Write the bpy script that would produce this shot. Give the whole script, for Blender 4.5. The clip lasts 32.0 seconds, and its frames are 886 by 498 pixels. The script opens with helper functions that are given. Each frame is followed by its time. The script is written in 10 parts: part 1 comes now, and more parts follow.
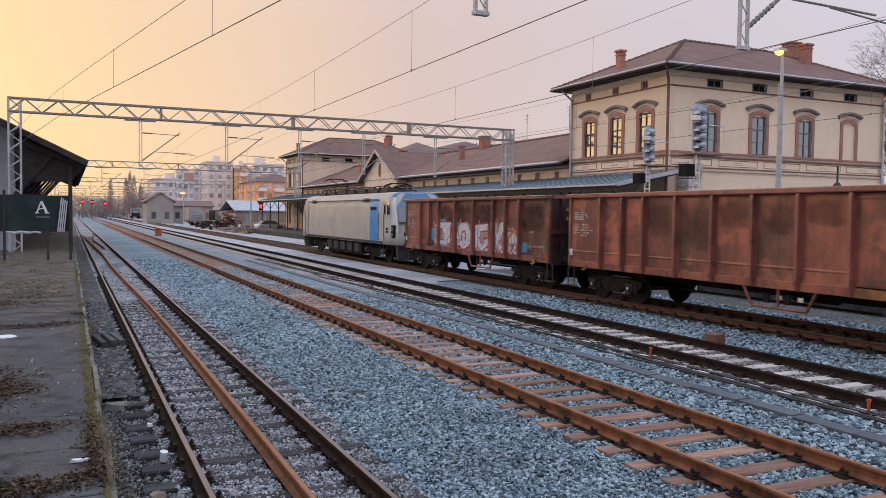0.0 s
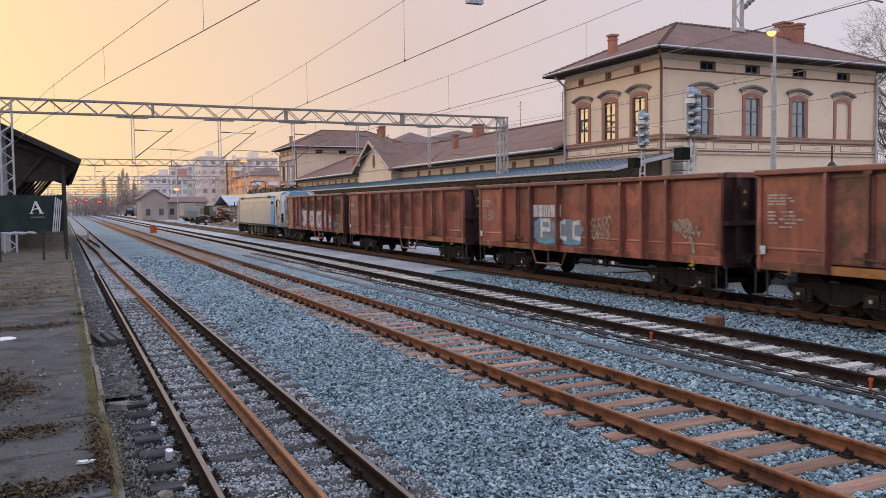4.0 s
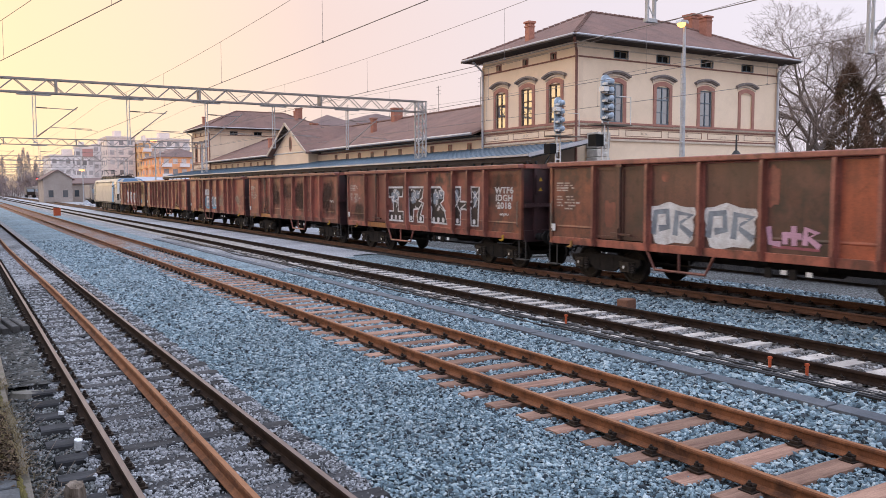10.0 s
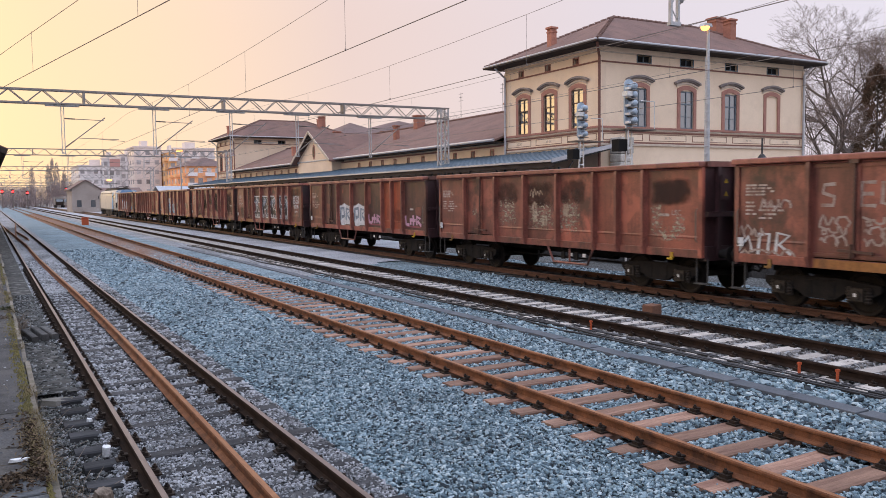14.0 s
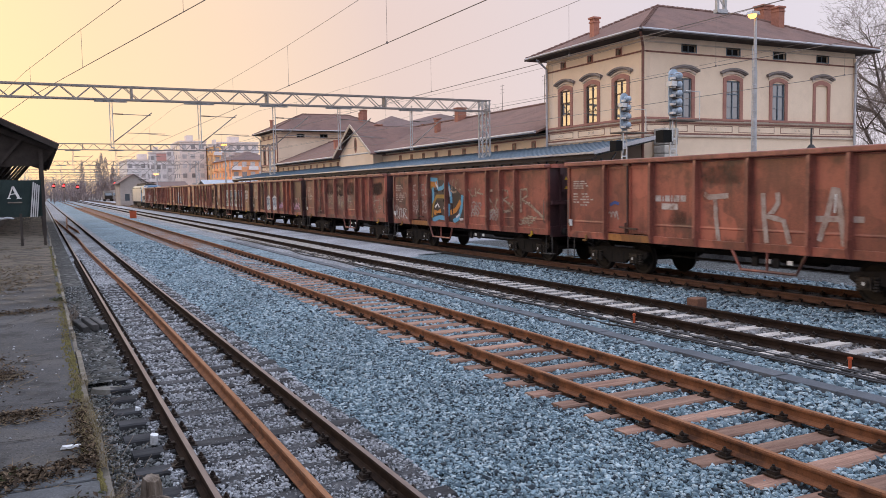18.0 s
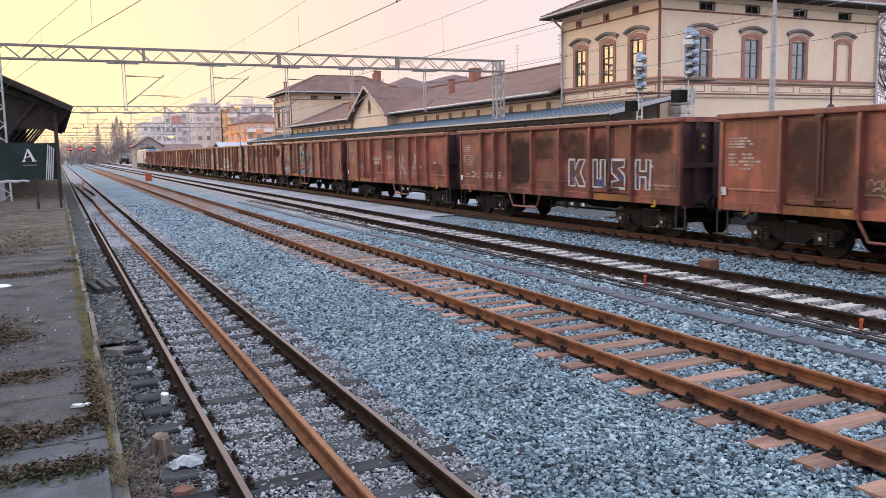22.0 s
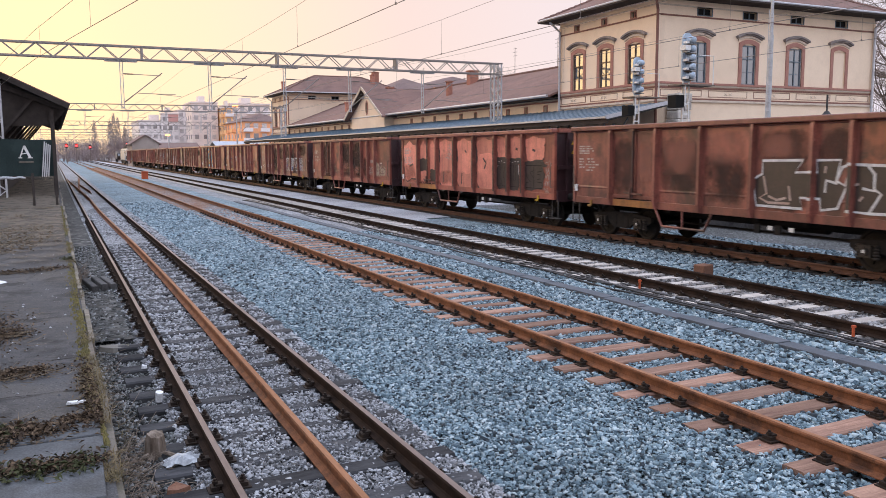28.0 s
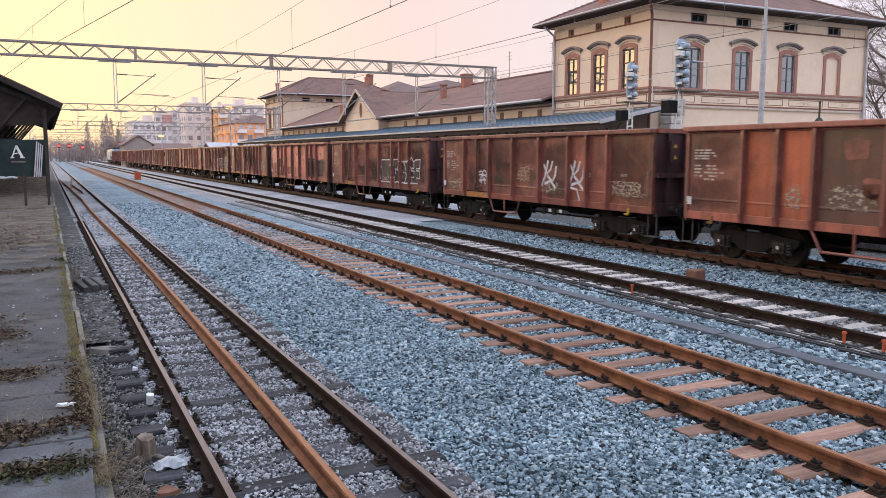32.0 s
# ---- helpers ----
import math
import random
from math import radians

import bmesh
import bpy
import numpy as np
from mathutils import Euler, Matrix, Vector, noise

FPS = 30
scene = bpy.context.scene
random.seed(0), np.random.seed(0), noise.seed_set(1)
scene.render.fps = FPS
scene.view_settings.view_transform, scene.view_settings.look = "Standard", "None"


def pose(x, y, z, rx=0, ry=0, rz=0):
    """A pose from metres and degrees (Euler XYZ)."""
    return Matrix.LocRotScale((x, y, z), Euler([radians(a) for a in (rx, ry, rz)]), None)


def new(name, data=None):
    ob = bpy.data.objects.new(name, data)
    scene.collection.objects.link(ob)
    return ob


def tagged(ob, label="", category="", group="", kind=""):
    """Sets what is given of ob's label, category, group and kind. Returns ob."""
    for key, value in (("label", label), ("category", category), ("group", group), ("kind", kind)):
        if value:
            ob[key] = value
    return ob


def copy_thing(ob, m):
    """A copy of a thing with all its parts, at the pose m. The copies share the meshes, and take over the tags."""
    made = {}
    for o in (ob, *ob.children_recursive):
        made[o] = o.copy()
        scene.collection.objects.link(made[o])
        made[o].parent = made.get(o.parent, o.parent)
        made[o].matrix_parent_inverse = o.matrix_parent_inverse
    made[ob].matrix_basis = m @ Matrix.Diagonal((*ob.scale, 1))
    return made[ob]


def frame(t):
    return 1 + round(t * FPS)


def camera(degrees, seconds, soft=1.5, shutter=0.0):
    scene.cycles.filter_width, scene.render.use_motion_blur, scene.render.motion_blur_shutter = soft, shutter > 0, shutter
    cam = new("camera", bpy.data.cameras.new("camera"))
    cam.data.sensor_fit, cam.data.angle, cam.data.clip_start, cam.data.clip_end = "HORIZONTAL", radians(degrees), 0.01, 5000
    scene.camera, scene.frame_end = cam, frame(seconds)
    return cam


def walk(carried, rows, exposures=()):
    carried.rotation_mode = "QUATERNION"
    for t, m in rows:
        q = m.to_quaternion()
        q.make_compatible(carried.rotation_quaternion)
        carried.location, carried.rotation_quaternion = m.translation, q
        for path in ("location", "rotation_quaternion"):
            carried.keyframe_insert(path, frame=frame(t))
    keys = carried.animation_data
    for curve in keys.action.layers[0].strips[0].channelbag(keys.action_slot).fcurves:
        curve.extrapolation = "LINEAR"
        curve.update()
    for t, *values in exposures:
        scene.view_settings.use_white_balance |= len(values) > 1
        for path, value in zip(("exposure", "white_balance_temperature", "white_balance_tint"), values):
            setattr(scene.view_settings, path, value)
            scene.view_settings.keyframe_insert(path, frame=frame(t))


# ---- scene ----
# camera: seconds, place, yaw, pitch, roll
PATH = [
    (0, 0.000, 0.000, 2.564, -24.91, -2.45, -0.77),
    (0.5, 0.012, 0.021, 2.558, -24.86, -2.25, -0.56),
    (1, 0.014, 0.049, 2.561, -24.58, -2.22, -0.40),
    (1.5, 0.014, 0.037, 2.560, -24.36, -2.08, -0.24),
    (2, 0.008, 0.005, 2.570, -24.27, -2.00, 0.22),
    (2.5, 0.003, 0.015, 2.574, -24.64, -2.25, 0.51),
    (4.5, -0.070, 0.074, 2.583, -26.03, -3.72, 1.04),
    (5, -0.105, 0.101, 2.574, -27.34, -4.30, 1.42),
    (5.5, -0.070, 0.084, 2.579, -27.86, -4.74, 1.06),
    (6, -0.009, 0.072, 2.560, -27.48, -5.37, 0.15),
    (6.5, -0.024, 0.045, 2.563, -27.68, -5.51, 0.64),
    (7, -0.033, 0.074, 2.563, -28.07, -5.55, 1.15),
    (7.5, -0.040, 0.077, 2.561, -28.89, -5.56, 1.27),
    (8, -0.052, 0.046, 2.560, -29.70, -5.58, 1.00),
    (8.5, -0.054, 0.039, 2.566, -30.01, -5.42, 0.79),
    (9, -0.042, 0.041, 2.571, -30.55, -5.01, 0.65),
    (9.5, -0.056, 0.027, 2.572, -31.03, -4.72, 0.49),
    (10, -0.062, 0.033, 2.578, -31.09, -4.38, 0.24),
    (10.5, -0.058, 0.040, 2.575, -31.13, -4.18, 0.28),
    (11, -0.057, 0.044, 2.575, -30.89, -4.02, 0.32),
    (11.5, -0.055, 0.048, 2.577, -30.73, -3.84, 0.34),
    (12, -0.059, 0.038, 2.571, -30.79, -3.71, 0.42),
    (12.5, -0.055, 0.030, 2.574, -30.87, -3.75, 0.50),
    (13, -0.043, 0.048, 2.563, -30.49, -3.78, 0.63),
    (13.5, -0.053, 0.066, 2.563, -29.82, -3.91, 0.65),
    (14, -0.061, 0.047, 2.572, -29.47, -3.89, 0.73),
    (14.5, -0.055, 0.049, 2.572, -29.10, -3.92, 0.98),
    (16.5, -0.051, 0.073, 2.561, -26.81, -4.28, 1.40),
    (17, -0.056, 0.077, 2.559, -26.60, -4.37, 1.16),
    (17.5, -0.063, 0.050, 2.568, -26.64, -4.28, 1.02),
    (18, -0.059, 0.066, 2.562, -26.56, -4.36, 0.93),
    (18.5, -0.058, 0.075, 2.561, -26.42, -4.56, 0.86),
    (19, -0.055, 0.078, 2.559, -26.43, -4.57, 0.74),
    (19.5, -0.063, 0.069, 2.561, -26.57, -4.64, 0.57),
    (20, -0.060, 0.069, 2.569, -26.61, -4.94, 0.78),
    (20.5, -0.039, 0.057, 2.569, -26.42, -5.42, 1.03),
    (21, -0.006, 0.036, 2.564, -26.13, -5.84, 1.19),
    (21.5, 0.037, 0.034, 2.545, -25.67, -6.63, 1.05),
    (22, 0.039, 0.044, 2.545, -25.48, -7.02, 1.09),
    (22.5, 0.018, 0.041, 2.548, -25.10, -7.13, 1.23),
    (23, 0.019, 0.041, 2.545, -24.70, -7.19, 1.42),
    (23.5, 0.033, 0.043, 2.544, -24.35, -7.11, 1.47),
    (24, 0.027, 0.052, 2.546, -23.98, -6.94, 1.34),
    (24.5, 0.019, 0.033, 2.553, -23.80, -6.83, 1.36),
    (25, 0.023, 0.014, 2.556, -23.79, -6.81, 1.46),
    (25.5, 0.037, 0.018, 2.549, -23.97, -6.79, 1.42),
    (27.5, 0.023, -0.002, 2.555, -25.53, -6.90, 0.58),
    (28, 0.020, 0.005, 2.555, -25.70, -6.90, 0.36),
    (28.5, 0.018, 0.010, 2.559, -25.85, -6.85, 0.22),
    (29, 0.021, 0.009, 2.558, -26.10, -6.84, 0.07),
    (29.5, 0.028, 0.001, 2.558, -26.11, -6.77, -0.05),
    (30, 0.030, 0.008, 2.554, -26.07, -6.75, -0.08),
    (30.5, 0.028, 0.014, 2.554, -26.15, -6.75, -0.18),
    (31, 0.028, 0.009, 2.555, -26.12, -6.72, -0.20),
    (31.5, 0.029, -0.008, 2.558, -26.13, -6.69, -0.19),
    (32, 0.025, 0.005, 2.564, -26.13, -6.69, -0.10),
]
cam = camera(57.6, 32.0, soft=0.5, shutter=0.35)
walk(cam, [(t, pose(x, y, z, 90 + p, r, w)) for t, x, y, z, w, p, r in PATH],
     exposures=[(0, -0.18), (2, -0.2), (5, 0.0), (6, 0.2), (9, 0.22), (13, 0.24), (14, 0.08), (17, 0.05), (20, 0.0), (21.5, 0.30), (22.5, 0.30), (25, 0.2), (28, 0.28), (32, 0.28)])

# ---- light ----
SUN_TURN = 30.0                    # degrees from the line of the tracks to the sunset, to the left
SUN_UP = 3.0
world = bpy.data.worlds.new("dusk")
scene.world = world
world.use_nodes = True
wn, wl = world.node_tree.nodes, world.node_tree.links
wn.clear()
w_out = wn.new("ShaderNodeOutputWorld")
w_bg = wn.new("ShaderNodeBackground")
sky = wn.new("ShaderNodeTexSky")
sky.sky_type = "NISHITA"
sky.sun_disc = False
sky.sun_elevation = radians(SUN_UP)
sky.sun_rotation = radians(-SUN_TURN)
sky.air_density, sky.dust_density, sky.ozone_density = 1.0, 1.0, 1.0
# thin high haze that spreads the evening light: warm towards the sunset, grey-lilac away from it, blue overhead
w_co = wn.new("ShaderNodeTexCoord")
w_dot = wn.new("ShaderNodeVectorMath")
w_dot.operation = "DOT_PRODUCT"
w_dot.inputs[1].default_value = (-math.sin(radians(SUN_TURN)), math.cos(radians(SUN_TURN)), 0.02)
wl.new(w_co.outputs["Generated"], w_dot.inputs[0])
w_map = wn.new("ShaderNodeMapRange")
w_map.inputs["From Min"].default_value, w_map.inputs["From Max"].default_value = -1.0, 1.0
wl.new(w_dot.outputs["Value"], w_map.inputs["Value"])
w_side = wn.new("ShaderNodeValToRGB")
for k, (p, c) in enumerate(((0.0, (0.98, 0.92, 1.02, 1)), (0.50, (0.76, 0.72, 0.82, 1)), (0.66, (0.74, 0.66, 0.72, 1)), (0.80, (0.80, 0.62, 0.575, 1)),
                            (0.91, (1.06, 0.75, 0.475, 1)), (0.975, (1.30, 0.91, 0.43, 1)), (1.0, (1.62, 1.02, 0.36, 1)))):
    e = w_side.color_ramp.elements[k] if k < 2 else w_side.color_ramp.elements.new(p)
    e.position, e.color = p, c
wl.new(w_map.outputs["Result"], w_side.inputs["Fac"])
w_sep = wn.new("ShaderNodeSeparateXYZ")
wl.new(w_co.outputs["Generated"], w_sep.inputs["Vector"])
w_up = wn.new("ShaderNodeMapRange")
w_up.interpolation_type = "SMOOTHSTEP"
w_up.inputs["From Min"].default_value, w_up.inputs["From Max"].default_value = 0.19, 0.9
wl.new(w_sep.outputs["Z"], w_up.inputs["Value"])
w_mix = wn.new("ShaderNodeMix")
w_mix.data_type = "RGBA"
wl.new(w_up.outputs["Result"], w_mix.inputs["Factor"])
wl.new(w_side.outputs["Color"], w_mix.inputs["A"])
w_mix.inputs["B"].default_value = (1.42, 1.58, 2.02, 1)
w_add = wn.new("ShaderNodeMix")
w_add.data_type, w_add.blend_type = "RGBA", "ADD"
w_add.inputs["Factor"].default_value = 0.014
wl.new(w_mix.outputs["Result"], w_add.inputs["A"])
wl.new(sky.outputs["Color"], w_add.inputs["B"])
wl.new(w_add.outputs["Result"], w_bg.inputs["Color"])
w_bg.inputs["Strength"].default_value = 1.0
wl.new(w_bg.outputs["Background"], w_out.inputs["Surface"])

sun_data = bpy.data.lights.new("sun", "SUN")
sun_data.energy = 1.0
sun_data.angle = radians(45)
sun_data.color = (1.0, 0.70, 0.42)
sun_ob = new("sun", sun_data)
sun_ob.rotation_euler = Euler((radians(90 - SUN_UP - 3), 0, radians(180 + SUN_TURN)))
scene.view_settings.exposure = 0.0


# ---- building helpers ----
class MB:
    """A small mesh builder: lists of corners and faces."""

    def __init__(self):
        self.v, self.f = [], []

    def add(self, verts, faces):
        k = len(self.v)
        self.v.extend(tuple(p) for p in verts)
        self.f.extend(tuple(k + i for i in fc) for fc in faces)
        return self

    def box(self, x0, x1, y0, y1, z0, z1):
        return self.add([(x0, y0, z0), (x1, y0, z0), (x1, y1, z0), (x0, y1, z0), (x0, y0, z1), (x1, y0, z1), (x1, y1, z1), (x0, y1, z1)],
                        [(3, 2, 1, 0), (4, 5, 6, 7), (0, 1, 5, 4), (1, 2, 6, 5), (2, 3, 7, 6), (3, 0, 4, 7)])

    def cbox(self, cx, cy, cz, sx, sy, sz):
        return self.box(cx - sx / 2, cx + sx / 2, cy - sy / 2, cy + sy / 2, cz - sz / 2, cz + sz / 2)

    def prism(self, prof, axis, a, b):
        """A closed outline (p, q), pulled along an axis from a to b; the outline lies in the other two axes, in order."""
        n = len(prof)
        def pt(p, q, s):
            return {"x": (s, p, q), "y": (p, s, q), "z": (p, q, s)}[axis]
        vs = [pt(p, q, a) for p, q in prof] + [pt(p, q, b) for p, q in prof]
        fs = [(i, (i + 1) % n, n + (i + 1) % n, n + i) for i in range(n)]
        return self.add(vs, fs + [tuple(range(n - 1, -1, -1)), tuple(range(n, 2 * n))])

    def tube(self, p0, p1, r0, r1=None, n=8, caps=True):
        r1 = r0 if r1 is None else r1
        p0, p1 = Vector(p0), Vector(p1)
        d = (p1 - p0).normalized()
        a = d.cross(Vector((0, 0, 1)) if abs(d.z) < 0.9 else Vector((1, 0, 0))).normalized()
        b = d.cross(a)
        vs = []
        for p, r in ((p0, r0), (p1, r1)):
            for i in range(n):
                t = 2 * math.pi * i / n
                vs.append(p + a * (r * math.cos(t)) + b * (r * math.sin(t)))
        fs = [(i, (i + 1) % n, n + (i + 1) % n, n + i) for i in range(n)]
        if caps:
            fs += [tuple(range(n - 1, -1, -1)), tuple(range(n, 2 * n))]
        return self.add(vs, fs)

    def path(self, pts, r, n=6):
        """A bent round bar through the points, in one piece."""
        pts = [Vector(p) for p in pts]
        k = len(self.v)
        for i, p in enumerate(pts):
            d = (pts[min(i + 1, len(pts) - 1)] - pts[max(i - 1, 0)]).normalized()
            a = d.cross(Vector((0, 0, 1)) if abs(d.z) < 0.9 else Vector((1, 0, 0))).normalized()
            b = d.cross(a)
            self.v.extend(tuple(p + a * (r * math.cos(2 * math.pi * j / n)) + b * (r * math.sin(2 * math.pi * j / n))) for j in range(n))
        for i in range(len(pts) - 1):
            for j in range(n):
                o, q = k + i * n, k + (i + 1) * n
                self.f.append((o + j, o + (j + 1) % n, q + (j + 1) % n, q + j))
        self.f.append(tuple(range(k + n - 1, k - 1, -1)))
        self.f.append(tuple(range(len(self.v) - n, len(self.v))))
        return self

    def lathe(self, p0, p1, rings, n=10):
        """A turned body on the line from p0 to p1; rings: share of the way, radius."""
        p0, p1 = Vector(p0), Vector(p1)
        d = (p1 - p0).normalized()
        a = d.cross(Vector((0, 0, 1)) if abs(d.z) < 0.9 else Vector((1, 0, 0))).normalized()
        b = d.cross(a)
        k = len(self.v)
        for t, r in rings:
            p = p0.lerp(p1, t)
            self.v.extend(tuple(p + a * (r * math.cos(2 * math.pi * j / n)) + b * (r * math.sin(2 * math.pi * j / n))) for j in range(n))
        for i in range(len(rings) - 1):
            for j in range(n):
                o, q = k + i * n, k + (i + 1) * n
                self.f.append((o + j, o + (j + 1) % n, q + (j + 1) % n, q + j))
        self.f.append(tuple(range(k + n - 1, k - 1, -1)))
        self.f.append(tuple(range(len(self.v) - n, len(self.v))))
        return self

    def bar(self, p0, p1, w, h=None):
        """A straight bar of rectangular section."""
        h = w if h is None else h
        p0, p1 = Vector(p0), Vector(p1)
        d = (p1 - p0).normalized()
        a = d.cross(Vector((0, 0, 1)) if abs(d.z) < 0.95 else Vector((0, 1, 0))).normalized()
        b = a.cross(d)
        vs = [p + a * sx * w / 2 + b * sy * h / 2 for p in (p0, p1) for sx, sy in ((-1, -1), (1, -1), (1, 1), (-1, 1))]
        return self.add(vs, [(0, 1, 2, 3), (7, 6, 5, 4), (0, 4, 5, 1), (1, 5, 6, 2), (2, 6, 7, 3), (3, 7, 4, 0)])

    def mesh(self, name):
        me = bpy.data.meshes.new(name)
        me.from_pydata(self.v, [], self.f)
        me.validate()
        bm = bmesh.new()
        bm.from_mesh(me)
        bmesh.ops.recalc_face_normals(bm, faces=bm.faces)
        bm.to_mesh(me)
        bm.free()
        return me


def part(name, mb, material, parent=None, label="", bevel=0.0, smooth=False):
    """One mesh object, under a thing or a part, or on its own."""
    me = mb if isinstance(mb, bpy.types.Mesh) else mb.mesh(name)
    if len(me.materials) == 0:
        me.materials.append(material)
    ob = new(name, me)
    if parent is not None:
        ob.parent = parent
    if me.materials[0] is not material:
        ob.material_slots[0].link = "OBJECT"
        ob.material_slots[0].material = material
    if smooth:
        me.shade_smooth()
    if bevel:
        m = ob.modifiers.new("edge", "BEVEL")
        m.width, m.segments, m.limit_method = bevel, 2, "ANGLE"
    if label:
        ob["label"] = label
    return ob


def thing(name, label, category, group="", m=None, kind=""):
    ob = new(name)
    ob.empty_display_size = 0.3
    if m is not None:
        ob.matrix_basis = m
    return tagged(ob, label, category, group, kind)


def single(name, mb, material, label, category, group="", kind="", bevel=0.0, smooth=False):
    return tagged(part(name, mb, material, None, "", bevel, smooth), label, category, group, kind)


# ---- materials ----
def lin(r, g, b):
    """A colour named by its screen values, 0 to 255."""
    return tuple((c / 255 / 12.92 if c <= 10.31 else ((c / 255 + 0.055) / 1.055) ** 2.4) for c in (r, g, b)) + (1.0,)


def mat(name, a, b=None, rough=0.8, metal=0.0, scale=3.0, fine=60.0, bump=0.15, bump_dist=0.01, c=None, stain=0.0, stain_scale=0.8,
        jitter=0.0, stretch=(1, 1, 1), spec=0.25, grain=1.0, streak=0.0):
    """A surface with two scales of tone: a and b by broad patches, a fine grain on top, stains of colour c, and relief."""
    m = bpy.data.materials.new(name)
    m.use_nodes = True
    n, l = m.node_tree.nodes, m.node_tree.links
    bs = n["Principled BSDF"]
    b = b or tuple(x * 0.75 for x in a[:3]) + (1,)
    co = n.new("ShaderNodeTexCoord")
    mp = n.new("ShaderNodeMapping")
    mp.inputs["Scale"].default_value = stretch
    l.new(co.outputs["Object"], mp.inputs["Vector"])
    src = mp.outputs["Vector"]
    info = n.new("ShaderNodeObjectInfo")
    add = n.new("ShaderNodeVectorMath")
    add.operation = "MULTIPLY_ADD"
    l.new(info.outputs["Random"], add.inputs[0])
    add.inputs[1].default_value = (17.0, 9.0, 5.0)
    l.new(src, add.inputs[2])
    src = add.outputs["Vector"]
    n1 = n.new("ShaderNodeTexNoise")
    n1.inputs["Scale"].default_value, n1.inputs["Detail"].default_value = scale, 6
    n1.inputs["Roughness"].default_value = 0.62
    n2 = n.new("ShaderNodeTexNoise")
    n2.inputs["Scale"].default_value, n2.inputs["Detail"].default_value = fine, 4
    for q in (n1, n2):
        l.new(src, q.inputs["Vector"])
    ramp = n.new("ShaderNodeValToRGB")
    ramp.color_ramp.elements[0].position, ramp.color_ramp.elements[1].position = 0.36, 0.64
    ramp.color_ramp.elements[0].color, ramp.color_ramp.elements[1].color = a, b
    l.new(n1.outputs["Fac"], ramp.inputs["Fac"])
    col = ramp.outputs["Color"]
    if stain > 0:
        n3 = n.new("ShaderNodeTexNoise")
        n3.inputs["Scale"].default_value, n3.inputs["Detail"].default_value = stain_scale, 8
        n3.inputs["Roughness"].default_value = 0.7
        l.new(src, n3.inputs["Vector"])
        r3 = n.new("ShaderNodeMapRange")
        r3.inputs["From Min"].default_value, r3.inputs["From Max"].default_value = 0.5, 0.66
        r3.inputs["To Max"].default_value = stain
        l.new(n3.outputs["Fac"], r3.inputs["Value"])
        mx = n.new("ShaderNodeMix")
        mx.data_type = "RGBA"
        l.new(r3.outputs["Result"], mx.inputs["Factor"])
        l.new(col, mx.inputs["A"])
        mx.inputs["B"].default_value = c
        col = mx.outputs["Result"]
    if streak > 0:
        ms = n.new("ShaderNodeMapping")
        ms.inputs["Scale"].default_value = (7.0, 7.0, 0.5)
        l.new(src, ms.inputs["Vector"])
        ns = n.new("ShaderNodeTexNoise")
        ns.inputs["Scale"].default_value, ns.inputs["Detail"].default_value = 1.0, 5
        l.new(ms.outputs["Vector"], ns.inputs["Vector"])
        rs = n.new("ShaderNodeMapRange")
        rs.inputs["From Min"].default_value, rs.inputs["From Max"].default_value = 0.48, 0.72
        rs.inputs["To Max"].default_value = streak
        l.new(ns.outputs["Fac"], rs.inputs["Value"])
        mq = n.new("ShaderNodeMix")
        mq.data_type = "RGBA"
        l.new(rs.outputs["Result"], mq.inputs["Factor"])
        l.new(col, mq.inputs["A"])
        mq.inputs["B"].default_value = tuple(x * 0.35 for x in a[:3]) + (1,)
        col = mq.outputs["Result"]
    g = n.new("ShaderNodeMapRange")
    g.inputs["From Min"].default_value, g.inputs["From Max"].default_value = 0.3, 0.7
    g.inputs["To Min"].default_value, g.inputs["To Max"].default_value = 1 - 0.18 * grain, 1 + 0.14 * grain
    l.new(n2.outputs["Fac"], g.inputs["Value"])
    mul = n.new("ShaderNodeMix")
    mul.data_type, mul.blend_type = "RGBA", "MULTIPLY"
    mul.inputs["Factor"].default_value = 1.0
    l.new(col, mul.inputs["A"])
    l.new(g.outputs["Result"], mul.inputs["B"])
    col = mul.outputs["Result"]
    if jitter:
        hs = n.new("ShaderNodeHueSaturation")
        jr = n.new("ShaderNodeMapRange")
        jr.inputs["To Min"].default_value, jr.inputs["To Max"].default_value = 1 - jitter, 1 + jitter
        l.new(info.outputs["Random"], jr.inputs["Value"])
        l.new(jr.outputs["Result"], hs.inputs["Value"])
        l.new(col, hs.inputs["Color"])
        col = hs.outputs["Color"]
    l.new(col, bs.inputs["Base Color"])
    bs.inputs["Roughness"].default_value, bs.inputs["Metallic"].default_value = rough, metal
    bs.inputs["Specular IOR Level"].default_value = spec
    if bump:
        bp = n.new("ShaderNodeBump")
        bp.inputs["Strength"].default_value, bp.inputs["Distance"].default_value = bump, bump_dist
        l.new(n2.outputs["Fac"], bp.inputs["Height"])
        l.new(bp.outputs["Normal"], bs.inputs["Normal"])
    return m


def plain(name, c, rough=0.6, metal=0.0, emit=0.0):
    m = mat(name, c, tuple(x * 0.85 for x in c[:3]) + (1,), rough, metal, 2.0, 40.0, 0.05)
    if emit:
        bs = m.node_tree.nodes["Principled BSDF"]
        bs.inputs["Emission Color"].default_value = c
        bs.inputs["Emission Strength"].default_value = emit
    return m


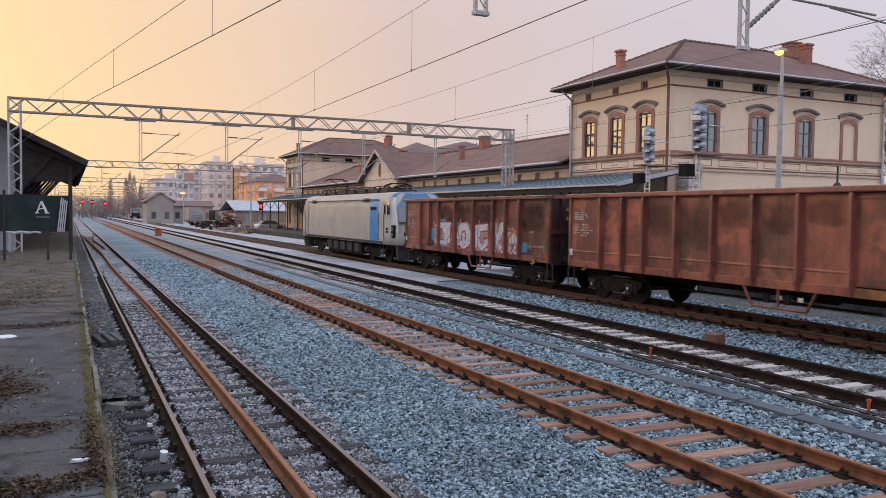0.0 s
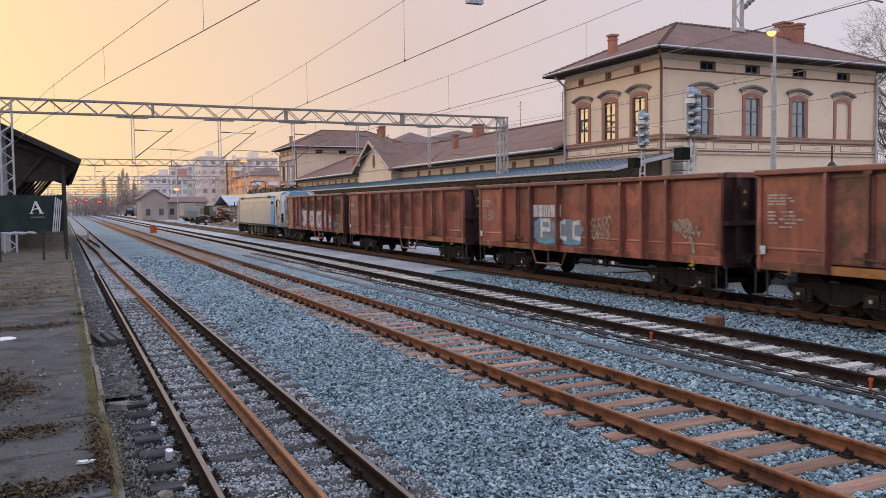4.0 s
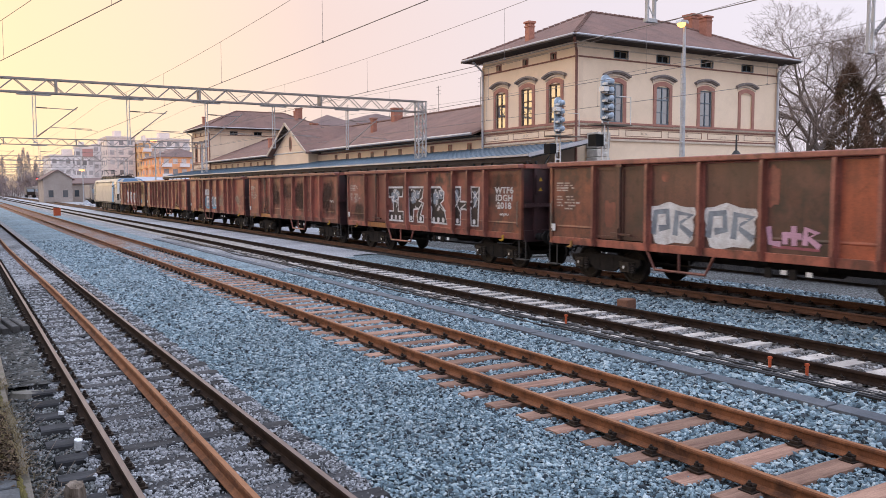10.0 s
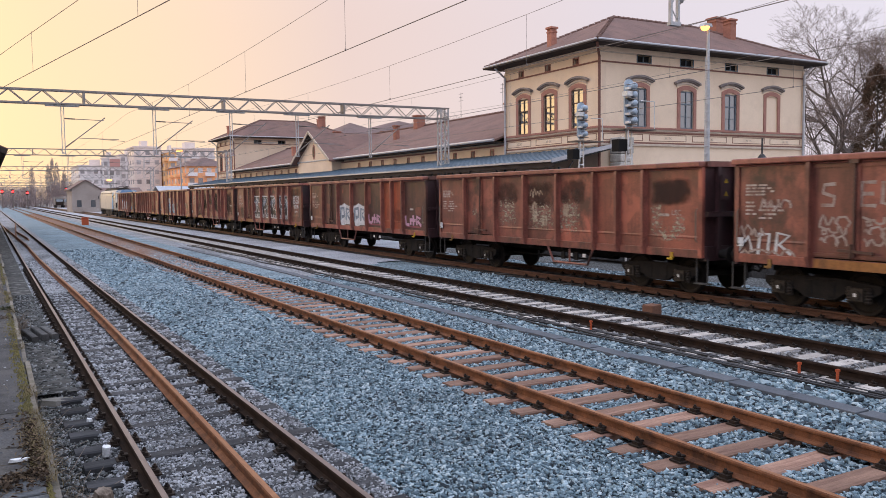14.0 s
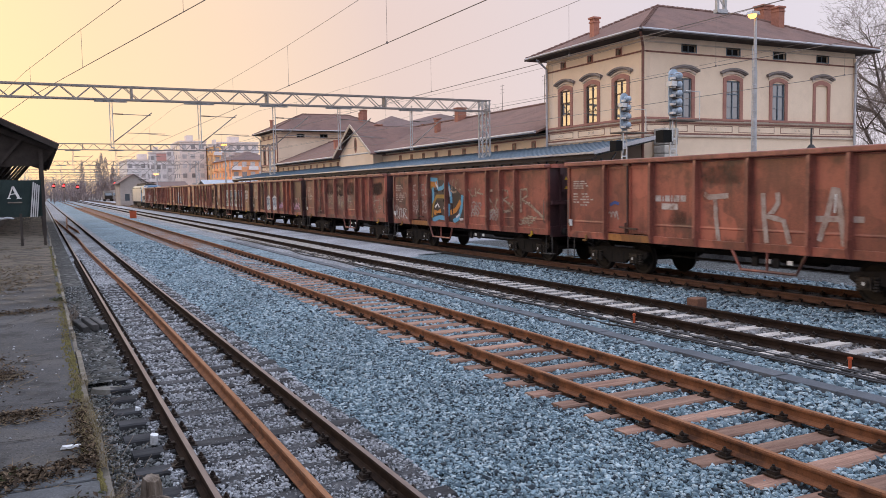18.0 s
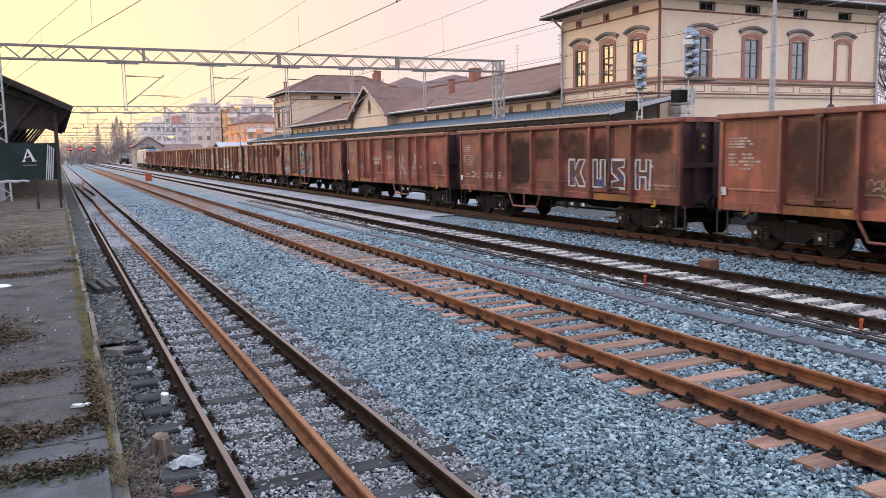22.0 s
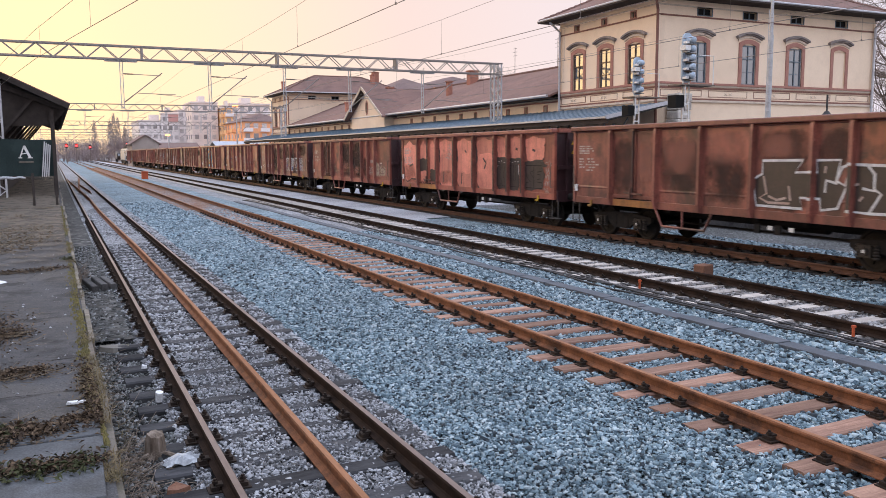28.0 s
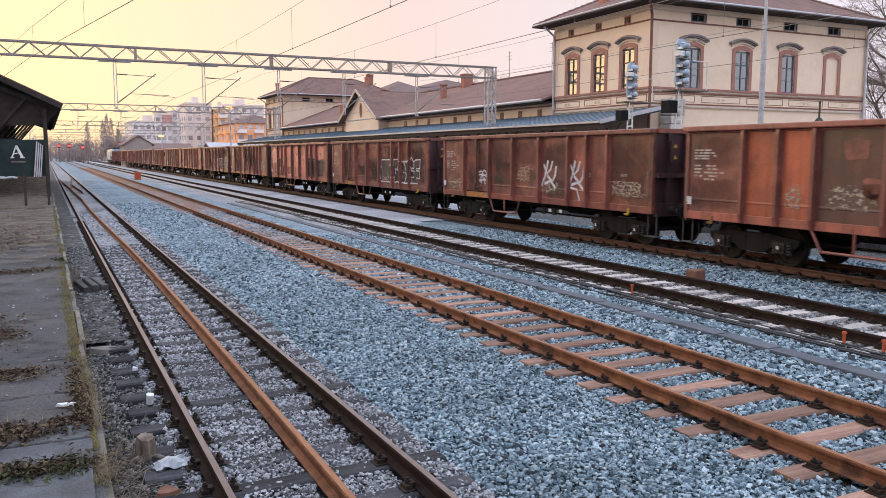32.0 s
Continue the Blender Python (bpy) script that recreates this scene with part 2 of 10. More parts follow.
def stones_mat(name, cols, rough=0.85):
    """Loose stones, one tone for each, by the island of the mesh."""
    m = bpy.data.materials.new(name)
    m.use_nodes = True
    n, l = m.node_tree.nodes, m.node_tree.links
    bs = n["Principled BSDF"]
    ge = n.new("ShaderNodeNewGeometry")
    ramp = n.new("ShaderNodeValToRGB")
    cr = ramp.color_ramp
    while len(cr.elements) < len(cols):
        cr.elements.new(0.5)
    for i, c in enumerate(cols):
        cr.elements[i].position, cr.elements[i].color = i / len(cols), c
    cr.interpolation = "CONSTANT"
    l.new(ge.outputs["Random Per Island"], ramp.inputs["Fac"])
    co = n.new("ShaderNodeTexCoord")
    nz = n.new("ShaderNodeTexNoise")
    nz.inputs["Scale"].default_value, nz.inputs["Detail"].default_value = 0.7, 5
    n4 = n.new("ShaderNodeTexNoise")
    n4.inputs["Scale"].default_value, n4.inputs["Detail"].default_value = 90.0, 3
    l.new(co.outputs["Object"], nz.inputs["Vector"])
    l.new(co.outputs["Object"], n4.inputs["Vector"])
    r1 = n.new("ShaderNodeMapRange")
    r1.inputs["From Min"].default_value, r1.inputs["From Max"].default_value = 0.3, 0.7
    r1.inputs["To Min"].default_value, r1.inputs["To Max"].default_value = 0.78, 1.18
    l.new(nz.outputs["Fac"], r1.inputs["Value"])
    r2 = n.new("ShaderNodeMapRange")
    r2.inputs["From Min"].default_value, r2.inputs["From Max"].default_value = 0.3, 0.7
    r2.inputs["To Min"].default_value, r2.inputs["To Max"].default_value = 0.8, 1.2
    l.new(n4.outputs["Fac"], r2.inputs["Value"])
    mm = n.new("ShaderNodeMath")
    mm.operation = "MULTIPLY"
    l.new(r1.outputs["Result"], mm.inputs[0])
    l.new(r2.outputs["Result"], mm.inputs[1])
    mx = n.new("ShaderNodeMix")
    mx.data_type, mx.blend_type = "RGBA", "MULTIPLY"
    mx.inputs["Factor"].default_value = 1.0
    l.new(ramp.outputs["Color"], mx.inputs["A"])
    l.new(mm.outputs["Value"], mx.inputs["B"])
    l.new(mx.outputs["Result"], bs.inputs["Base Color"])
    bs.inputs["Roughness"].default_value = rough
    return m


def gravel_mat(name, cols, cell=16.0, rough=0.9, bump=0.8):
    """Gravel too far off to be built stone by stone."""
    m = bpy.data.materials.new(name)
    m.use_nodes = True
    n, l = m.node_tree.nodes, m.node_tree.links
    bs = n["Principled BSDF"]
    co = n.new("ShaderNodeTexCoord")
    vo = n.new("ShaderNodeTexVoronoi")
    vo.inputs["Scale"].default_value = cell
    l.new(co.outputs["Object"], vo.inputs["Vector"])
    ramp = n.new("ShaderNodeValToRGB")
    cr = ramp.color_ramp
    while len(cr.elements) < len(cols):
        cr.elements.new(0.5)
    for i, c in enumerate(cols):
        cr.elements[i].position, cr.elements[i].color = i / (len(cols) - 1), c
    sep = n.new("ShaderNodeSeparateColor")
    l.new(vo.outputs["Color"], sep.inputs["Color"])
    l.new(sep.outputs["Red"], ramp.inputs["Fac"])
    nz = n.new("ShaderNodeTexNoise")
    nz.inputs["Scale"].default_value, nz.inputs["Detail"].default_value = 0.35, 7
    l.new(co.outputs["Object"], nz.inputs["Vector"])
    r1 = n.new("ShaderNodeMapRange")
    r1.inputs["From Min"].default_value, r1.inputs["From Max"].default_value = 0.3, 0.7
    r1.inputs["To Min"].default_value, r1.inputs["To Max"].default_value = 0.7, 1.2
    l.new(nz.outputs["Fac"], r1.inputs["Value"])
    mx = n.new("ShaderNodeMix")
    mx.data_type, mx.blend_type = "RGBA", "MULTIPLY"
    mx.inputs["Factor"].default_value = 1.0
    l.new(ramp.outputs["Color"], mx.inputs["A"])
    l.new(r1.outputs["Result"], mx.inputs["B"])
    l.new(mx.outputs["Result"], bs.inputs["Base Color"])
    bs.inputs["Roughness"].default_value = rough
    bp = n.new("ShaderNodeBump")
    bp.inputs["Strength"].default_value, bp.inputs["Distance"].default_value = bump, 0.04
    bp.invert = True
    l.new(vo.outputs["Distance"], bp.inputs["Height"])
    l.new(bp.outputs["Normal"], bs.inputs["Normal"])
    return m


def glass_mat(name, tint=(0.05, 0.055, 0.06, 1), rough=0.06):
    m = bpy.data.materials.new(name)
    m.use_nodes = True
    bs = m.node_tree.nodes["Principled BSDF"]
    bs.inputs["Base Color"].default_value = tint
    bs.inputs["Roughness"].default_value = rough
    bs.inputs["Specular IOR Level"].default_value = 0.9
    bs.inputs["IOR"].default_value = 1.6
    return m


BLUE_STONE = [(0.016, 0.026, 0.034, 1), (0.135, 0.198, 0.232, 1), (0.062, 0.098, 0.122, 1), (0.215, 0.295, 0.335, 1), (0.165, 0.232, 0.262, 1), (0.275, 0.35, 0.385, 1), (0.098, 0.148, 0.176, 1), (0.36, 0.43, 0.455, 1)]
GREY_STONE = [(0.07, 0.072, 0.076, 1), (0.23, 0.235, 0.245, 1), (0.32, 0.325, 0.34, 1), (0.15, 0.15, 0.153, 1), (0.40, 0.408, 0.425, 1)]
DARK_STONE = [(0.012, 0.012, 0.011, 1), (0.055, 0.058, 0.055, 1), (0.024, 0.024, 0.022, 1), (0.10, 0.104, 0.102, 1), (0.15, 0.155, 0.152, 1), (0.24, 0.245, 0.245, 1)]
# near-black tones: shade in the gaps between stones, put into the bed's colour
GAP_SHADE = [(0.009, 0.009, 0.009, 1), (0.017, 0.017, 0.017, 1), (0.028, 0.027, 0.026, 1)]
M_BALLAST = stones_mat("blue_grey_ballast", BLUE_STONE)
M_BALLAST_GREY = stones_mat("grey_ballast", GREY_STONE)
M_BALLAST_MIX = stones_mat("grey_brown_ballast", [(0.05, 0.046, 0.044, 1), (0.17, 0.16, 0.155, 1), (0.24, 0.232, 0.23, 1), (0.10, 0.092, 0.086, 1), (0.34, 0.335, 0.335, 1)])
# stones and bed of the train's track: the train's shade painted in as black
M_BALLAST_TRAIN_SHADE = stones_mat("train_shade_ballast", [(0.010, 0.010, 0.010, 1), (0.038, 0.036, 0.035, 1), (0.020, 0.019, 0.018, 1), (0.065, 0.064, 0.064, 1)])
M_BED_TRAIN_SHADE = gravel_mat("train_shade_bed", [(0.010, 0.010, 0.010, 1), (0.030, 0.028, 0.027, 1), (0.050, 0.048, 0.046, 1)], 22.0)
M_BALLAST_DARK = stones_mat("dirty_ballast", DARK_STONE)
M_BED = gravel_mat("ballast_bed", BLUE_STONE, 17.0)
M_BED_GREY = gravel_mat("grey_bed", GREY_STONE, 20.0)
M_BED_DARK = gravel_mat("dirty_bed", DARK_STONE, 26.0)
M_VERGE = gravel_mat("sooty_verge", [(0.010, 0.010, 0.009, 1), (0.040, 0.040, 0.036, 1), (0.018, 0.018, 0.016, 1), (0.075, 0.073, 0.066, 1), (0.026, 0.025, 0.022, 1), (0.16, 0.155, 0.148, 1)], 7.0)
M_GAP_SHADE = gravel_mat("stone_gap_shade", GAP_SHADE, 40.0)
M_PALE = gravel_mat("pale_gravel", [(0.22, 0.23, 0.25, 1), (0.36, 0.37, 0.395, 1), (0.46, 0.47, 0.49, 1)], 30.0, bump=0.3)
M_GROUND = mat("far_ground", (0.14, 0.13, 0.12, 1), (0.2, 0.19, 0.18, 1), 0.95, 0, 0.06, 3.0, 0.3, 0.05)
M_RUST = mat("rusty_rail", (0.125, 0.050, 0.025, 1), (0.235, 0.095, 0.044, 1), 0.75, 0.1, 5.0, 70.0, 0.25, 0.004, c=(0.055, 0.026, 0.017, 1), stain=0.9, stain_scale=2.6)
M_RUST_DARK = mat("dark_rail", (0.020, 0.014, 0.012, 1), (0.038, 0.025, 0.019, 1), 0.85, 0.0, 4.0, 70.0, 0.2, 0.004, spec=0.04)
M_RUST_DULL = mat("dull_rusty_rail", (0.085, 0.042, 0.028, 1), (0.13, 0.062, 0.038, 1), 0.7, 0.1, 4.0, 70.0, 0.2, 0.004)
M_RAILTOP = mat("worn_rail_head", (0.215, 0.165, 0.14, 1), (0.155, 0.112, 0.092, 1), 0.5, 0.2, 2.0, 40.0, 0.08, 0.002, stretch=(1, 0.1, 1))
M_RAILTOP_RUST = mat("rusty_rail_head", (0.30, 0.145, 0.075, 1), (0.23, 0.10, 0.048, 1), 0.6, 0.0, 2.0, 40.0, 0.1, 0.002, stretch=(1, 0.15, 1), spec=0.15)
M_SLEEPER_OLD = mat("old_dark_sleeper", (0.022, 0.022, 0.024, 1), (0.062, 0.062, 0.066, 1), 0.9, 0, 5.0, 50.0, 0.4, 0.01, jitter=0.3, stretch=(0.3, 1, 1))
M_SLEEPER_WOOD = mat("brown_wooden_sleeper", (0.34, 0.205, 0.148, 1), (0.23, 0.135, 0.098, 1), 0.85, 0, 4.0, 45.0, 0.5, 0.01, c=(0.14, 0.070, 0.052, 1), stain=0.95, stain_scale=3.4, jitter=0.35, stretch=(0.2, 2, 1))
M_TRUSS = mat("dull_truss_steel", (0.30, 0.27, 0.25, 1), (0.24, 0.215, 0.195, 1), 0.7, 0.1, 3.0, 50.0, 0.08)
M_SLEEPER_CONC = mat("concrete_sleeper", (0.52, 0.475, 0.435, 1), (0.36, 0.325, 0.295, 1), 0.9, 0, 4.0, 60.0, 0.3, 0.006, jitter=0.2)
# concrete darkened by colour for the shade under the train
M_SLEEPER_TRAIN_SHADE = mat("train_shade_concrete_sleeper", (0.085, 0.076, 0.070, 1), (0.05, 0.045, 0.042, 1), 0.9, 0, 4.0, 60.0, 0.3, 0.006, jitter=0.3)
M_IRON = mat("rusty_fastening", (0.020, 0.015, 0.013, 1), (0.040, 0.027, 0.020, 1), 0.7, 0.3, 8.0, 90.0, 0.3, 0.003)
M_STEEL = mat("galvanised_steel", (0.50, 0.50, 0.51, 1), (0.38, 0.38, 0.38, 1), 0.6, 0.2, 3.0, 50.0, 0.08)
M_STEEL_DARK = mat("weathered_steel", (0.16, 0.13, 0.11, 1), (0.22, 0.19, 0.16, 1), 0.6, 0.4, 3.0, 50.0, 0.1)
M_WIRE = plain("catenary_wire", (0.24, 0.205, 0.185, 1), 0.6, 0.0)
M_INSUL = plain("grey_insulator", (0.22, 0.21, 0.21, 1), 0.35)
M_CERAMIC = plain("insulator", (0.10, 0.06, 0.045, 1), 0.25)


def asphalt_mat(name):
    """Old asphalt: worn grey binder, pale and dark grains of stone, damp dark areas, brown dirt in drifts."""
    m = mat(name, (0.054, 0.055, 0.058, 1), (0.088, 0.088, 0.091, 1), 0.9, 0, 0.8, 70.0, 0.7, 0.008, c=(0.105, 0.095, 0.083, 1), stain=0.6, stain_scale=0.55, spec=0.15, grain=1.8)
    n, l = m.node_tree.nodes, m.node_tree.links
    bs = n["Principled BSDF"]
    col = bs.inputs["Base Color"].links[0].from_socket
    co = n.new("ShaderNodeTexCoord")

    def over(col, tex, size, lo, hi, amount, colour, detail=2.0):
        z = n.new("ShaderNodeTexNoise" if tex == "noise" else "ShaderNodeTexVoronoi")
        z.inputs["Scale"].default_value = size
        if tex == "noise":
            z.inputs["Detail"].default_value = detail
        l.new(co.outputs["Object"], z.inputs["Vector"])
        r = n.new("ShaderNodeMapRange")
        r.inputs["From Min"].default_value, r.inputs["From Max"].default_value, r.inputs["To Max"].default_value = lo, hi, amount
        l.new(z.outputs["Fac" if tex == "noise" else "Distance"], r.inputs["Value"])
        x = n.new("ShaderNodeMix")
        x.data_type = "RGBA"
        l.new(r.outputs["Result"], x.inputs["Factor"])
        l.new(col, x.inputs["A"])
        x.inputs["B"].default_value = colour
        return x.outputs["Result"]

    col = over(col, "noise", 1.7, 0.52, 0.60, 0.6, (0.024, 0.024, 0.025, 1), 7.0)
    col = over(col, "noise", 5.5, 0.56, 0.63, 0.45, (0.095, 0.092, 0.088, 1), 6.0)
    col = over(col, "voronoi", 26.0, 0.17, 0.10, 0.75, (0.21, 0.20, 0.19, 1))
    col = over(col, "noise", 34.0, 0.62, 0.68, 0.7, (0.022, 0.020, 0.019, 1))
    l.new(col, bs.inputs["Base Color"])
    return m


M_ASPHALT = asphalt_mat("cracked_asphalt")
M_SLAB = mat("worn_concrete_slab", (0.108, 0.114, 0.121, 1), (0.074, 0.078, 0.083, 1), 0.9, 0, 2.2, 70.0, 0.5, 0.006, c=(0.05, 0.048, 0.044, 1), stain=0.7, stain_scale=2.0, jitter=0.12, grain=1.6)
M_KERB = mat("dirty_kerb", (0.21, 0.185, 0.155, 1), (0.12, 0.105, 0.085, 1), 0.92, 0, 4.0, 70.0, 0.5, 0.008, c=(0.07, 0.065, 0.03, 1), stain=0.8, stain_scale=2.5, jitter=0.25)
# the blue ballast at half tone: shade beyond the train put into the colour
M_BED_SHADED = gravel_mat("shaded_bed", [tuple(q * 0.5 for q in c[:3]) + (1,) for c in BLUE_STONE], 19.0)
M_CONCRETE = mat("old_concrete", (0.22, 0.205, 0.185, 1), (0.15, 0.14, 0.12, 1), 0.92, 0, 3.0, 70.0, 0.4, 0.006, c=(0.13, 0.13, 0.06, 1), stain=0.8, stain_scale=2.0)

# ---- ground and tracks ----
T1, T2, T3, T4 = 1.915, 6.805, 11.345, 16.13       # centre lines of the tracks
GAUGE = 0.7535                                     # half the distance of the rail heads
PLAT_X, PLAT_Z = 0.34, 0.35

g = MB()
g.add([(-2500, -1500, -0.33), (2500, -1500, -0.33), (2500, 3500, -0.33), (-2500, 3500, -0.33)], [(0, 1, 2, 3)])
ground = single("ground", g, M_GROUND, "bare grey-brown ground reaching to the horizon", "ground", kind="structure")


def strip(name, x0, x1, z0, z1, y0, y1, material, label, nx=4, ny=60, rough=0.02):
    """A strip of bed along the tracks, slightly uneven."""
    xs = [x0 + (x1 - x0) * i / nx for i in range(nx + 1)]
    ys = [y0 + (y1 - y0) * (j / ny) ** 2.2 for j in range(ny + 1)]
    vs, fs = [], []
    for y in ys:
        for i, x in enumerate(xs):
            z = z0 + (z1 - z0) * i / nx
            if 0 < i < nx:
                z += rough * noise.noise(Vector((x * 0.9, y * 0.5, 3.0)))
            vs.append((x, y, z))
    for j in range(ny):
        for i in range(nx):
            k = j * (nx + 1) + i
            fs.append((k, k + 1, k + nx + 2, k + nx + 1))
    return single(name, MB().add(vs, fs), material, label, "ballast", kind="structure")


FAR = 520.0
NEAR = 26.0
for nm, x0, x1, zn, zf, m_near, m_far, lab, nx in (
        ("verge", PLAT_X - 0.05, 0.95, -0.27, -0.150, M_BED_DARK, M_VERGE, "dirty dark gravel beside the platform edge", 4),
        ("first", 0.95, 3.15, -0.25, -0.160, M_GAP_SHADE, M_BED_GREY, "dirty grey ballast of an old track", 4),
        ("blue", 3.15, 9.0, -0.255, -0.178, M_GAP_SHADE, M_BED, "blue-grey crushed stone ballast", 12),
        ("middle", 9.0, 13.0, -0.25, -0.185, M_GAP_SHADE, M_BED_GREY, "grey ballast under a track with concrete sleepers", 8),
        ("outer", 13.0, 14.9, -0.255, -0.20, M_GAP_SHADE, M_BED, "blue-grey ballast beside the outer track", 8),
        ("outer_track", 14.9, 17.7, -0.25, -0.2, M_GAP_SHADE, M_BED_TRAIN_SHADE, "ballast under the outer track, darkened as in the train's shade", 8),
        ("walkway", 17.7, 18.9, -0.25, -0.2, M_BED_SHADED, M_BED, "blue-grey ballast beyond the outer track", 4),
        ("siding", 18.9, 21.6, -0.27, -0.22, M_BED_DARK, M_BED_DARK, "dark ballast beside the station platform", 6)):
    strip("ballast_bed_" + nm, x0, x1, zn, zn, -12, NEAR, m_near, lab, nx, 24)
    strip("far_ballast_bed_" + nm, x0, x1, zf, zf, NEAR, FAR, m_far, lab, nx)

strip("ballast_bed_verge_rise", PLAT_X - 0.04, 0.94, -0.175, -0.160, 12.5, NEAR, M_VERGE, "dirty dark gravel heaped over the sleeper ends", 4, 24, 0.03)


def pale_ground():
    """Pale fine gravel between the outer tracks, with a ragged near edge."""
    vs, fs = [], []
    ny, nx = 90, 8
    for j in range(ny + 1):
        y = 30.0 + 330 * (j / ny) ** 2
        for i in range(nx + 1):
            x = 12.55 + 2.35 * i / nx
            yy = y + (2.6 * noise.noise(Vector((x * 1.3, 0.0, 7.0))) + 1.3 * (x - 13.7) if j == 0 else 0)
            vs.append((x, yy, -0.165 + 0.02 * noise.noise(Vector((x, yy * 0.3, 1.0))) - (0.06 if j == 0 or i in (0,) else 0)))
    for j in range(ny):
        for i in range(nx):
            k = j * (nx + 1) + i
            fs.append((k, k + 1, k + nx + 2, k + nx + 1))
    single("pale_gravel_strip", MB().add(vs, fs), M_PALE, "pale whitish fine gravel between two tracks", "gravel", kind="structure")
    b = MB()
    b.box(17.6, 21.5, 36, 330, -0.30, -0.15)
    single("pale_gravel_walkway", b, M_PALE, "pale whitish gravel walkway beyond the outer track", "gravel", kind="structure")


pale_ground()

# the platform by the shed
RAIL = [(-0.0675, 0), (0.0675, 0), (0.0675, 0.010), (0.022, 0.024), (0.0085, 0.038), (0.0085, 0.104), (0.034, 0.116), (0.0345, 0.136),
        (0.027, 0.149), (-0.027, 0.149), (-0.0345, 0.136), (-0.034, 0.116), (-0.0085, 0.104), (-0.0085, 0.038), (-0.022, 0.024), (-0.0675, 0.010)]
SEAT = -0.149                                      # foot of the rail


def rail_mesh(y0, y1, foot=SEAT):
    b = MB()
    b.prism([(p, q + foot) for p, q in RAIL], "y", y0, y1)
    return b


def rail_pair(track, cx, body, head, y0=-12.0, y1=FAR):
    for s in (-1, 1):
        r = part("rail", rail_mesh(y0, y1), body, track)
        r.location.x = cx + s * GAUGE
        h = MB()
        h.box(-0.026, 0.026, y0, y1, 0.0002, 0.0015)
        t = part("rail_head", h, head, r)
    return track


def sleeper_wood(w, l, h):
    b = MB()
    c = 0.018
    b.prism([(-w / 2, 0), (w / 2, 0), (w / 2, h - c), (w / 2 - c, h), (-w / 2 + c, h), (-w / 2, h - c)], "x", -l / 2, l / 2)
    return b


def sleeper_conc():
    b = MB()
    b.prism([(-0.15, 0), (0.15, 0), (0.125, 0.19), (-0.125, 0.19)], "x", -1.25, 1.25)
    return b


def fastening():
    """A ribbed plate with a clamp and bolt on each side of the rail's foot."""
    b = MB()
    b.box(-0.17, 0.17, -0.075, 0.075, -0.016, 0.0)
    for s in (-1, 1):
        b.box(s * 0.115 - 0.032, s * 0.115 + 0.032, -0.05, 0.05, 0.0, 0.034)
        b.box(s * 0.082 - 0.03, s * 0.082 + 0.03, -0.038, 0.038, 0.030, 0.050)
        b.tube((s * 0.112, 0, 0.03), (s * 0.112, 0, 0.088), 0.014, n=6)
        b.tube((s * 0.112, 0, 0.05), (s * 0.112, 0, 0.07), 0.025, n=6)
    return b


def far_pieces(track, name, mesh_mb, ys, cx, z, material):
    b = MB()
    for y in ys:
        b.add([(x + cx, yy + y, zz + z) for x, yy, zz in mesh_mb.v], mesh_mb.f)
    ob = part(name, b, material, track)
    ob["kind"] = "stuff"
    return ob


rnd = random.Random(4)
FAST = fastening().mesh("fastening")


def track(name, label, cx, body, head, sl_mb, sl_mat, sl_name, y0, y1, step, top, near_to, off=0.0, tilt=0.0):
    tr = thing(name, label, "railway track", "railway tracks", kind="structure")
    rail_pair(tr, cx, body, head)
    me = sl_mb.mesh(sl_name)
    h = max(q[2] for q in sl_mb.v)
    n = int((near_to - y0) / step)
    for i in range(n):
        y = y0 + off + i * step
        s = part("sleeper", me, sl_mat, tr)
        s.location = (cx + rnd.uniform(-0.03, 0.03), y + rnd.uniform(-0.03, 0.03), top - h + rnd.uniform(-0.012, 0.004))
        s.rotation_euler.z = rnd.uniform(-tilt, tilt)
        for e in (-1, 1):
            f = part("rail_fastening", FAST, M_IRON, tr)
            f.location = (cx + e * GAUGE, y, SEAT)
    far_pieces(tr, "far_sleepers", sl_mb, [y0 + off + i * step for i in range(n, int((y1 - y0) / step))], cx, top - h, sl_mat)
    return tr


track("track_1", "old track with worn rails on dark rotten sleepers", T1, M_RUST_DARK, M_RAILTOP, sleeper_wood(0.24, 2.5, 0.15), M_SLEEPER_OLD,
      "dark_sleeper", -9.16, 130, 0.62, -0.163, 36, 0.1, 0.03)
track("track_2", "rusty track on brown wooden sleepers in fresh ballast", T2, M_RUST, M_RAILTOP_RUST, sleeper_wood(0.25, 2.42, 0.15), M_SLEEPER_WOOD,
      "wooden_sleeper", -9.4, 170, 0.60, -0.163, 38, 0.27, 0.025)
track("track_3", "dark-railed track on pale concrete sleepers", T3, M_RUST_DARK, M_RUST_DARK, sleeper_conc(), M_SLEEPER_CONC,
      "concrete_sleeper", -9.0, 170, 0.60, -0.150, 38, 0.1, 0.0)
track("track_4", "track on which the goods train runs", T4, M_RUST_DULL, M_RUST_DULL, sleeper_conc(), M_SLEEPER_TRAIN_SHADE,
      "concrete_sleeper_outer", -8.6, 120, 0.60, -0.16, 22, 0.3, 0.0)


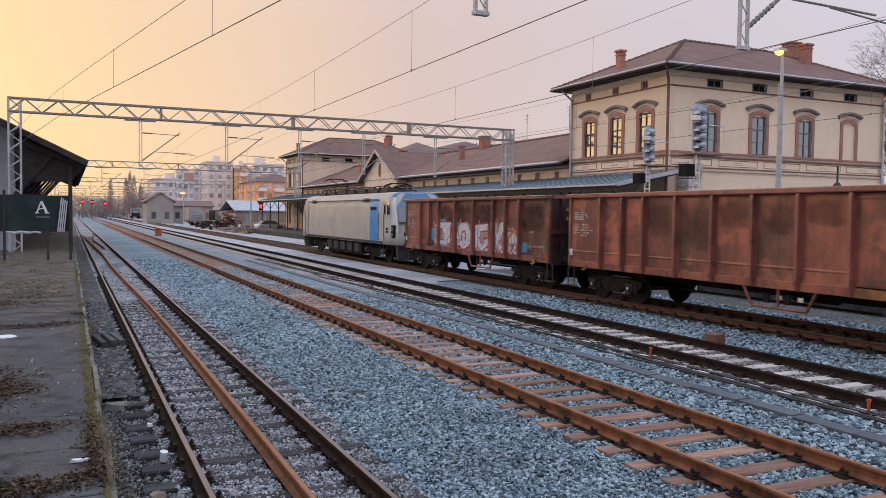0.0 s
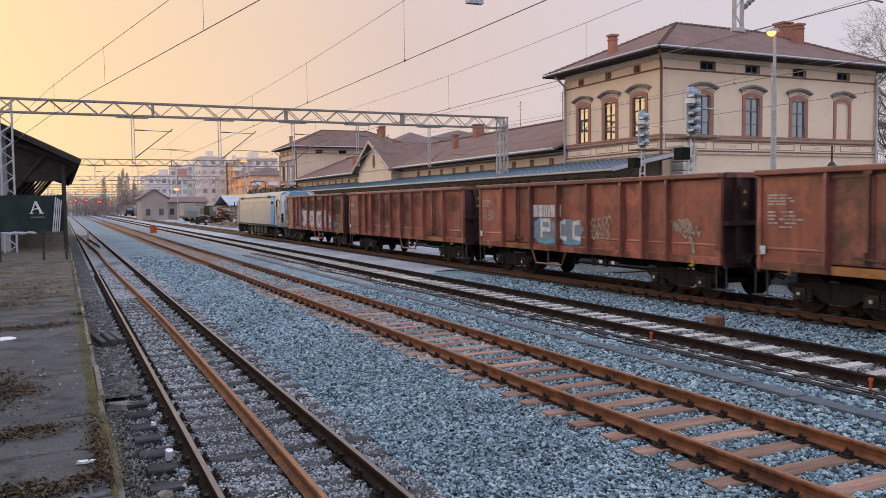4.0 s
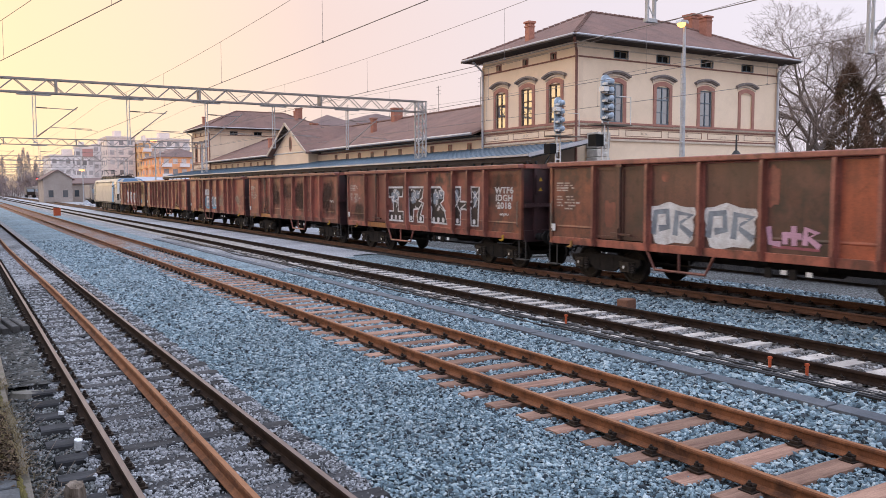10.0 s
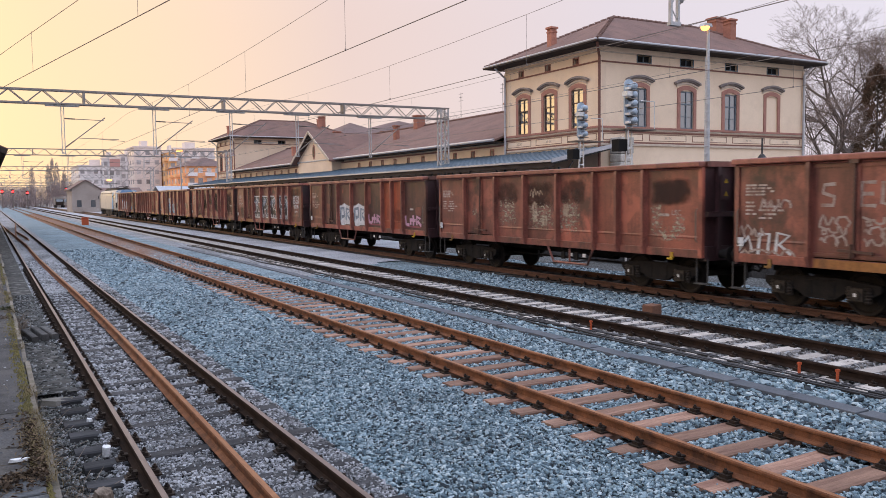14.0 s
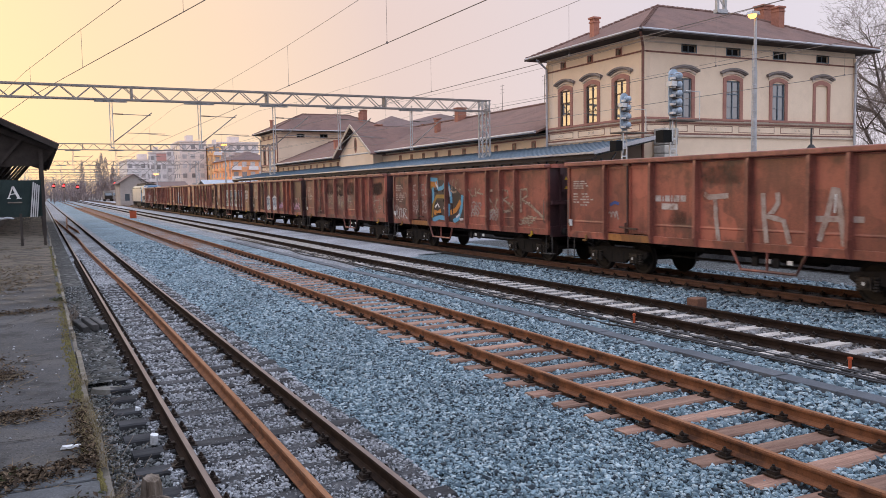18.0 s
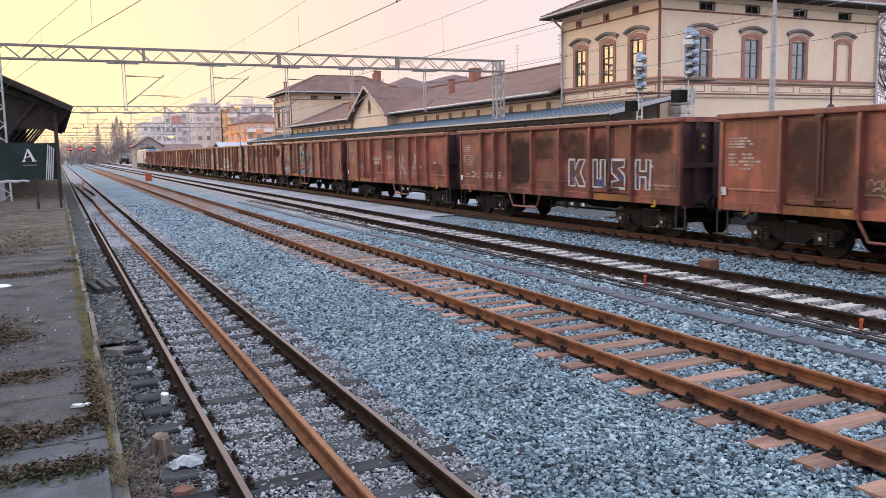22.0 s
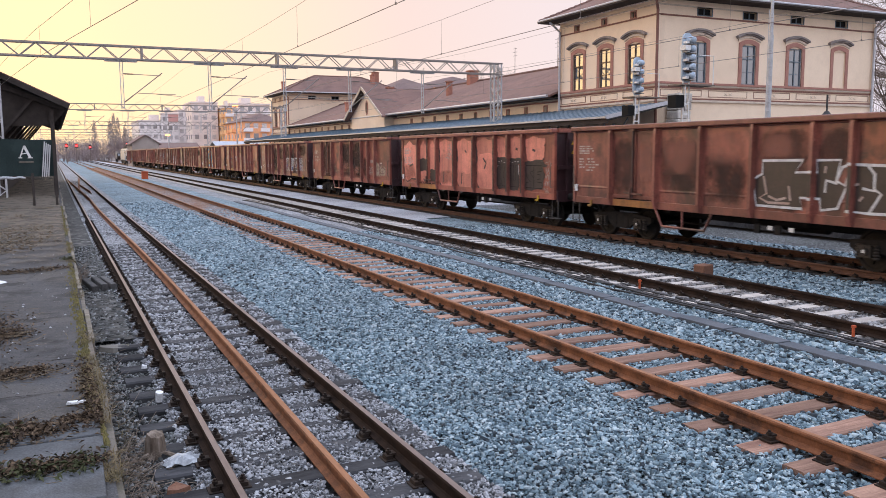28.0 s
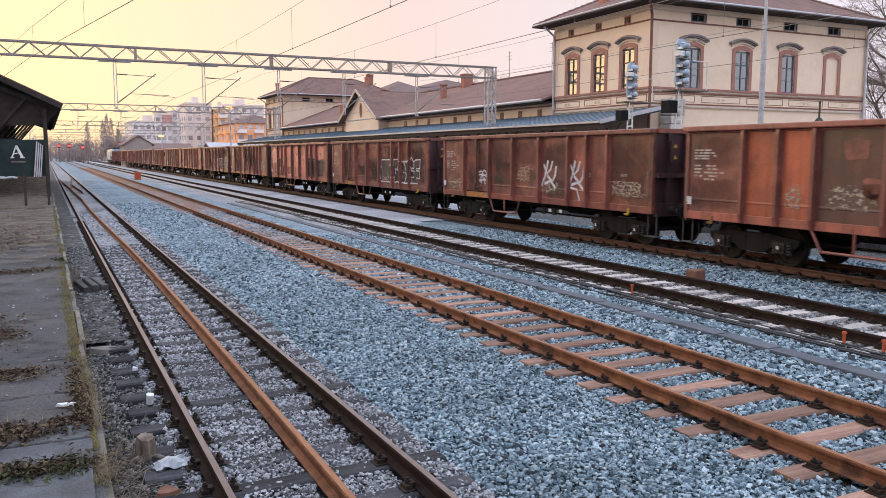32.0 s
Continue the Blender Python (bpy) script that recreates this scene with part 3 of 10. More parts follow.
def loose_rail():
    """A rusty rail laid on the sleepers inside the old track."""
    b = MB()
    ys = [-12.0 + i * 1.5 for i in range(42)]
    foot = -0.163
    n = len(RAIL)
    for a in ys:
        cx = 1.97 + 0.07 * math.sin((a - 4) * 0.13) - 0.005 * max(0, a - 24)
        b.v.extend((p + cx, a, q + foot) for p, q in RAIL)
    for k in range(len(ys) - 1):
        b.f.extend((k * n + i, k * n + (i + 1) % n, (k + 1) * n + (i + 1) % n, (k + 1) * n + i) for i in range(n))
    b.f.append(tuple(range(n)))
    b.f.append(tuple(range(len(b.v) - n, len(b.v))))
    t = thing("loose_rail", "loose bright-rusty rail lying between the rails of the old track", "rail")
    part("rail", b, M_RUST, t)
    h = MB()
    for k, a in enumerate(ys):
        cx = 1.97 + 0.07 * math.sin((a - 4) * 0.13) - 0.005 * max(0, a - 24)
        h.v.extend([(cx - 0.026, a, foot + 0.1495), (cx + 0.026, a, foot + 0.1495), (cx + 0.026, a, foot + 0.151), (cx - 0.026, a, foot + 0.151)])
        if k:
            o = 4 * k - 4
            h.f.extend((o + i, o + (i + 1) % 4, o + 4 + (i + 1) % 4, o + 4 + i) for i in range(4))
    h.f += [(0, 1, 2, 3), tuple(range(len(h.v) - 4, len(h.v)))]
    part("rail_head", h, M_RAILTOP_RUST, t, "worn orange rail head")


loose_rail()


def turnout():
    """The far turnout in the old track: two closing rails and a crossing."""
    t = thing("turnout", "rusty turnout rails in the old track further down the line", "rail switch")
    for k, (xa, ya, xb, yb) in enumerate(((1.85, 48, 1.22, 92), (1.55, 62, 2.55, 100), (2.25, 60, 1.9, 76))):
        b = MB()
        for p, q in ((0, 1),):
            n = len(RAIL)
            vs = [(u + xa, ya, w + SEAT - 0.13) for u, w in RAIL] + [(u + xa + (xb - xa) * 0.08, ya + (yb - ya) * 0.08, w + SEAT) for u, w in RAIL] + [(u + xb, yb, w + SEAT) for u, w in RAIL]
            b.add(vs, [(k * n + i, k * n + (i + 1) % n, (k + 1) * n + (i + 1) % n, (k + 1) * n + i) for k in range(2) for i in range(n)] + [tuple(range(n)), tuple(range(2 * n, 3 * n))])
        part("switch_rail", b, M_RUST, t)


turnout()


def loose_x(y):
    """Centre line of the loose rail."""
    return 1.97 + 0.07 * np.sin((y - 4) * 0.13) - 0.005 * np.maximum(0, y - 24)


def scatter(name, material, label, areas, seed, sleepers=(), loose=0.04, flat=(0.42, 0.7), ends=0.3):
    """Loose crushed stones, each an angular block of its own. areas: x0, x1, y0, y1, z, stones per square metre, size."""
    rg = np.random.default_rng(seed)
    cen, siz = [], []
    for x0, x1, y0, y1, z, dens, size in areas:
        n = int((x1 - x0) * (y1 - y0) * dens)
        p = np.stack([rg.uniform(x0, x1, n), rg.uniform(y0, y1, n), np.full(n, z)], 1)
        s = size * np.minimum(rg.lognormal(0.0, 0.30, n), 1.9)
        p[:, 2] += rg.uniform(-0.042, 0.016, n)
        shown = (0.44 * p[:, 0] + 0.9 * p[:, 1] > 4.9) & (p[:, 0] < 1.75 * p[:, 1])      # fine stones ahead, coarser ones behind
        keep = shown | (rg.random(n) < 0.10)
        s = np.where(shown, s, 2.6 * s)
        for cx, half_l, half_w, ys, step in sleepers:
            near = np.abs((p[:, 1] - ys + step / 2) % step - step / 2) < half_w
            keep &= ~((np.abs(p[:, 0] - cx) < half_l) & near & (rg.random(n) > np.where(np.abs(p[:, 0] - cx) > 1.0, ends, loose)))
        for cx in (T1, T2, T3, T4):
            for e in (-1, 1):
                keep &= np.abs(p[:, 0] - cx - e * GAUGE) > 0.085
        keep &= np.abs(p[:, 0] - loose_x(p[:, 1])) > 0.088
        keep &= np.abs(p[:, 0] - 9.19) > 0.15
        cen.append(p[keep])
        siz.append(s[keep])
    cen, siz = np.concatenate(cen), np.concatenate(siz)
    n = len(cen)
    base = np.array([(-1, -1, -1), (1, -1, -1), (1, 1, -1), (-1, 1, -1), (-0.8, -0.8, 1), (0.8, -0.8, 1), (0.8, 0.8, 1), (-0.8, 0.8, 1)], float) * 0.5
    v = base[None] * (1 + rg.uniform(-0.40, 0.25, (n, 8, 1))) + rg.uniform(-0.15, 0.15, (n, 8, 3))
    v *= (siz[:, None] * np.stack([rg.uniform(1.0, 1.75, n), rg.uniform(0.7, 1.1, n), rg.uniform(flat[0], flat[1], n)], 1))[:, None, :]
    turn, tip, way = rg.uniform(0, 2 * np.pi, n), np.abs(rg.normal(0, 0.38, n)), rg.uniform(0, 2 * np.pi, n)
    ca, sa = np.cos(turn), np.sin(turn)
    zero, one = np.zeros(n), np.ones(n)
    rz = np.stack([ca, -sa, zero, sa, ca, zero, zero, zero, one], 1).reshape(n, 3, 3)
    kx, ky = np.cos(way), np.sin(way)
    ct, st = np.cos(tip), np.sin(tip)
    rt = np.stack([ct + kx * kx * (1 - ct), kx * ky * (1 - ct), ky * st, kx * ky * (1 - ct), ct + ky * ky * (1 - ct), -kx * st, -ky * st, kx * st, ct], 1).reshape(n, 3, 3)
    v = np.einsum("nij,njk,nmk->nmi", rt, rz, v) + cen[:, None, :]
    quads = np.array([(4, 5, 6, 7), (0, 1, 5, 4), (1, 2, 6, 5), (2, 3, 7, 6), (3, 0, 4, 7)])
    idx = (quads[None] + 8 * np.arange(n)[:, None, None]).ravel().astype(np.int32)
    me = bpy.data.meshes.new(name)
    me.vertices.add(8 * n)
    me.vertices.foreach_set("co", v.astype(np.float32).ravel())
    me.loops.add(len(idx))
    me.loops.foreach_set("vertex_index", idx)
    me.polygons.add(5 * n)
    me.polygons.foreach_set("loop_start", np.arange(0, 20 * n, 4, dtype=np.int32))
    me.update(calc_edges=True)
    me.materials.append(material)
    return tagged(new(name, me), label, "gravel", kind="stuff")


SL1 = (T1, 1.2, 0.10, 2.1, 0.62)
SL2 = (T2, 1.18, 0.11, 1.67, 0.60)
SL3 = (T3, 1.2, 0.12, 3.1, 0.60)
scatter("blue_ballast", M_BALLAST, "loose blue-grey crushed stones of fresh ballast",
        [(3.15, 5.6, -8.0, 10, -0.195, 2150, 0.0252), (3.15, 5.6, 10, 16, -0.195, 1600, 0.0285), (3.15, 5.6, 16, 26.5, -0.195, 820, 0.039), (3.1, 5.6, 26.5, 34, -0.18, 420, 0.044), (3.1, 5.6, 34, 48, -0.178, 190, 0.046), (5.6, 8.2, 26.5, 40, -0.18, 260, 0.045),
         (5.6, 8.2, -8.0, 14, -0.200, 1500, 0.0285), (5.6, 8.2, 14, 26.5, -0.200, 720, 0.040),
         (8.2, 9.05, -8.0, 16, -0.195, 900, 0.037), (8.2, 9.05, 16, 26.5, -0.195, 700, 0.043), (9.32, 10.1, -8, 26.5, -0.195, 700, 0.042),
         (12.7, 14.95, -8, 26.5, -0.195, 560, 0.047), (17.5, 18.9, -6, 30, -0.19, 320, 0.055)], 11, (SL2,), 0.04, (0.40, 0.66), 0.7)
scatter("grey_ballast", M_BALLAST_GREY, "dirty grey stones between the old sleepers",
        [(0.95, 3.15, -8.0, 11, -0.178, 3000, 0.0192), (0.95, 3.15, 11, 18, -0.180, 1400, 0.027), (0.95, 3.15, 18, 26.5, -0.180, 800, 0.035), (0.95, 3.15, 26.5, 40, -0.165, 300, 0.04)], 12, (SL1,), 0.46, (0.45, 0.75), 0.3)
scatter("inner_ballast", M_BALLAST_MIX, "grey-brown stones spilled over the concrete sleepers",
        [(10.1, 12.7, -8, 26.5, -0.185, 620, 0.042)], 14, (SL3,), 0.40, (0.45, 0.75), 0.5)
scatter("dirty_gravel", M_BALLAST_DARK, "dark dirty gravel along the platform edge",
        [(PLAT_X, 1.0, -8, 12.5, -0.225, 2300, 0.0215), (PLAT_X, 1.0, 12.5, 26, -0.165, 800, 0.028)], 13, (SL1,), 0.1, (0.5, 0.85))
# black stones stand in for the shade below the wagons
scatter("oily_gravel", M_BALLAST_TRAIN_SHADE, "gravel blackened as in the shade of the goods train", [(14.95, 17.4, -8, 26.5, -0.205, 260, 0.05)], 15)


def platform():
    p = thing("platform", "low platform of cracked grey asphalt with a concrete edge", "platform", kind="structure")
    vs, fs = [], []
    nx, ny = 16, 70
    for j in range(ny + 1):
        y = -8 + 100 * (j / ny) ** 1.5
        for i in range(nx + 1):
            x = -14 + (14 + PLAT_X - 0.062) * (i / nx) ** 0.6
            z = PLAT_Z + 0.022 * noise.noise(Vector((x * 0.8, y * 0.45, 2.0))) - 0.012 * (x > -0.3)
            vs.append((x, y, z))
    for j in range(ny):
        for i in range(nx):
            k = j * (nx + 1) + i
            fs.append((k, k + 1, k + nx + 2, k + nx + 1))
    part("platform_surface", MB().add(vs, fs), M_ASPHALT, p)
    rg = random.Random(8)
    for ya, yb, turn in ((6.70, 7.12, -2.2), (6.22, 6.66, -1.4), (5.4, 6.17, -0.8)):
        xa = -2.4
        while xa < 0.2:
            xb = min(xa + rg.uniform(0.8, 1.2), 0.262)
            b = MB()
            b.box(xa, xb - 0.02, -(yb - ya) / 2, (yb - ya) / 2, -0.08, 0.0)
            q = part("edge_slab", b, M_SLAB, p, "worn concrete slab", bevel=0.012)
            q.location = (0, (ya + yb) / 2, PLAT_Z + 0.026 + rg.uniform(-0.004, 0.006))
            q.rotation_euler = (radians(rg.uniform(-0.6, 0.6)), 0, radians(turn))
            xa = xb
    y = -8.0
    while y < 60:
        l = rg.choice((1.9, 2.0, 2.1)) if y < 45 else 6.0
        b = MB()
        b.box(-0.065, 0.0, 0, l - 0.025, -0.62, 0.0)
        e = part("kerb_stone", b, M_KERB, p, bevel=0.012)
        e.location = (PLAT_X + rg.uniform(-0.02, 0.015), y, PLAT_Z + rg.uniform(-0.05, 0.008))
        e.rotation_euler.z = radians(rg.uniform(-0.7, 0.7))
        y += l
    return p


platform()


def unseen_sky_block():
    """An unseen plain block, added beside and behind the viewer to cut sky light from the left."""
    b = MB()
    b.box(-9.5, -6.2, -26, 13.5, PLAT_Z - 0.02, 4.6)
    single("wall_platform_side", b, M_CONCRETE, "plain grey unseen block added to hold off sky light from the left", "wall", kind="structure")
    b = MB()
    b.box(-9.9, -5.6, -26.4, 13.9, 4.6, 4.85)
    single("wall_platform_roof", b, M_ASPHALT, "flat dark top of the unseen light-blocking wall", "roof", kind="structure")


unseen_sky_block()

# ---- the goods train ----
def wagon_paint(name, a, b, c=(0.040, 0.021, 0.018, 1), soot=0.85, patch=0.55):
    """Old wagon paint: two tones, soot in clouds, hard-edged newer patches, rust streaks, fine pits. Each plate has its own share of them."""
    m = mat(name, a, b, 0.44, 0.0, 1.6, 38.0, 0.3, 0.005, jitter=0.24, stretch=(1, 1, 0.7), streak=0.5, grain=1.3, spec=0.6)
    n, l = m.node_tree.nodes, m.node_tree.links
    bs = n["Principled BSDF"]
    col = bs.inputs["Base Color"].links[0].from_socket
    co = n.new("ShaderNodeTexCoord")
    info = n.new("ShaderNodeObjectInfo")
    sh = n.new("ShaderNodeVectorMath")
    sh.operation = "MULTIPLY_ADD"
    sh.inputs[1].default_value = (31.0, 47.0, 23.0)
    l.new(info.outputs["Random"], sh.inputs[0])
    l.new(co.outputs["Object"], sh.inputs[2])

    def layer(col, scale, lo, hi, amount, colour, detail, vary):
        z = n.new("ShaderNodeTexNoise")
        z.inputs["Scale"].default_value, z.inputs["Detail"].default_value, z.inputs["Roughness"].default_value = scale, detail, 0.66
        l.new(sh.outputs["Vector"], z.inputs["Vector"])
        r = n.new("ShaderNodeMapRange")
        r.inputs["From Min"].default_value, r.inputs["From Max"].default_value = lo, hi
        r.inputs["To Max"].default_value = amount
        l.new(z.outputs["Fac"], r.inputs["Value"])
        k = n.new("ShaderNodeMath")
        k.operation = "MULTIPLY"
        l.new(r.outputs["Result"], k.inputs[0])
        fr = n.new("ShaderNodeMath")
        fr.operation = "MULTIPLY"
        fr.inputs[1].default_value = vary
        l.new(info.outputs["Random"], fr.inputs[0])
        fc = n.new("ShaderNodeMath")
        fc.operation = "FRACT"
        l.new(fr.outputs["Value"], fc.inputs[0])
        up = n.new("ShaderNodeMapRange")
        up.inputs["To Min"].default_value, up.inputs["To Max"].default_value = 0.25, 1.25
        l.new(fc.outputs["Value"], up.inputs["Value"])
        l.new(up.outputs["Result"], k.inputs[1])
        k.use_clamp = True
        x = n.new("ShaderNodeMix")
        x.data_type = "RGBA"
        l.new(k.outputs["Value"], x.inputs["Factor"])
        l.new(col, x.inputs["A"])
        x.inputs["B"].default_value = colour
        return x.outputs["Result"]

    col = layer(col, 0.75, 0.535, 0.56, patch, tuple(q * 1.45 for q in a[:3]) + (1,), 2.0, 7.3)
    col = layer(col, 1.15, 0.45, 0.62, soot, c, 6.0, 3.7)
    col = layer(col, 3.2, 0.56, 0.68, 0.6, tuple(q * 0.3 for q in a[:3]) + (1,), 8.0, 11.9)
    l.new(col, bs.inputs["Base Color"])
    return m


P_BROWN = wagon_paint("wagon_brown", (0.27, 0.084, 0.058, 1), (0.17, 0.056, 0.042, 1))
P_RED = wagon_paint("wagon_red_brown", (0.34, 0.096, 0.062, 1), (0.235, 0.068, 0.047, 1), soot=0.7)
P_ORANGE = wagon_paint("wagon_orange_brown", (0.40, 0.088, 0.038, 1), (0.30, 0.070, 0.034, 1), soot=0.3, patch=0.2)
P_DARK = wagon_paint("wagon_dark_patch", (0.085, 0.036, 0.028, 1), (0.12, 0.046, 0.033, 1), (0.030, 0.02, 0.018, 1))
P_RUSTY = wagon_paint("wagon_rusty", (0.24, 0.072, 0.038, 1), (0.14, 0.046, 0.030, 1), soot=0.95)
P_PINK = wagon_paint("wagon_faded_pink", (0.72, 0.255, 0.18, 1), (0.62, 0.21, 0.15, 1), (0.30, 0.09, 0.07, 1), soot=0.5, patch=0.15)
P_RIB = wagon_paint("wagon_rib_paint", (0.29, 0.098, 0.070, 1), (0.20, 0.066, 0.048, 1), soot=0.5, patch=0.0)
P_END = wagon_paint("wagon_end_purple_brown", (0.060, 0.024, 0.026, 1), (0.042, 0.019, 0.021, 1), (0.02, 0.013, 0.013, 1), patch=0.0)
P_OCHRE = wagon_paint("wagon_ochre_sill", (0.42, 0.175, 0.042, 1), (0.29, 0.105, 0.035, 1))
M_UNDER = mat("sooty_running_gear", (0.010, 0.009, 0.009, 1), (0.020, 0.016, 0.014, 1), 0.85, 0.0, 4.0, 40.0, 0.2, 0.005)
M_GEAR = mat("greasy_axle_boxes", (0.030, 0.025, 0.021, 1), (0.055, 0.043, 0.034, 1), 0.65, 0.1, 4.0, 40.0, 0.2, 0.005)
M_WHEEL = mat("wheel_steel", (0.014, 0.012, 0.011, 1), (0.026, 0.020, 0.017, 1), 0.7, 0.1, 4.0, 40.0, 0.1)
M_OLDYELLOW = mat("faded_yellow_paint", (0.30, 0.17, 0.05, 1), (0.17, 0.09, 0.04, 1), 0.7, 0, 6.0, 50.0, 0.1)
M_STEPS = mat("grey_step_steel", (0.085, 0.08, 0.075, 1), (0.055, 0.05, 0.046, 1), 0.7, 0.1, 4.0, 40.0, 0.1)
M_YELLOW = mat("worn_yellow_paint", (0.52, 0.33, 0.03, 1), (0.38, 0.22, 0.03, 1), 0.6, 0, 6.0, 50.0, 0.1)
M_WHITE = mat("white_marking", (0.55, 0.48, 0.44, 1), (0.34, 0.26, 0.22, 1), 0.7, 0, 5.0, 50.0, 0.05, c=(0.2, 0.09, 0.06, 1), stain=0.5, stain_scale=5.0)
M_LABEL = plain("white_label", (0.75, 0.74, 0.72, 1), 0.6)
M_BLACK = plain("black_paint", (0.008, 0.008, 0.008, 1), 0.85)
M_SPRAY_W = mat("white_spray", (0.66, 0.66, 0.66, 1), (0.5, 0.49, 0.48, 1), 0.6, 0, 4.0, 40.0, 0.03, c=(0.2, 0.1, 0.08, 1), stain=0.35, stain_scale=6.0)
M_SPRAY_CREAM = mat("worn_cream_spray", (0.44, 0.36, 0.27, 1), (0.25, 0.16, 0.11, 1), 0.7, 0, 6.0, 40.0, 0.03, c=(0.15, 0.055, 0.035, 1), stain=1.0, stain_scale=5.0)
M_SPRAY_RED = plain("red_spray", (0.42, 0.05, 0.04, 1), 0.55)
M_SPRAY_BLUE = plain("blue_spray", (0.07, 0.28, 0.48, 1), 0.55)
M_SPRAY_PINK = plain("pink_spray", (0.55, 0.32, 0.42, 1), 0.6)
M_SPRAY_ORANGE = plain("orange_spray", (0.55, 0.22, 0.05, 1), 0.55)
M_SPRAY_GREY = mat("grey_blue_spray", (0.25, 0.29, 0.33, 1), (0.17, 0.19, 0.22, 1), 0.6, 0, 4.0, 40.0, 0.03)
M_SPRAY_BLACK = plain("black_spray", (0.025, 0.02, 0.022, 1), 0.55)

TEXT_TURN = Matrix(((0, 0, -1, 0), (-1, 0, 0, 0), (0, 1, 0, 0), (0, 0, 0, 1)))     # reads along -Y, stands up, faces -X


def text_mesh(body, size, offset=0.0, squeeze=1.0, shear=0.0):
    cu = bpy.data.curves.new("letters", "FONT")
    cu.body, cu.size, cu.offset, cu.resolution_u, cu.shear = body, size, offset, 3, shear
    cu.align_x = "CENTER"
    cu.space_character = 1.0 + offset * 2.2 / size
    ob = bpy.data.objects.new("letters", cu)
    me = bpy.data.meshes.new_from_object(ob)
    bpy.data.objects.remove(ob)
    for v in me.vertices:
        v.co.x *= squeeze
    return me


def text_part(name, body, size, material, parent, y, z, x=-1.432, offset=0.0, squeeze=1.0, shear=0.0, label=""):
    me = text_mesh(body, size, offset, squeeze, shear)
    ob = part(name, me, material, parent, label)
    ob.matrix_basis = Matrix.Translation((x, y, z)) @ TEXT_TURN
    return ob


def ribbon(mb, pts, w, x=-1.432):
    """A flat painted stroke on the side wall, in one piece; pts: (y, z)."""
    k, m = len(mb.v), len(pts)
    for i, (y, z) in enumerate(pts):
        p, q = pts[max(i - 1, 0)], pts[min(i + 1, m - 1)]
        dy, dz = q[0] - p[0], q[1] - p[1]
        l = math.hypot(dy, dz) or 1.0
        ny, nz = -dz / l * w / 2, dy / l * w / 2
        x -= 0.00025
        mb.v += [(x, y + ny, z + nz), (x, y - ny, z - nz)]
    mb.f += [(k + 2 * i, k + 2 * i + 1, k + 2 * i + 3, k + 2 * i + 2) for i in range(m - 1)]
    return mb


def blob(mb, y, z, ry, rz, x=-1.431, n=18, seed=0, rough=0.25):
    """A flat painted patch with an uneven outline."""
    pts = []
    for i in range(n):
        t = 2 * math.pi * i / n
        k = 1 + rough * noise.noise(Vector((math.cos(t) * 1.7, math.sin(t) * 1.7, seed * 3.1)))
        e = (abs(math.cos(t)) ** 4 + abs(math.sin(t)) ** 4) ** -0.25
        pts.append((x, y + ry * k * e * math.cos(t), z + rz * k * e * math.sin(t)))
    mb.add(pts, [tuple(range(n))])
    return mb


def bars(mb, y, z, rows, h=0.06, gap=0.05, x=-1.432):
    """Unreadable small print: rows of bars. rows: lists of lengths; y is the left end, as one reads."""
    for r in rows:
        a = y
        for l in r:
            if l > 0:
                mb.add([(x, a, z), (x, a - l, z), (x, a - l, z + h), (x, a, z + h)], [(0, 1, 2, 3)])
            a -= abs(l) + 0.045
        z -= h + gap
    return mb


_cache = {}


def shared(key, make):
    if key not in _cache:
        _cache[key] = make().mesh(key)
    return _cache[key]


def wheelset_mesh(r=0.46):
    b = MB()
    prof = [(0.0, 0.085), (0.02, r + 0.028), (0.05, r + 0.028), (0.06, r), (0.135, r - 0.006), (0.135, r - 0.06), (0.10, r - 0.09), (0.085, 0.17), (0.11, 0.13), (0.11, 0.085)]
    for s in (-1, 1):
        n = 28
        k = len(b.v)
        vs, fs = [], []
        for i in range(n):
            t = 2 * math.pi * i / n
            for o, rr in prof:
                vs.append((s * (0.68 + o), rr * math.cos(t), rr * math.sin(t)))
        m = len(prof)
        for i in range(n):
            for j in range(m - 1):
                a, c = i * m + j, ((i + 1) % n) * m + j
                fs.append((a, a + 1, c + 1, c))
        b.add(vs, fs)
        for q in range(3):                                       # weights on the wheel's disc show that it turns
            t = 2 * math.pi * q / 3
            b.cbox(s * 0.785, 0.27 * math.cos(t), 0.27 * math.sin(t), 0.03, 0.07, 0.07)
    b.tube((-1.02, 0, 0), (1.02, 0, 0), 0.075, n=10)
    return b


WHEELSET = wheelset_mesh().mesh("wheelset")
WHEELSETS = []                                                   # each with its place and its radius


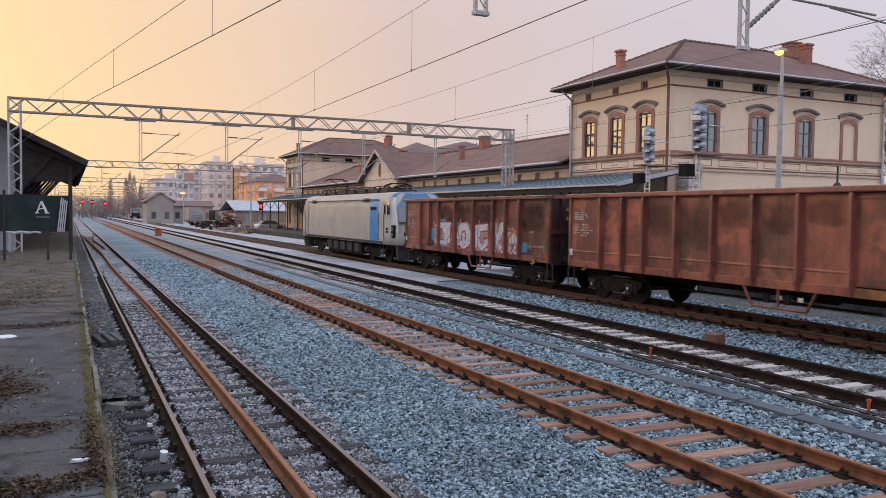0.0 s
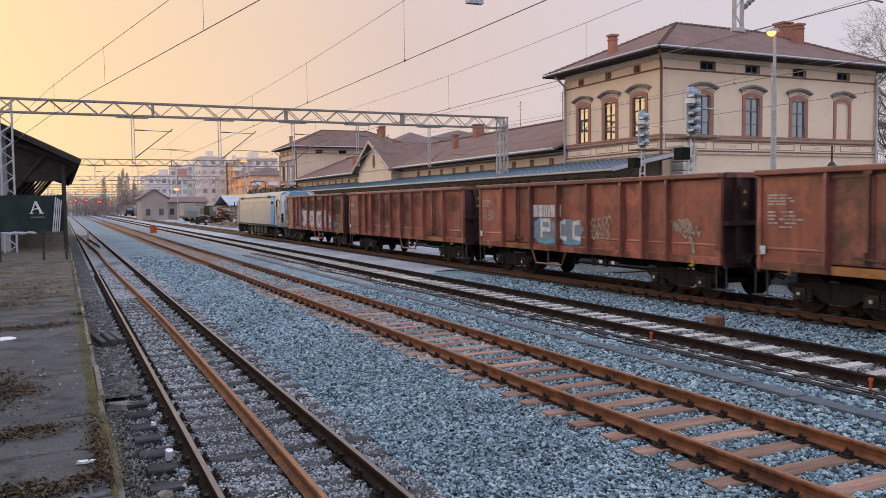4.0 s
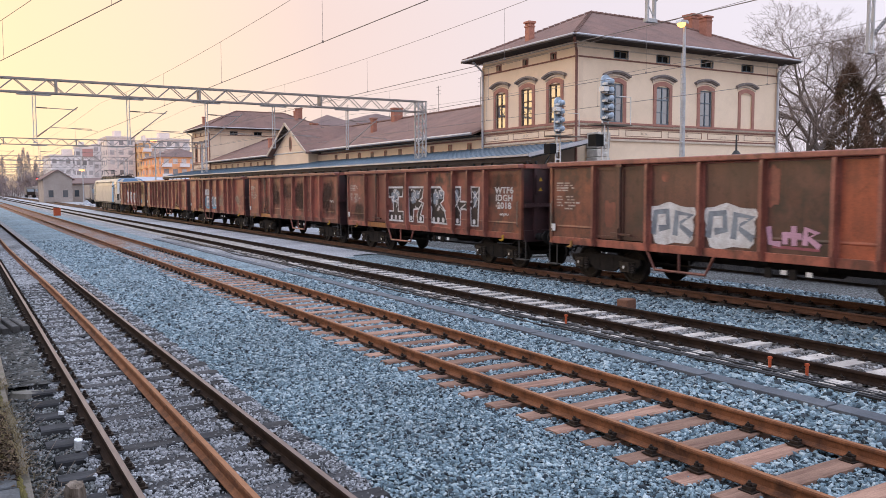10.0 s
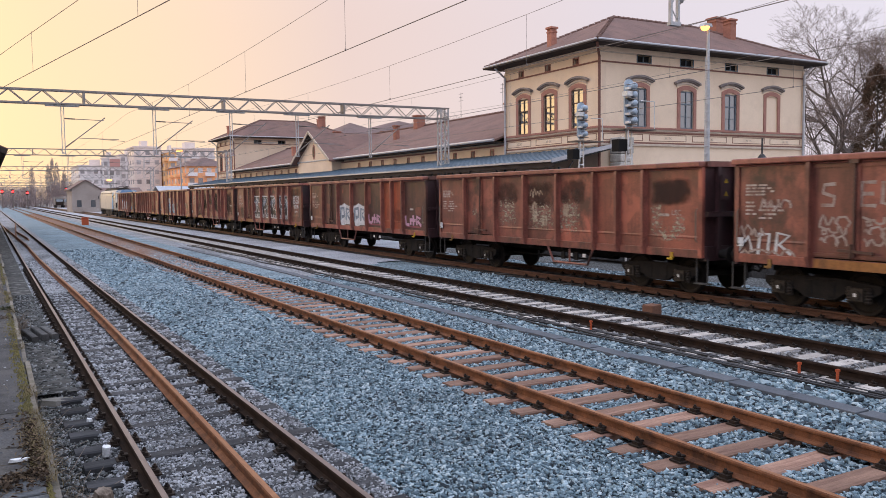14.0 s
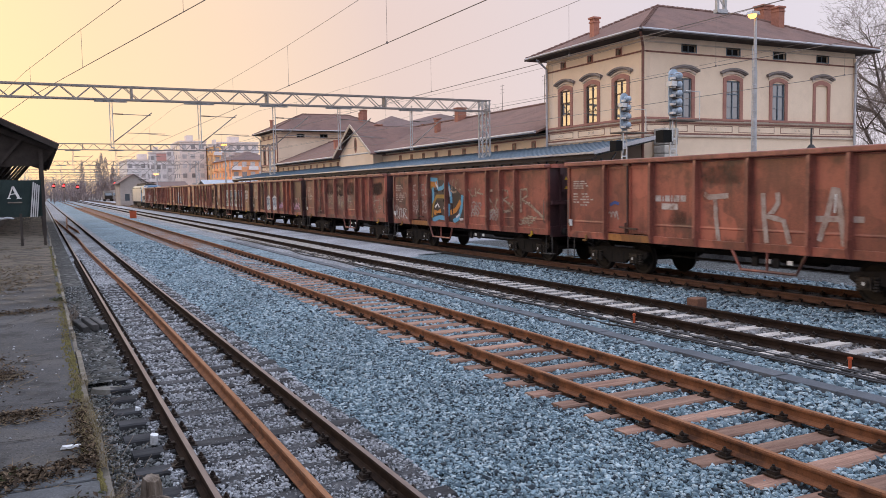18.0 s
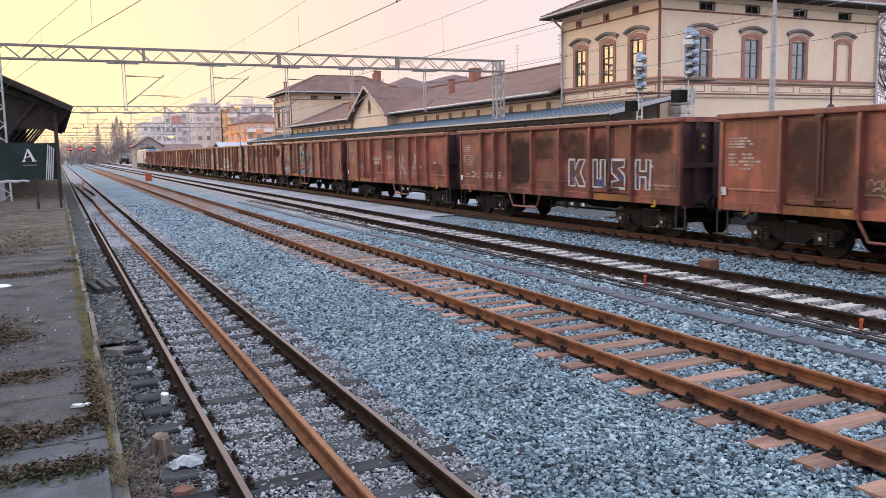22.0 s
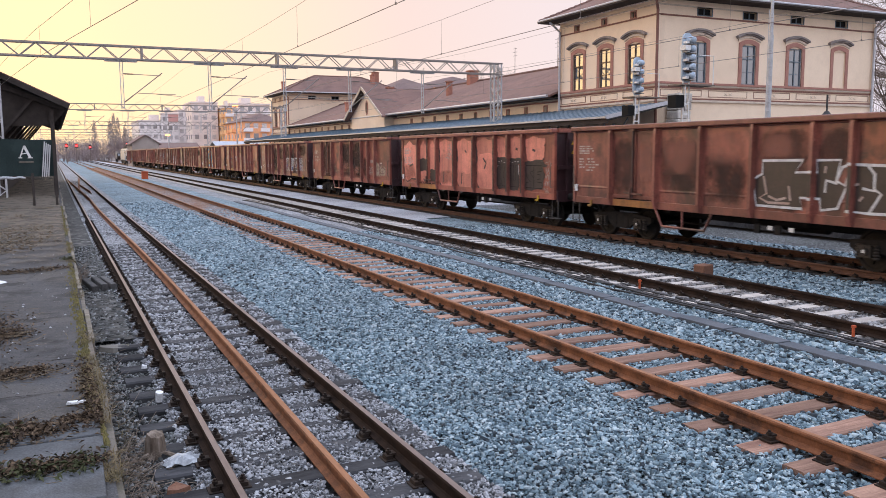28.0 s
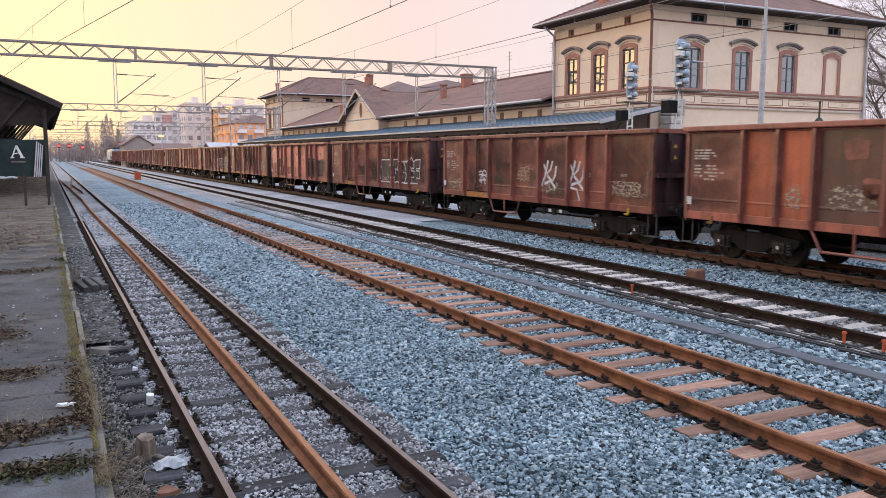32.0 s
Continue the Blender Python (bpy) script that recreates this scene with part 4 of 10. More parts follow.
def bogie(parent, y, wheelbase=1.8, r=0.46):
    f = MB()
    for s in (-1, 1):
        x = s * 0.99
        pr = [(-1.35, 0.52), (-1.2, 0.42), (-0.55, 0.42), (-0.35, 0.28), (0.35, 0.28), (0.55, 0.42), (1.2, 0.42), (1.35, 0.52), (1.35, 0.66), (0.5, 0.74), (-0.5, 0.74), (-1.35, 0.66)]
        f.prism(pr, "x", x - 0.055, x + 0.055)
        for e in (-1, 1):
            f.cbox(x, e * 0.27, 0.5, 0.14, 0.18, 0.34)
            f.cbox(s * 0.80, e * 0.38, 0.47, 0.08, 0.06, 0.3)
    f.cbox(0, 0, 0.56, 1.9, 0.42, 0.22)
    f.tube((0, 0, 0.6), (0, 0, 0.98), 0.2, n=12)
    bo = part("bogie", f, M_UNDER, parent, bevel=0.012)
    bo.location = (0, y, 0)
    for e in (-1, 1):
        w = part("wheelset", WHEELSET if r == 0.46 else wheelset_mesh(r).mesh("large_wheelset"), M_WHEEL, bo)
        w.location = (0, e * wheelbase / 2, r)
        WHEELSETS.append((w, e * wheelbase / 2, r))
        for s in (-1, 1):
            a = MB()
            a.cbox(0, 0, 0, 0.2, 0.27, 0.26)
            a.tube((s * 0.08, 0, 0), (s * 0.145, 0, 0), 0.085, n=12)
            ax = part("axle_box", shared("axle_box_%d" % s, lambda: a), M_GEAR, bo)
            ax.location = (s * 1.06, e * wheelbase / 2, r)
            for k in (-0.20, 0.20):
                sp = part("spring", shared("spring", lambda: MB().lathe((0, 0, -0.18), (0, 0, 0.14), [(i / 10, 0.075 if i % 2 else 0.05) for i in range(11)], 10)), M_GEAR, bo)
                sp.location = (s * 1.06, e * wheelbase / 2 + k, r)
            p = MB()
            p.cbox(s * 0.15, 0.0, 0.0, 0.006, 0.05, 0.07)
            t = part("axle_box_mark", p, M_LABEL, bo)
            t.location = (s * 1.06, e * wheelbase / 2, r)
    return bo


RIBS = (4.46, 2.5, 0.84, -0.84, -2.5, -3.45, -4.46)
PANELS = [(4.46, 6.37), (3.45, 4.46), (2.5, 3.45), (0.84, 2.5), (-0.84, 0.84), (-2.5, -0.84), (-3.45, -2.5), (-4.46, -3.45), (-6.37, -4.46)]
LONG_RIBS = (5.40, 4.35, 3.39, 2.07, 0.71, -0.60, -1.91, -3.25, -5.38)
LONG_PANELS = [(5.40, 7.15), (4.35, 5.40), (3.39, 4.35), (2.07, 3.39), (0.71, 2.07), (-0.60, 0.71), (-1.91, -0.60), (-3.25, -1.91), (-4.31, -3.25), (-5.38, -4.31), (-7.15, -5.38)]
Z0, Z1 = 1.16, 3.14
def panel_mesh(l):
    """A side plate, pressed slightly inwards, with a joint low down."""
    b = MB()
    n = 6
    vs, fs = [], []
    for j in range(n + 1):
        for i in range(n + 1):
            y, z = -l / 2 + l * i / n, Z0 + (Z1 - Z0) * j / n
            dent = 0.010 * noise.noise(Vector((y * 1.6, z * 1.4, l * 9))) if 0 < i < n and 0 < j < n else 0.0
            vs.append((-1.42 + dent, y, z))
    for j in range(n):
        for i in range(n):
            k = j * (n + 1) + i
            fs.append((k, k + 1, k + n + 2, k + n + 1))
    b.add(vs, fs)
    b.box(-1.418, -1.39, -l / 2, l / 2, Z0, Z1)
    b.prism([(-1.418, Z0 + 0.26), (-1.4304, Z0 + 0.285), (-1.4304, Z0 + 0.30), (-1.418, Z0 + 0.34)], "y", -l / 2 + 0.01, l / 2 - 0.01)
    return b


def door_mesh(l):
    b = MB()
    b.box(-1.425, -1.39, -l / 2 + 0.015, l / 2 - 0.015, Z0 + 0.03, Z1 - 0.04)
    for y in (-l / 2 + 0.05, l / 2 - 0.05):
        b.box(-1.462, -1.425, y - 0.03, y + 0.03, Z0 + 0.05, Z1 - 0.06)
    for z in (Z0 + 0.09, Z1 - 0.1):
        b.box(-1.452, -1.425, -l / 2 + 0.03, l / 2 - 0.03, z - 0.03, z + 0.03)
    return b


def rib_mesh():
    """A pressed hat-section rib with side flanges, tapering at its foot, and door hinges on it."""
    b = MB()
    pr = [(-0.095, -1.415), (-0.095, -1.432), (-0.052, -1.435), (-0.043, -1.565), (0.043, -1.565), (0.052, -1.435), (0.095, -1.432), (0.095, -1.415)]
    n = len(pr)
    for z, pull in ((0.97, 0.07), (1.18, 0.0), (Z1 - 0.12, 0.0), (Z1 + 0.01, 0.02)):
        b.v.extend((x + pull if x < -1.5 else x, y, z) for y, x in pr)
    for k in range(3):
        b.f.extend((k * n + i, k * n + (i + 1) % n, (k + 1) * n + (i + 1) % n, (k + 1) * n + i) for i in range(n))
    b.f += [tuple(range(n)), tuple(range(3 * n, 4 * n))]
    for z in (1.35, 1.75, 2.25, 2.75):
        b.cbox(-1.51, -0.06, z, 0.03, 0.03, 0.05)
    return b


def door_post():
    """The dark upright on which the two door leaves close, with its bolt and hinges."""
    b = MB()
    b.prism([(-0.075, -1.42), (-0.06, -1.50), (0.06, -1.50), (0.075, -1.42)], "z", Z0 + 0.02, Z1 + 0.01)
    return b


def door_bolt():
    """The long handle and the short latch that lock the leaves."""
    b = MB()
    b.bar((-1.515, 0.32, Z0 + 0.20), (-1.515, -0.42, Z0 + 0.17), 0.05)
    b.bar((-1.53, 0.05, Z0 + 0.05), (-1.53, 0.05, Z0 + 0.33), 0.05)
    return b


def make_wagon(name, label, paints, y_centre, long=False, sill=None, top=None, turned=False, guard=2.55, ochre=True):
    ribs, panels, half = (LONG_RIBS, LONG_PANELS, 7.15) if long else (RIBS, PANELS, 6.37)
    if turned:
        ribs, panels = [-y for y in ribs], [(-c, -a) for a, c in reversed(panels)]
    doors = (8, 9) if long else ((6, 7) if turned else (1, 2))
    sill, top = sill or P_RED, top or P_RED
    kk = "long" if long else "std"
    w = thing(name, label, "goods wagon", "wagons of the goods train", pose(T4, y_centre, 0))
    b = MB()
    b.box(-1.36, 1.36, -half + 0.05, half - 0.05, 1.12, 1.2)
    # centre sill deepened to 0.70 to keep the lit ground out of view
    b.box(-0.25, 0.25, -half + 0.1, half - 0.1, 0.70, 1.12)
    for y in (-half + 0.15, -2.2, -0.8, 0.8, 2.2, half - 0.15):
        b.box(-1.3, 1.3, y - 0.08, y + 0.08, 0.88, 1.12)
    part("underframe", shared("underframe_" + kk, lambda: b), M_UNDER, w)
    s = MB()
    s.box(-1.445, -1.37, -half, half, 0.96, Z0)
    part("side_sill", shared("side_sill_" + kk, lambda: s), sill, w, bevel=0.01)
    s = MB()
    s.box(-1.575, -1.34, -half - 0.02, half + 0.02, Z1, Z1 + 0.13)
    s.box(-1.46, -1.36, -half, half, Z1 - 0.05, Z1)
    part("top_rail", shared("top_rail_" + kk, lambda: s), P_RIB, w, bevel=0.025)
    for k, (a, c) in enumerate(panels):
        l = c - a
        is_door = k in doors
        me = shared(("door_%.2f" if is_door else "panel_%.2f") % l, (lambda: door_mesh(l)) if is_door else (lambda: panel_mesh(l)))
        p = part("door_leaf" if is_door else "side_panel", me, paints[min(k, len(paints) - 1)], w)
        p.location.y = (a + c) / 2
    q = part("door_post", shared("door_post", door_post), P_DARK, w, "dark upright between the door leaves")
    part("door_bolt", shared("door_bolt", door_bolt), P_DARK, q)
    part("post_cap", shared("post_cap", lambda: MB().cbox(-1.52, 0, Z1 - 0.02, 0.09, 0.2, 0.09)), P_DARK, q)
    part("door_rod", shared("door_rod", lambda: MB().tube((-1.508, 0, Z0 + 0.06), (-1.508, 0, Z1 - 0.05), 0.024, n=6)), P_DARK, q)
    q.location.y = panels[doors[0]][0]
    if ochre:
        a, c = panels[doors[1]][0], panels[doors[0]][1]
        q = part("door_sill", shared("door_sill_%.2f" % (c - a), lambda: MB().box(-1.449, -1.40, -(c - a) / 2 + 0.1, (c - a) / 2 - 0.1, 0.965, 1.155)), P_OCHRE, w, "worn ochre sill under the doors")
        q.location.y = (a + c) / 2
    for y in ribs:
        r = part("rib", shared("rib", rib_mesh), P_RIB, w)
        r.location.y = y
    for s_ in (-1, 1):                                            # end posts of the near side
        e = MB()
        e.box(-1.455, -1.36, -0.06, 0.06, 0.98, Z1)
        q = part("corner_post", shared("corner_post", lambda: e), paints[0 if s_ > 0 else -1], w)
        q.location.y = s_ * (half - 0.05)
    b = MB()                                                      # the wall on the station's side
    # foot hung down to 0.78 so the space under the wagon looks dark
    b.box(1.38, 1.42, -half, half, 0.78, Z1 + 0.1)
    for y in ribs:
        b.box(1.42, 1.49, y - 0.06, y + 0.06, 0.98, Z1)
    part("far_side_wall", shared("far_side_wall_" + kk, lambda: b), P_BROWN, w)
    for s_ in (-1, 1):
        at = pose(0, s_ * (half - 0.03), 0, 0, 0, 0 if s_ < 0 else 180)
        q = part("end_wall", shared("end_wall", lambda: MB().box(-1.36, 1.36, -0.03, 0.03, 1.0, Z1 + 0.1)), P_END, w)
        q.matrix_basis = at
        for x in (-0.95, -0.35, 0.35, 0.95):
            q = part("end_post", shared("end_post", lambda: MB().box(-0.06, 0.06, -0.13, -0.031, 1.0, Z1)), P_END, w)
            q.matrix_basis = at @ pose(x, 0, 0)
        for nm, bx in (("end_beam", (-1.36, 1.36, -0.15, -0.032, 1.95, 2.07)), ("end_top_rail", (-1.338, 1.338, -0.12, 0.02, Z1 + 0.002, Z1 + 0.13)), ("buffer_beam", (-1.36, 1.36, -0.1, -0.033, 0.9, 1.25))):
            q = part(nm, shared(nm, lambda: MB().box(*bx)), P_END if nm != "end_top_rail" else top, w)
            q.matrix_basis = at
        for x in (-0.875, 0.875):
            u = MB()
            u.tube((0, 0, 0), (0, -0.34, 0), 0.11, n=12)
            u.tube((0, -0.34, 0), (0, -0.58, 0), 0.075, n=12)
            u.tube((0, -0.58, 0), (0, -0.62, 0), 0.20, n=18)
            u.cbox(0, 0.0, 0, 0.34, 0.04, 0.34)
            f = part("buffer", shared("buffer", lambda: u), M_UNDER, w)
            f.matrix_basis = pose(x, s_ * (half - 0.02), 1.06, 0, 0, 0 if s_ < 0 else 180)
        u = MB()
        u.bar((0, 0.0, 1.05), (0, -0.45, 1.02), 0.07, 0.1)
        u.path([(0, -0.2, 1.02), (0, -0.3, 0.75), (0, -0.5, 0.8)], 0.03)
        f = part("coupling", shared("coupling", lambda: u), M_UNDER, w)
        f.matrix_basis = pose(0, s_ * half, 0, 0, 0, 0 if s_ < 0 else 180)
        f = part("brake_hose", shared("brake_hose", lambda: MB().path([(0.3, 0, 0.95), (0.32, -0.25, 0.65), (0.25, -0.55, 0.7)], 0.028)), M_UNDER, w)
        f.matrix_basis = pose(0, s_ * half, 0, 0, 0, 0 if s_ < 0 else 180)
        u = MB()                                                  # shunter's step and grab rail at the corner
        u.path([(0, 0, 0.95), (0, 0, 0.36)], 0.018)
        u.path([(0, 0.34 * -s_, 0.95), (0, 0.34 * -s_, 0.36)], 0.018)
        u.cbox(0.03, 0.17 * -s_, 0.35, 0.22, 0.42, 0.025)
        f = part("corner_step", u, M_STEPS, w)
        f.location = (-1.36, s_ * (half + 0.12), 0)
        u = MB()
        u.cbox(0, 0, 0.02, 0.05, 0.08, 0.14)
        u.bar((-0.02, 0.0, -0.05), (-0.08, 0.0, -0.09), 0.05)
        u.cbox(-0.07, 0, -0.07, 0.03, 0.17, 0.04)
        f = part("rope_hook", shared("rope_hook", lambda: u), M_YELLOW if s_ < 0 else M_OLDYELLOW, w, "worn yellow hook")
        f.location = (-1.45, s_ * (half - 0.95), 0.98)
        u = MB()
        u.path([(-1.47, s_ * (half - 0.12), 1.35), (-1.52, s_ * (half - 0.12), 1.4), (-1.52, s_ * (half - 0.12), 2.1), (-1.47, s_ * (half - 0.12), 2.15)], 0.016)
        part("grab_rail", u, M_STEEL_DARK, w)
        bogie(w, s_ * (4.5 if not long else 5.3))
    u = MB()                                                      # guard loop of the brake handle
    u.path([(0, 0.0, 0.98), (0, -0.28, 0.52), (0, -1.85, 0.52), (0, -2.1, 0.98)], 0.035, n=8)
    u.path([(0, -1.05, 0.98), (0, -1.05, 0.52)], 0.03, n=8)
    f = part("brake_guard", shared("brake_guard", lambda: u), P_BROWN, w)
    f.location = (-1.42, guard, 0)
    u = MB()
    u.tube((0.0, -1.8, 0.78), (0.0, -0.6, 0.78), 0.2, n=14)
    u.cbox(0.6, 0.4, 0.75, 0.5, 0.7, 0.3)
    u.path([(-0.4, -3.2, 0.55), (-0.4, 3.2, 0.55)], 0.03)
    u.path([(0.5, -3.2, 0.62), (0.5, 3.2, 0.62)], 0.03)
    for y in (-1.5, -0.9):
        u.cbox(-1.3, y, 0.72, 0.05, 0.16, 0.22)
    part("brake_gear", shared("brake_gear", lambda: u), M_UNDER, w)
    for y in (-1.9, -1.3):
        part("brake_plate", shared("brake_plate", lambda: MB().cbox(0, 0, 0, 0.01, 0.14, 0.1)), M_LABEL, w).location = (-1.335, y, 0.76)
    u = MB()
    u.cbox(-1.465, half - 0.17, 1.42, 0.02, 0.16, 0.2)
    part("label_holder", shared("label_holder_" + kk, lambda: u), M_LABEL, w, "white paper label in a holder")
    u = MB()
    bars(u, half - 0.28, 2.66, [[0.3, 0.22], [0.12, 0.1, 0.2, 0.12], [0.5, -0.05, 0.1], [0.2, 0.26]], 0.04, 0.028)
    bars(u, half - 0.28, 2.28, [[0.22, -0.1, 0.14, 0.12], [0.25, -0.12, 0.1, 0.18], [0.2, -0.05, 0.3, 0.1, 0.16], [0.14, 0.1, -0.12, 0.3], [-0.3, 0.2, 0.1]], 0.042, 0.042)
    part("small_print", shared("small_print_" + kk, lambda: u), M_WHITE, w, "rows of worn white print")["kind"] = "stuff"
    u = MB()
    bars(u, 1.9, 1.03, [[0.7, 0.2, 0.3]], 0.06)
    bars(u, 0.1, 1.02, [[0.3, 0.2]], 0.08)
    bars(u, -5.0, 1.95, [[0.3]], 0.07)
    part("sill_print", shared("sill_print", lambda: u), M_WHITE, w)["kind"] = "stuff"
    u = MB()                                                      # warning triangles on the end wall
    ye = -half - 0.205
    for x, z in ((-0.86, 2.72), (-0.86, 2.42)):
        u = MB().add([(x - 0.065, ye, z + 0.03), (x + 0.065, ye, z + 0.03), (x, ye, z + 0.145)], [(0, 1, 2)])
        part("warning_sign", u, M_YELLOW, w)
    u = MB()
    u.box(-1.0, -0.72, ye + 0.003, ye + 0.05, 2.36, 2.94)
    part("sign_plate", shared("sign_plate_" + kk, lambda: u), P_END, w)
    return w


D, B, R, O, U, K = P_DARK, P_BROWN, P_RED, P_ORANGE, P_RUSTY, P_PINK
LEFT_ENDS = [36.5, 22.57, 6.83, -7.08, -20.91, -35.06, -48.89, -62.61, -76.47, -90.48, -104.61, -118.88, -132.71, -147.02, -161.02]
LOOKS = [
    ("rusty red-brown open goods wagon with red and white graffiti", [B, B, B, B, B, B, B, B, U]),
    ("long red-brown open goods wagon with many ribs", [R, R, R, B, B, R, B, R, R, R, R]),
    ("brown open goods wagon with white and blue graffiti", [R, R, R, R, R, R, R, R, R]),
    ("brown open goods wagon with dark repair patches", [R, B, B, B, B, B, B, R, B]),
    ("rusty open goods wagon with tall white outlined letters", [B, B, B, B, B, B, B, B, U]),
    ("open goods wagon with two orange-red panels and pale graffiti", [U, D, D, D, D, D, O, O, D]),
    ("red-brown open goods wagon with worn cream paint patches", [B, B, B, B, B, R, R, R, R]),
    ("brown open goods wagon with blue and orange graffiti", [B, B, B, B, B, R, R, R, R]),
    ("red-brown open goods wagon with big pale letters", [R, R, R, R, R, R, R, R, R]),
    ("dark brown open goods wagon with white block letters", [B, B, B, B, B, B, B, B, B]),
    ("rusty open goods wagon with dark sooty patches", [R, B, B, R, B, B, R, R, R]),
    ("open goods wagon in faded pinkish red with white letters", [R, R, R, R, R, R, R, R, R]),
    ("brown open goods wagon with black and white graffiti", [B, B, B, B, B, B, B, U, B]),
    ("mottled brown open goods wagon with white scribbles", [B, B, B, B, B, B, R, R, U]),
    ("patched brown open goods wagon with orange-red panels", [B, O, O, D, D, U, R, O, B]),
]
TURNED, LOW_GUARD, PLAIN_SILL = (9, 14), (0, 1, 3, 6, 8), (0, 5, 6)
WAGONS = []
for k, (lab, pn) in enumerate(LOOKS):
    half = 7.15 if k == 1 else 6.37
    WAGONS.append(make_wagon("goods_wagon", lab, pn, LEFT_ENDS[k] - half, k == 1, B if k % 3 == 0 else R, R if k % 2 else B,
                             k in TURNED, -0.3 if k in LOW_GUARD else 2.55, k not in PLAIN_SILL))


# ---- the electric locomotive ----
M_LOCO = mat("silver_grey_loco_paint", (0.49, 0.455, 0.40, 1), (0.43, 0.40, 0.35, 1), 0.45, 0.0, 1.0, 30.0, 0.03, c=(0.24, 0.22, 0.19, 1), stain=0.35)
M_LOCO_WHITE = mat("white_loco_paint", (0.60, 0.59, 0.57, 1), (0.5, 0.49, 0.47, 1), 0.4, 0, 1.0, 30.0, 0.03)
M_LOCO_BLUE = mat("blue_loco_paint", (0.02, 0.27, 0.62, 1), (0.018, 0.23, 0.54, 1), 0.4, 0, 1.0, 30.0, 0.03)
M_LOCO_SKY = mat("blue_loco_nose", (0.11, 0.20, 0.32, 1), (0.09, 0.165, 0.265, 1), 0.3, 0.1, 1.0, 30.0, 0.03)
M_ROOF_GREY = plain("loco_roof_grey", (0.04, 0.039, 0.037, 1), 0.6, 0.1)
M_LOCO_FOOT = mat("dusty_loco_underframe", (0.045, 0.042, 0.038, 1), (0.07, 0.063, 0.055, 1), 0.8, 0, 3.0, 30.0, 0.2)
M_GLASS = glass_mat("dark_glass")


def loco_ring(k, X=1.49):
    """Half-width and height of the body's outline, from the sill over the shoulder to the roof's middle."""
    return [(X * k, 1.0), (X * k + 0.01, 1.5), (X * k + 0.01, 2.3), (X * k - 0.02, 2.95), (X * k - 0.09, 3.35), (X * k - 0.26, 3.58), (X * k - 0.55, 3.68), (0.0, 3.72)]


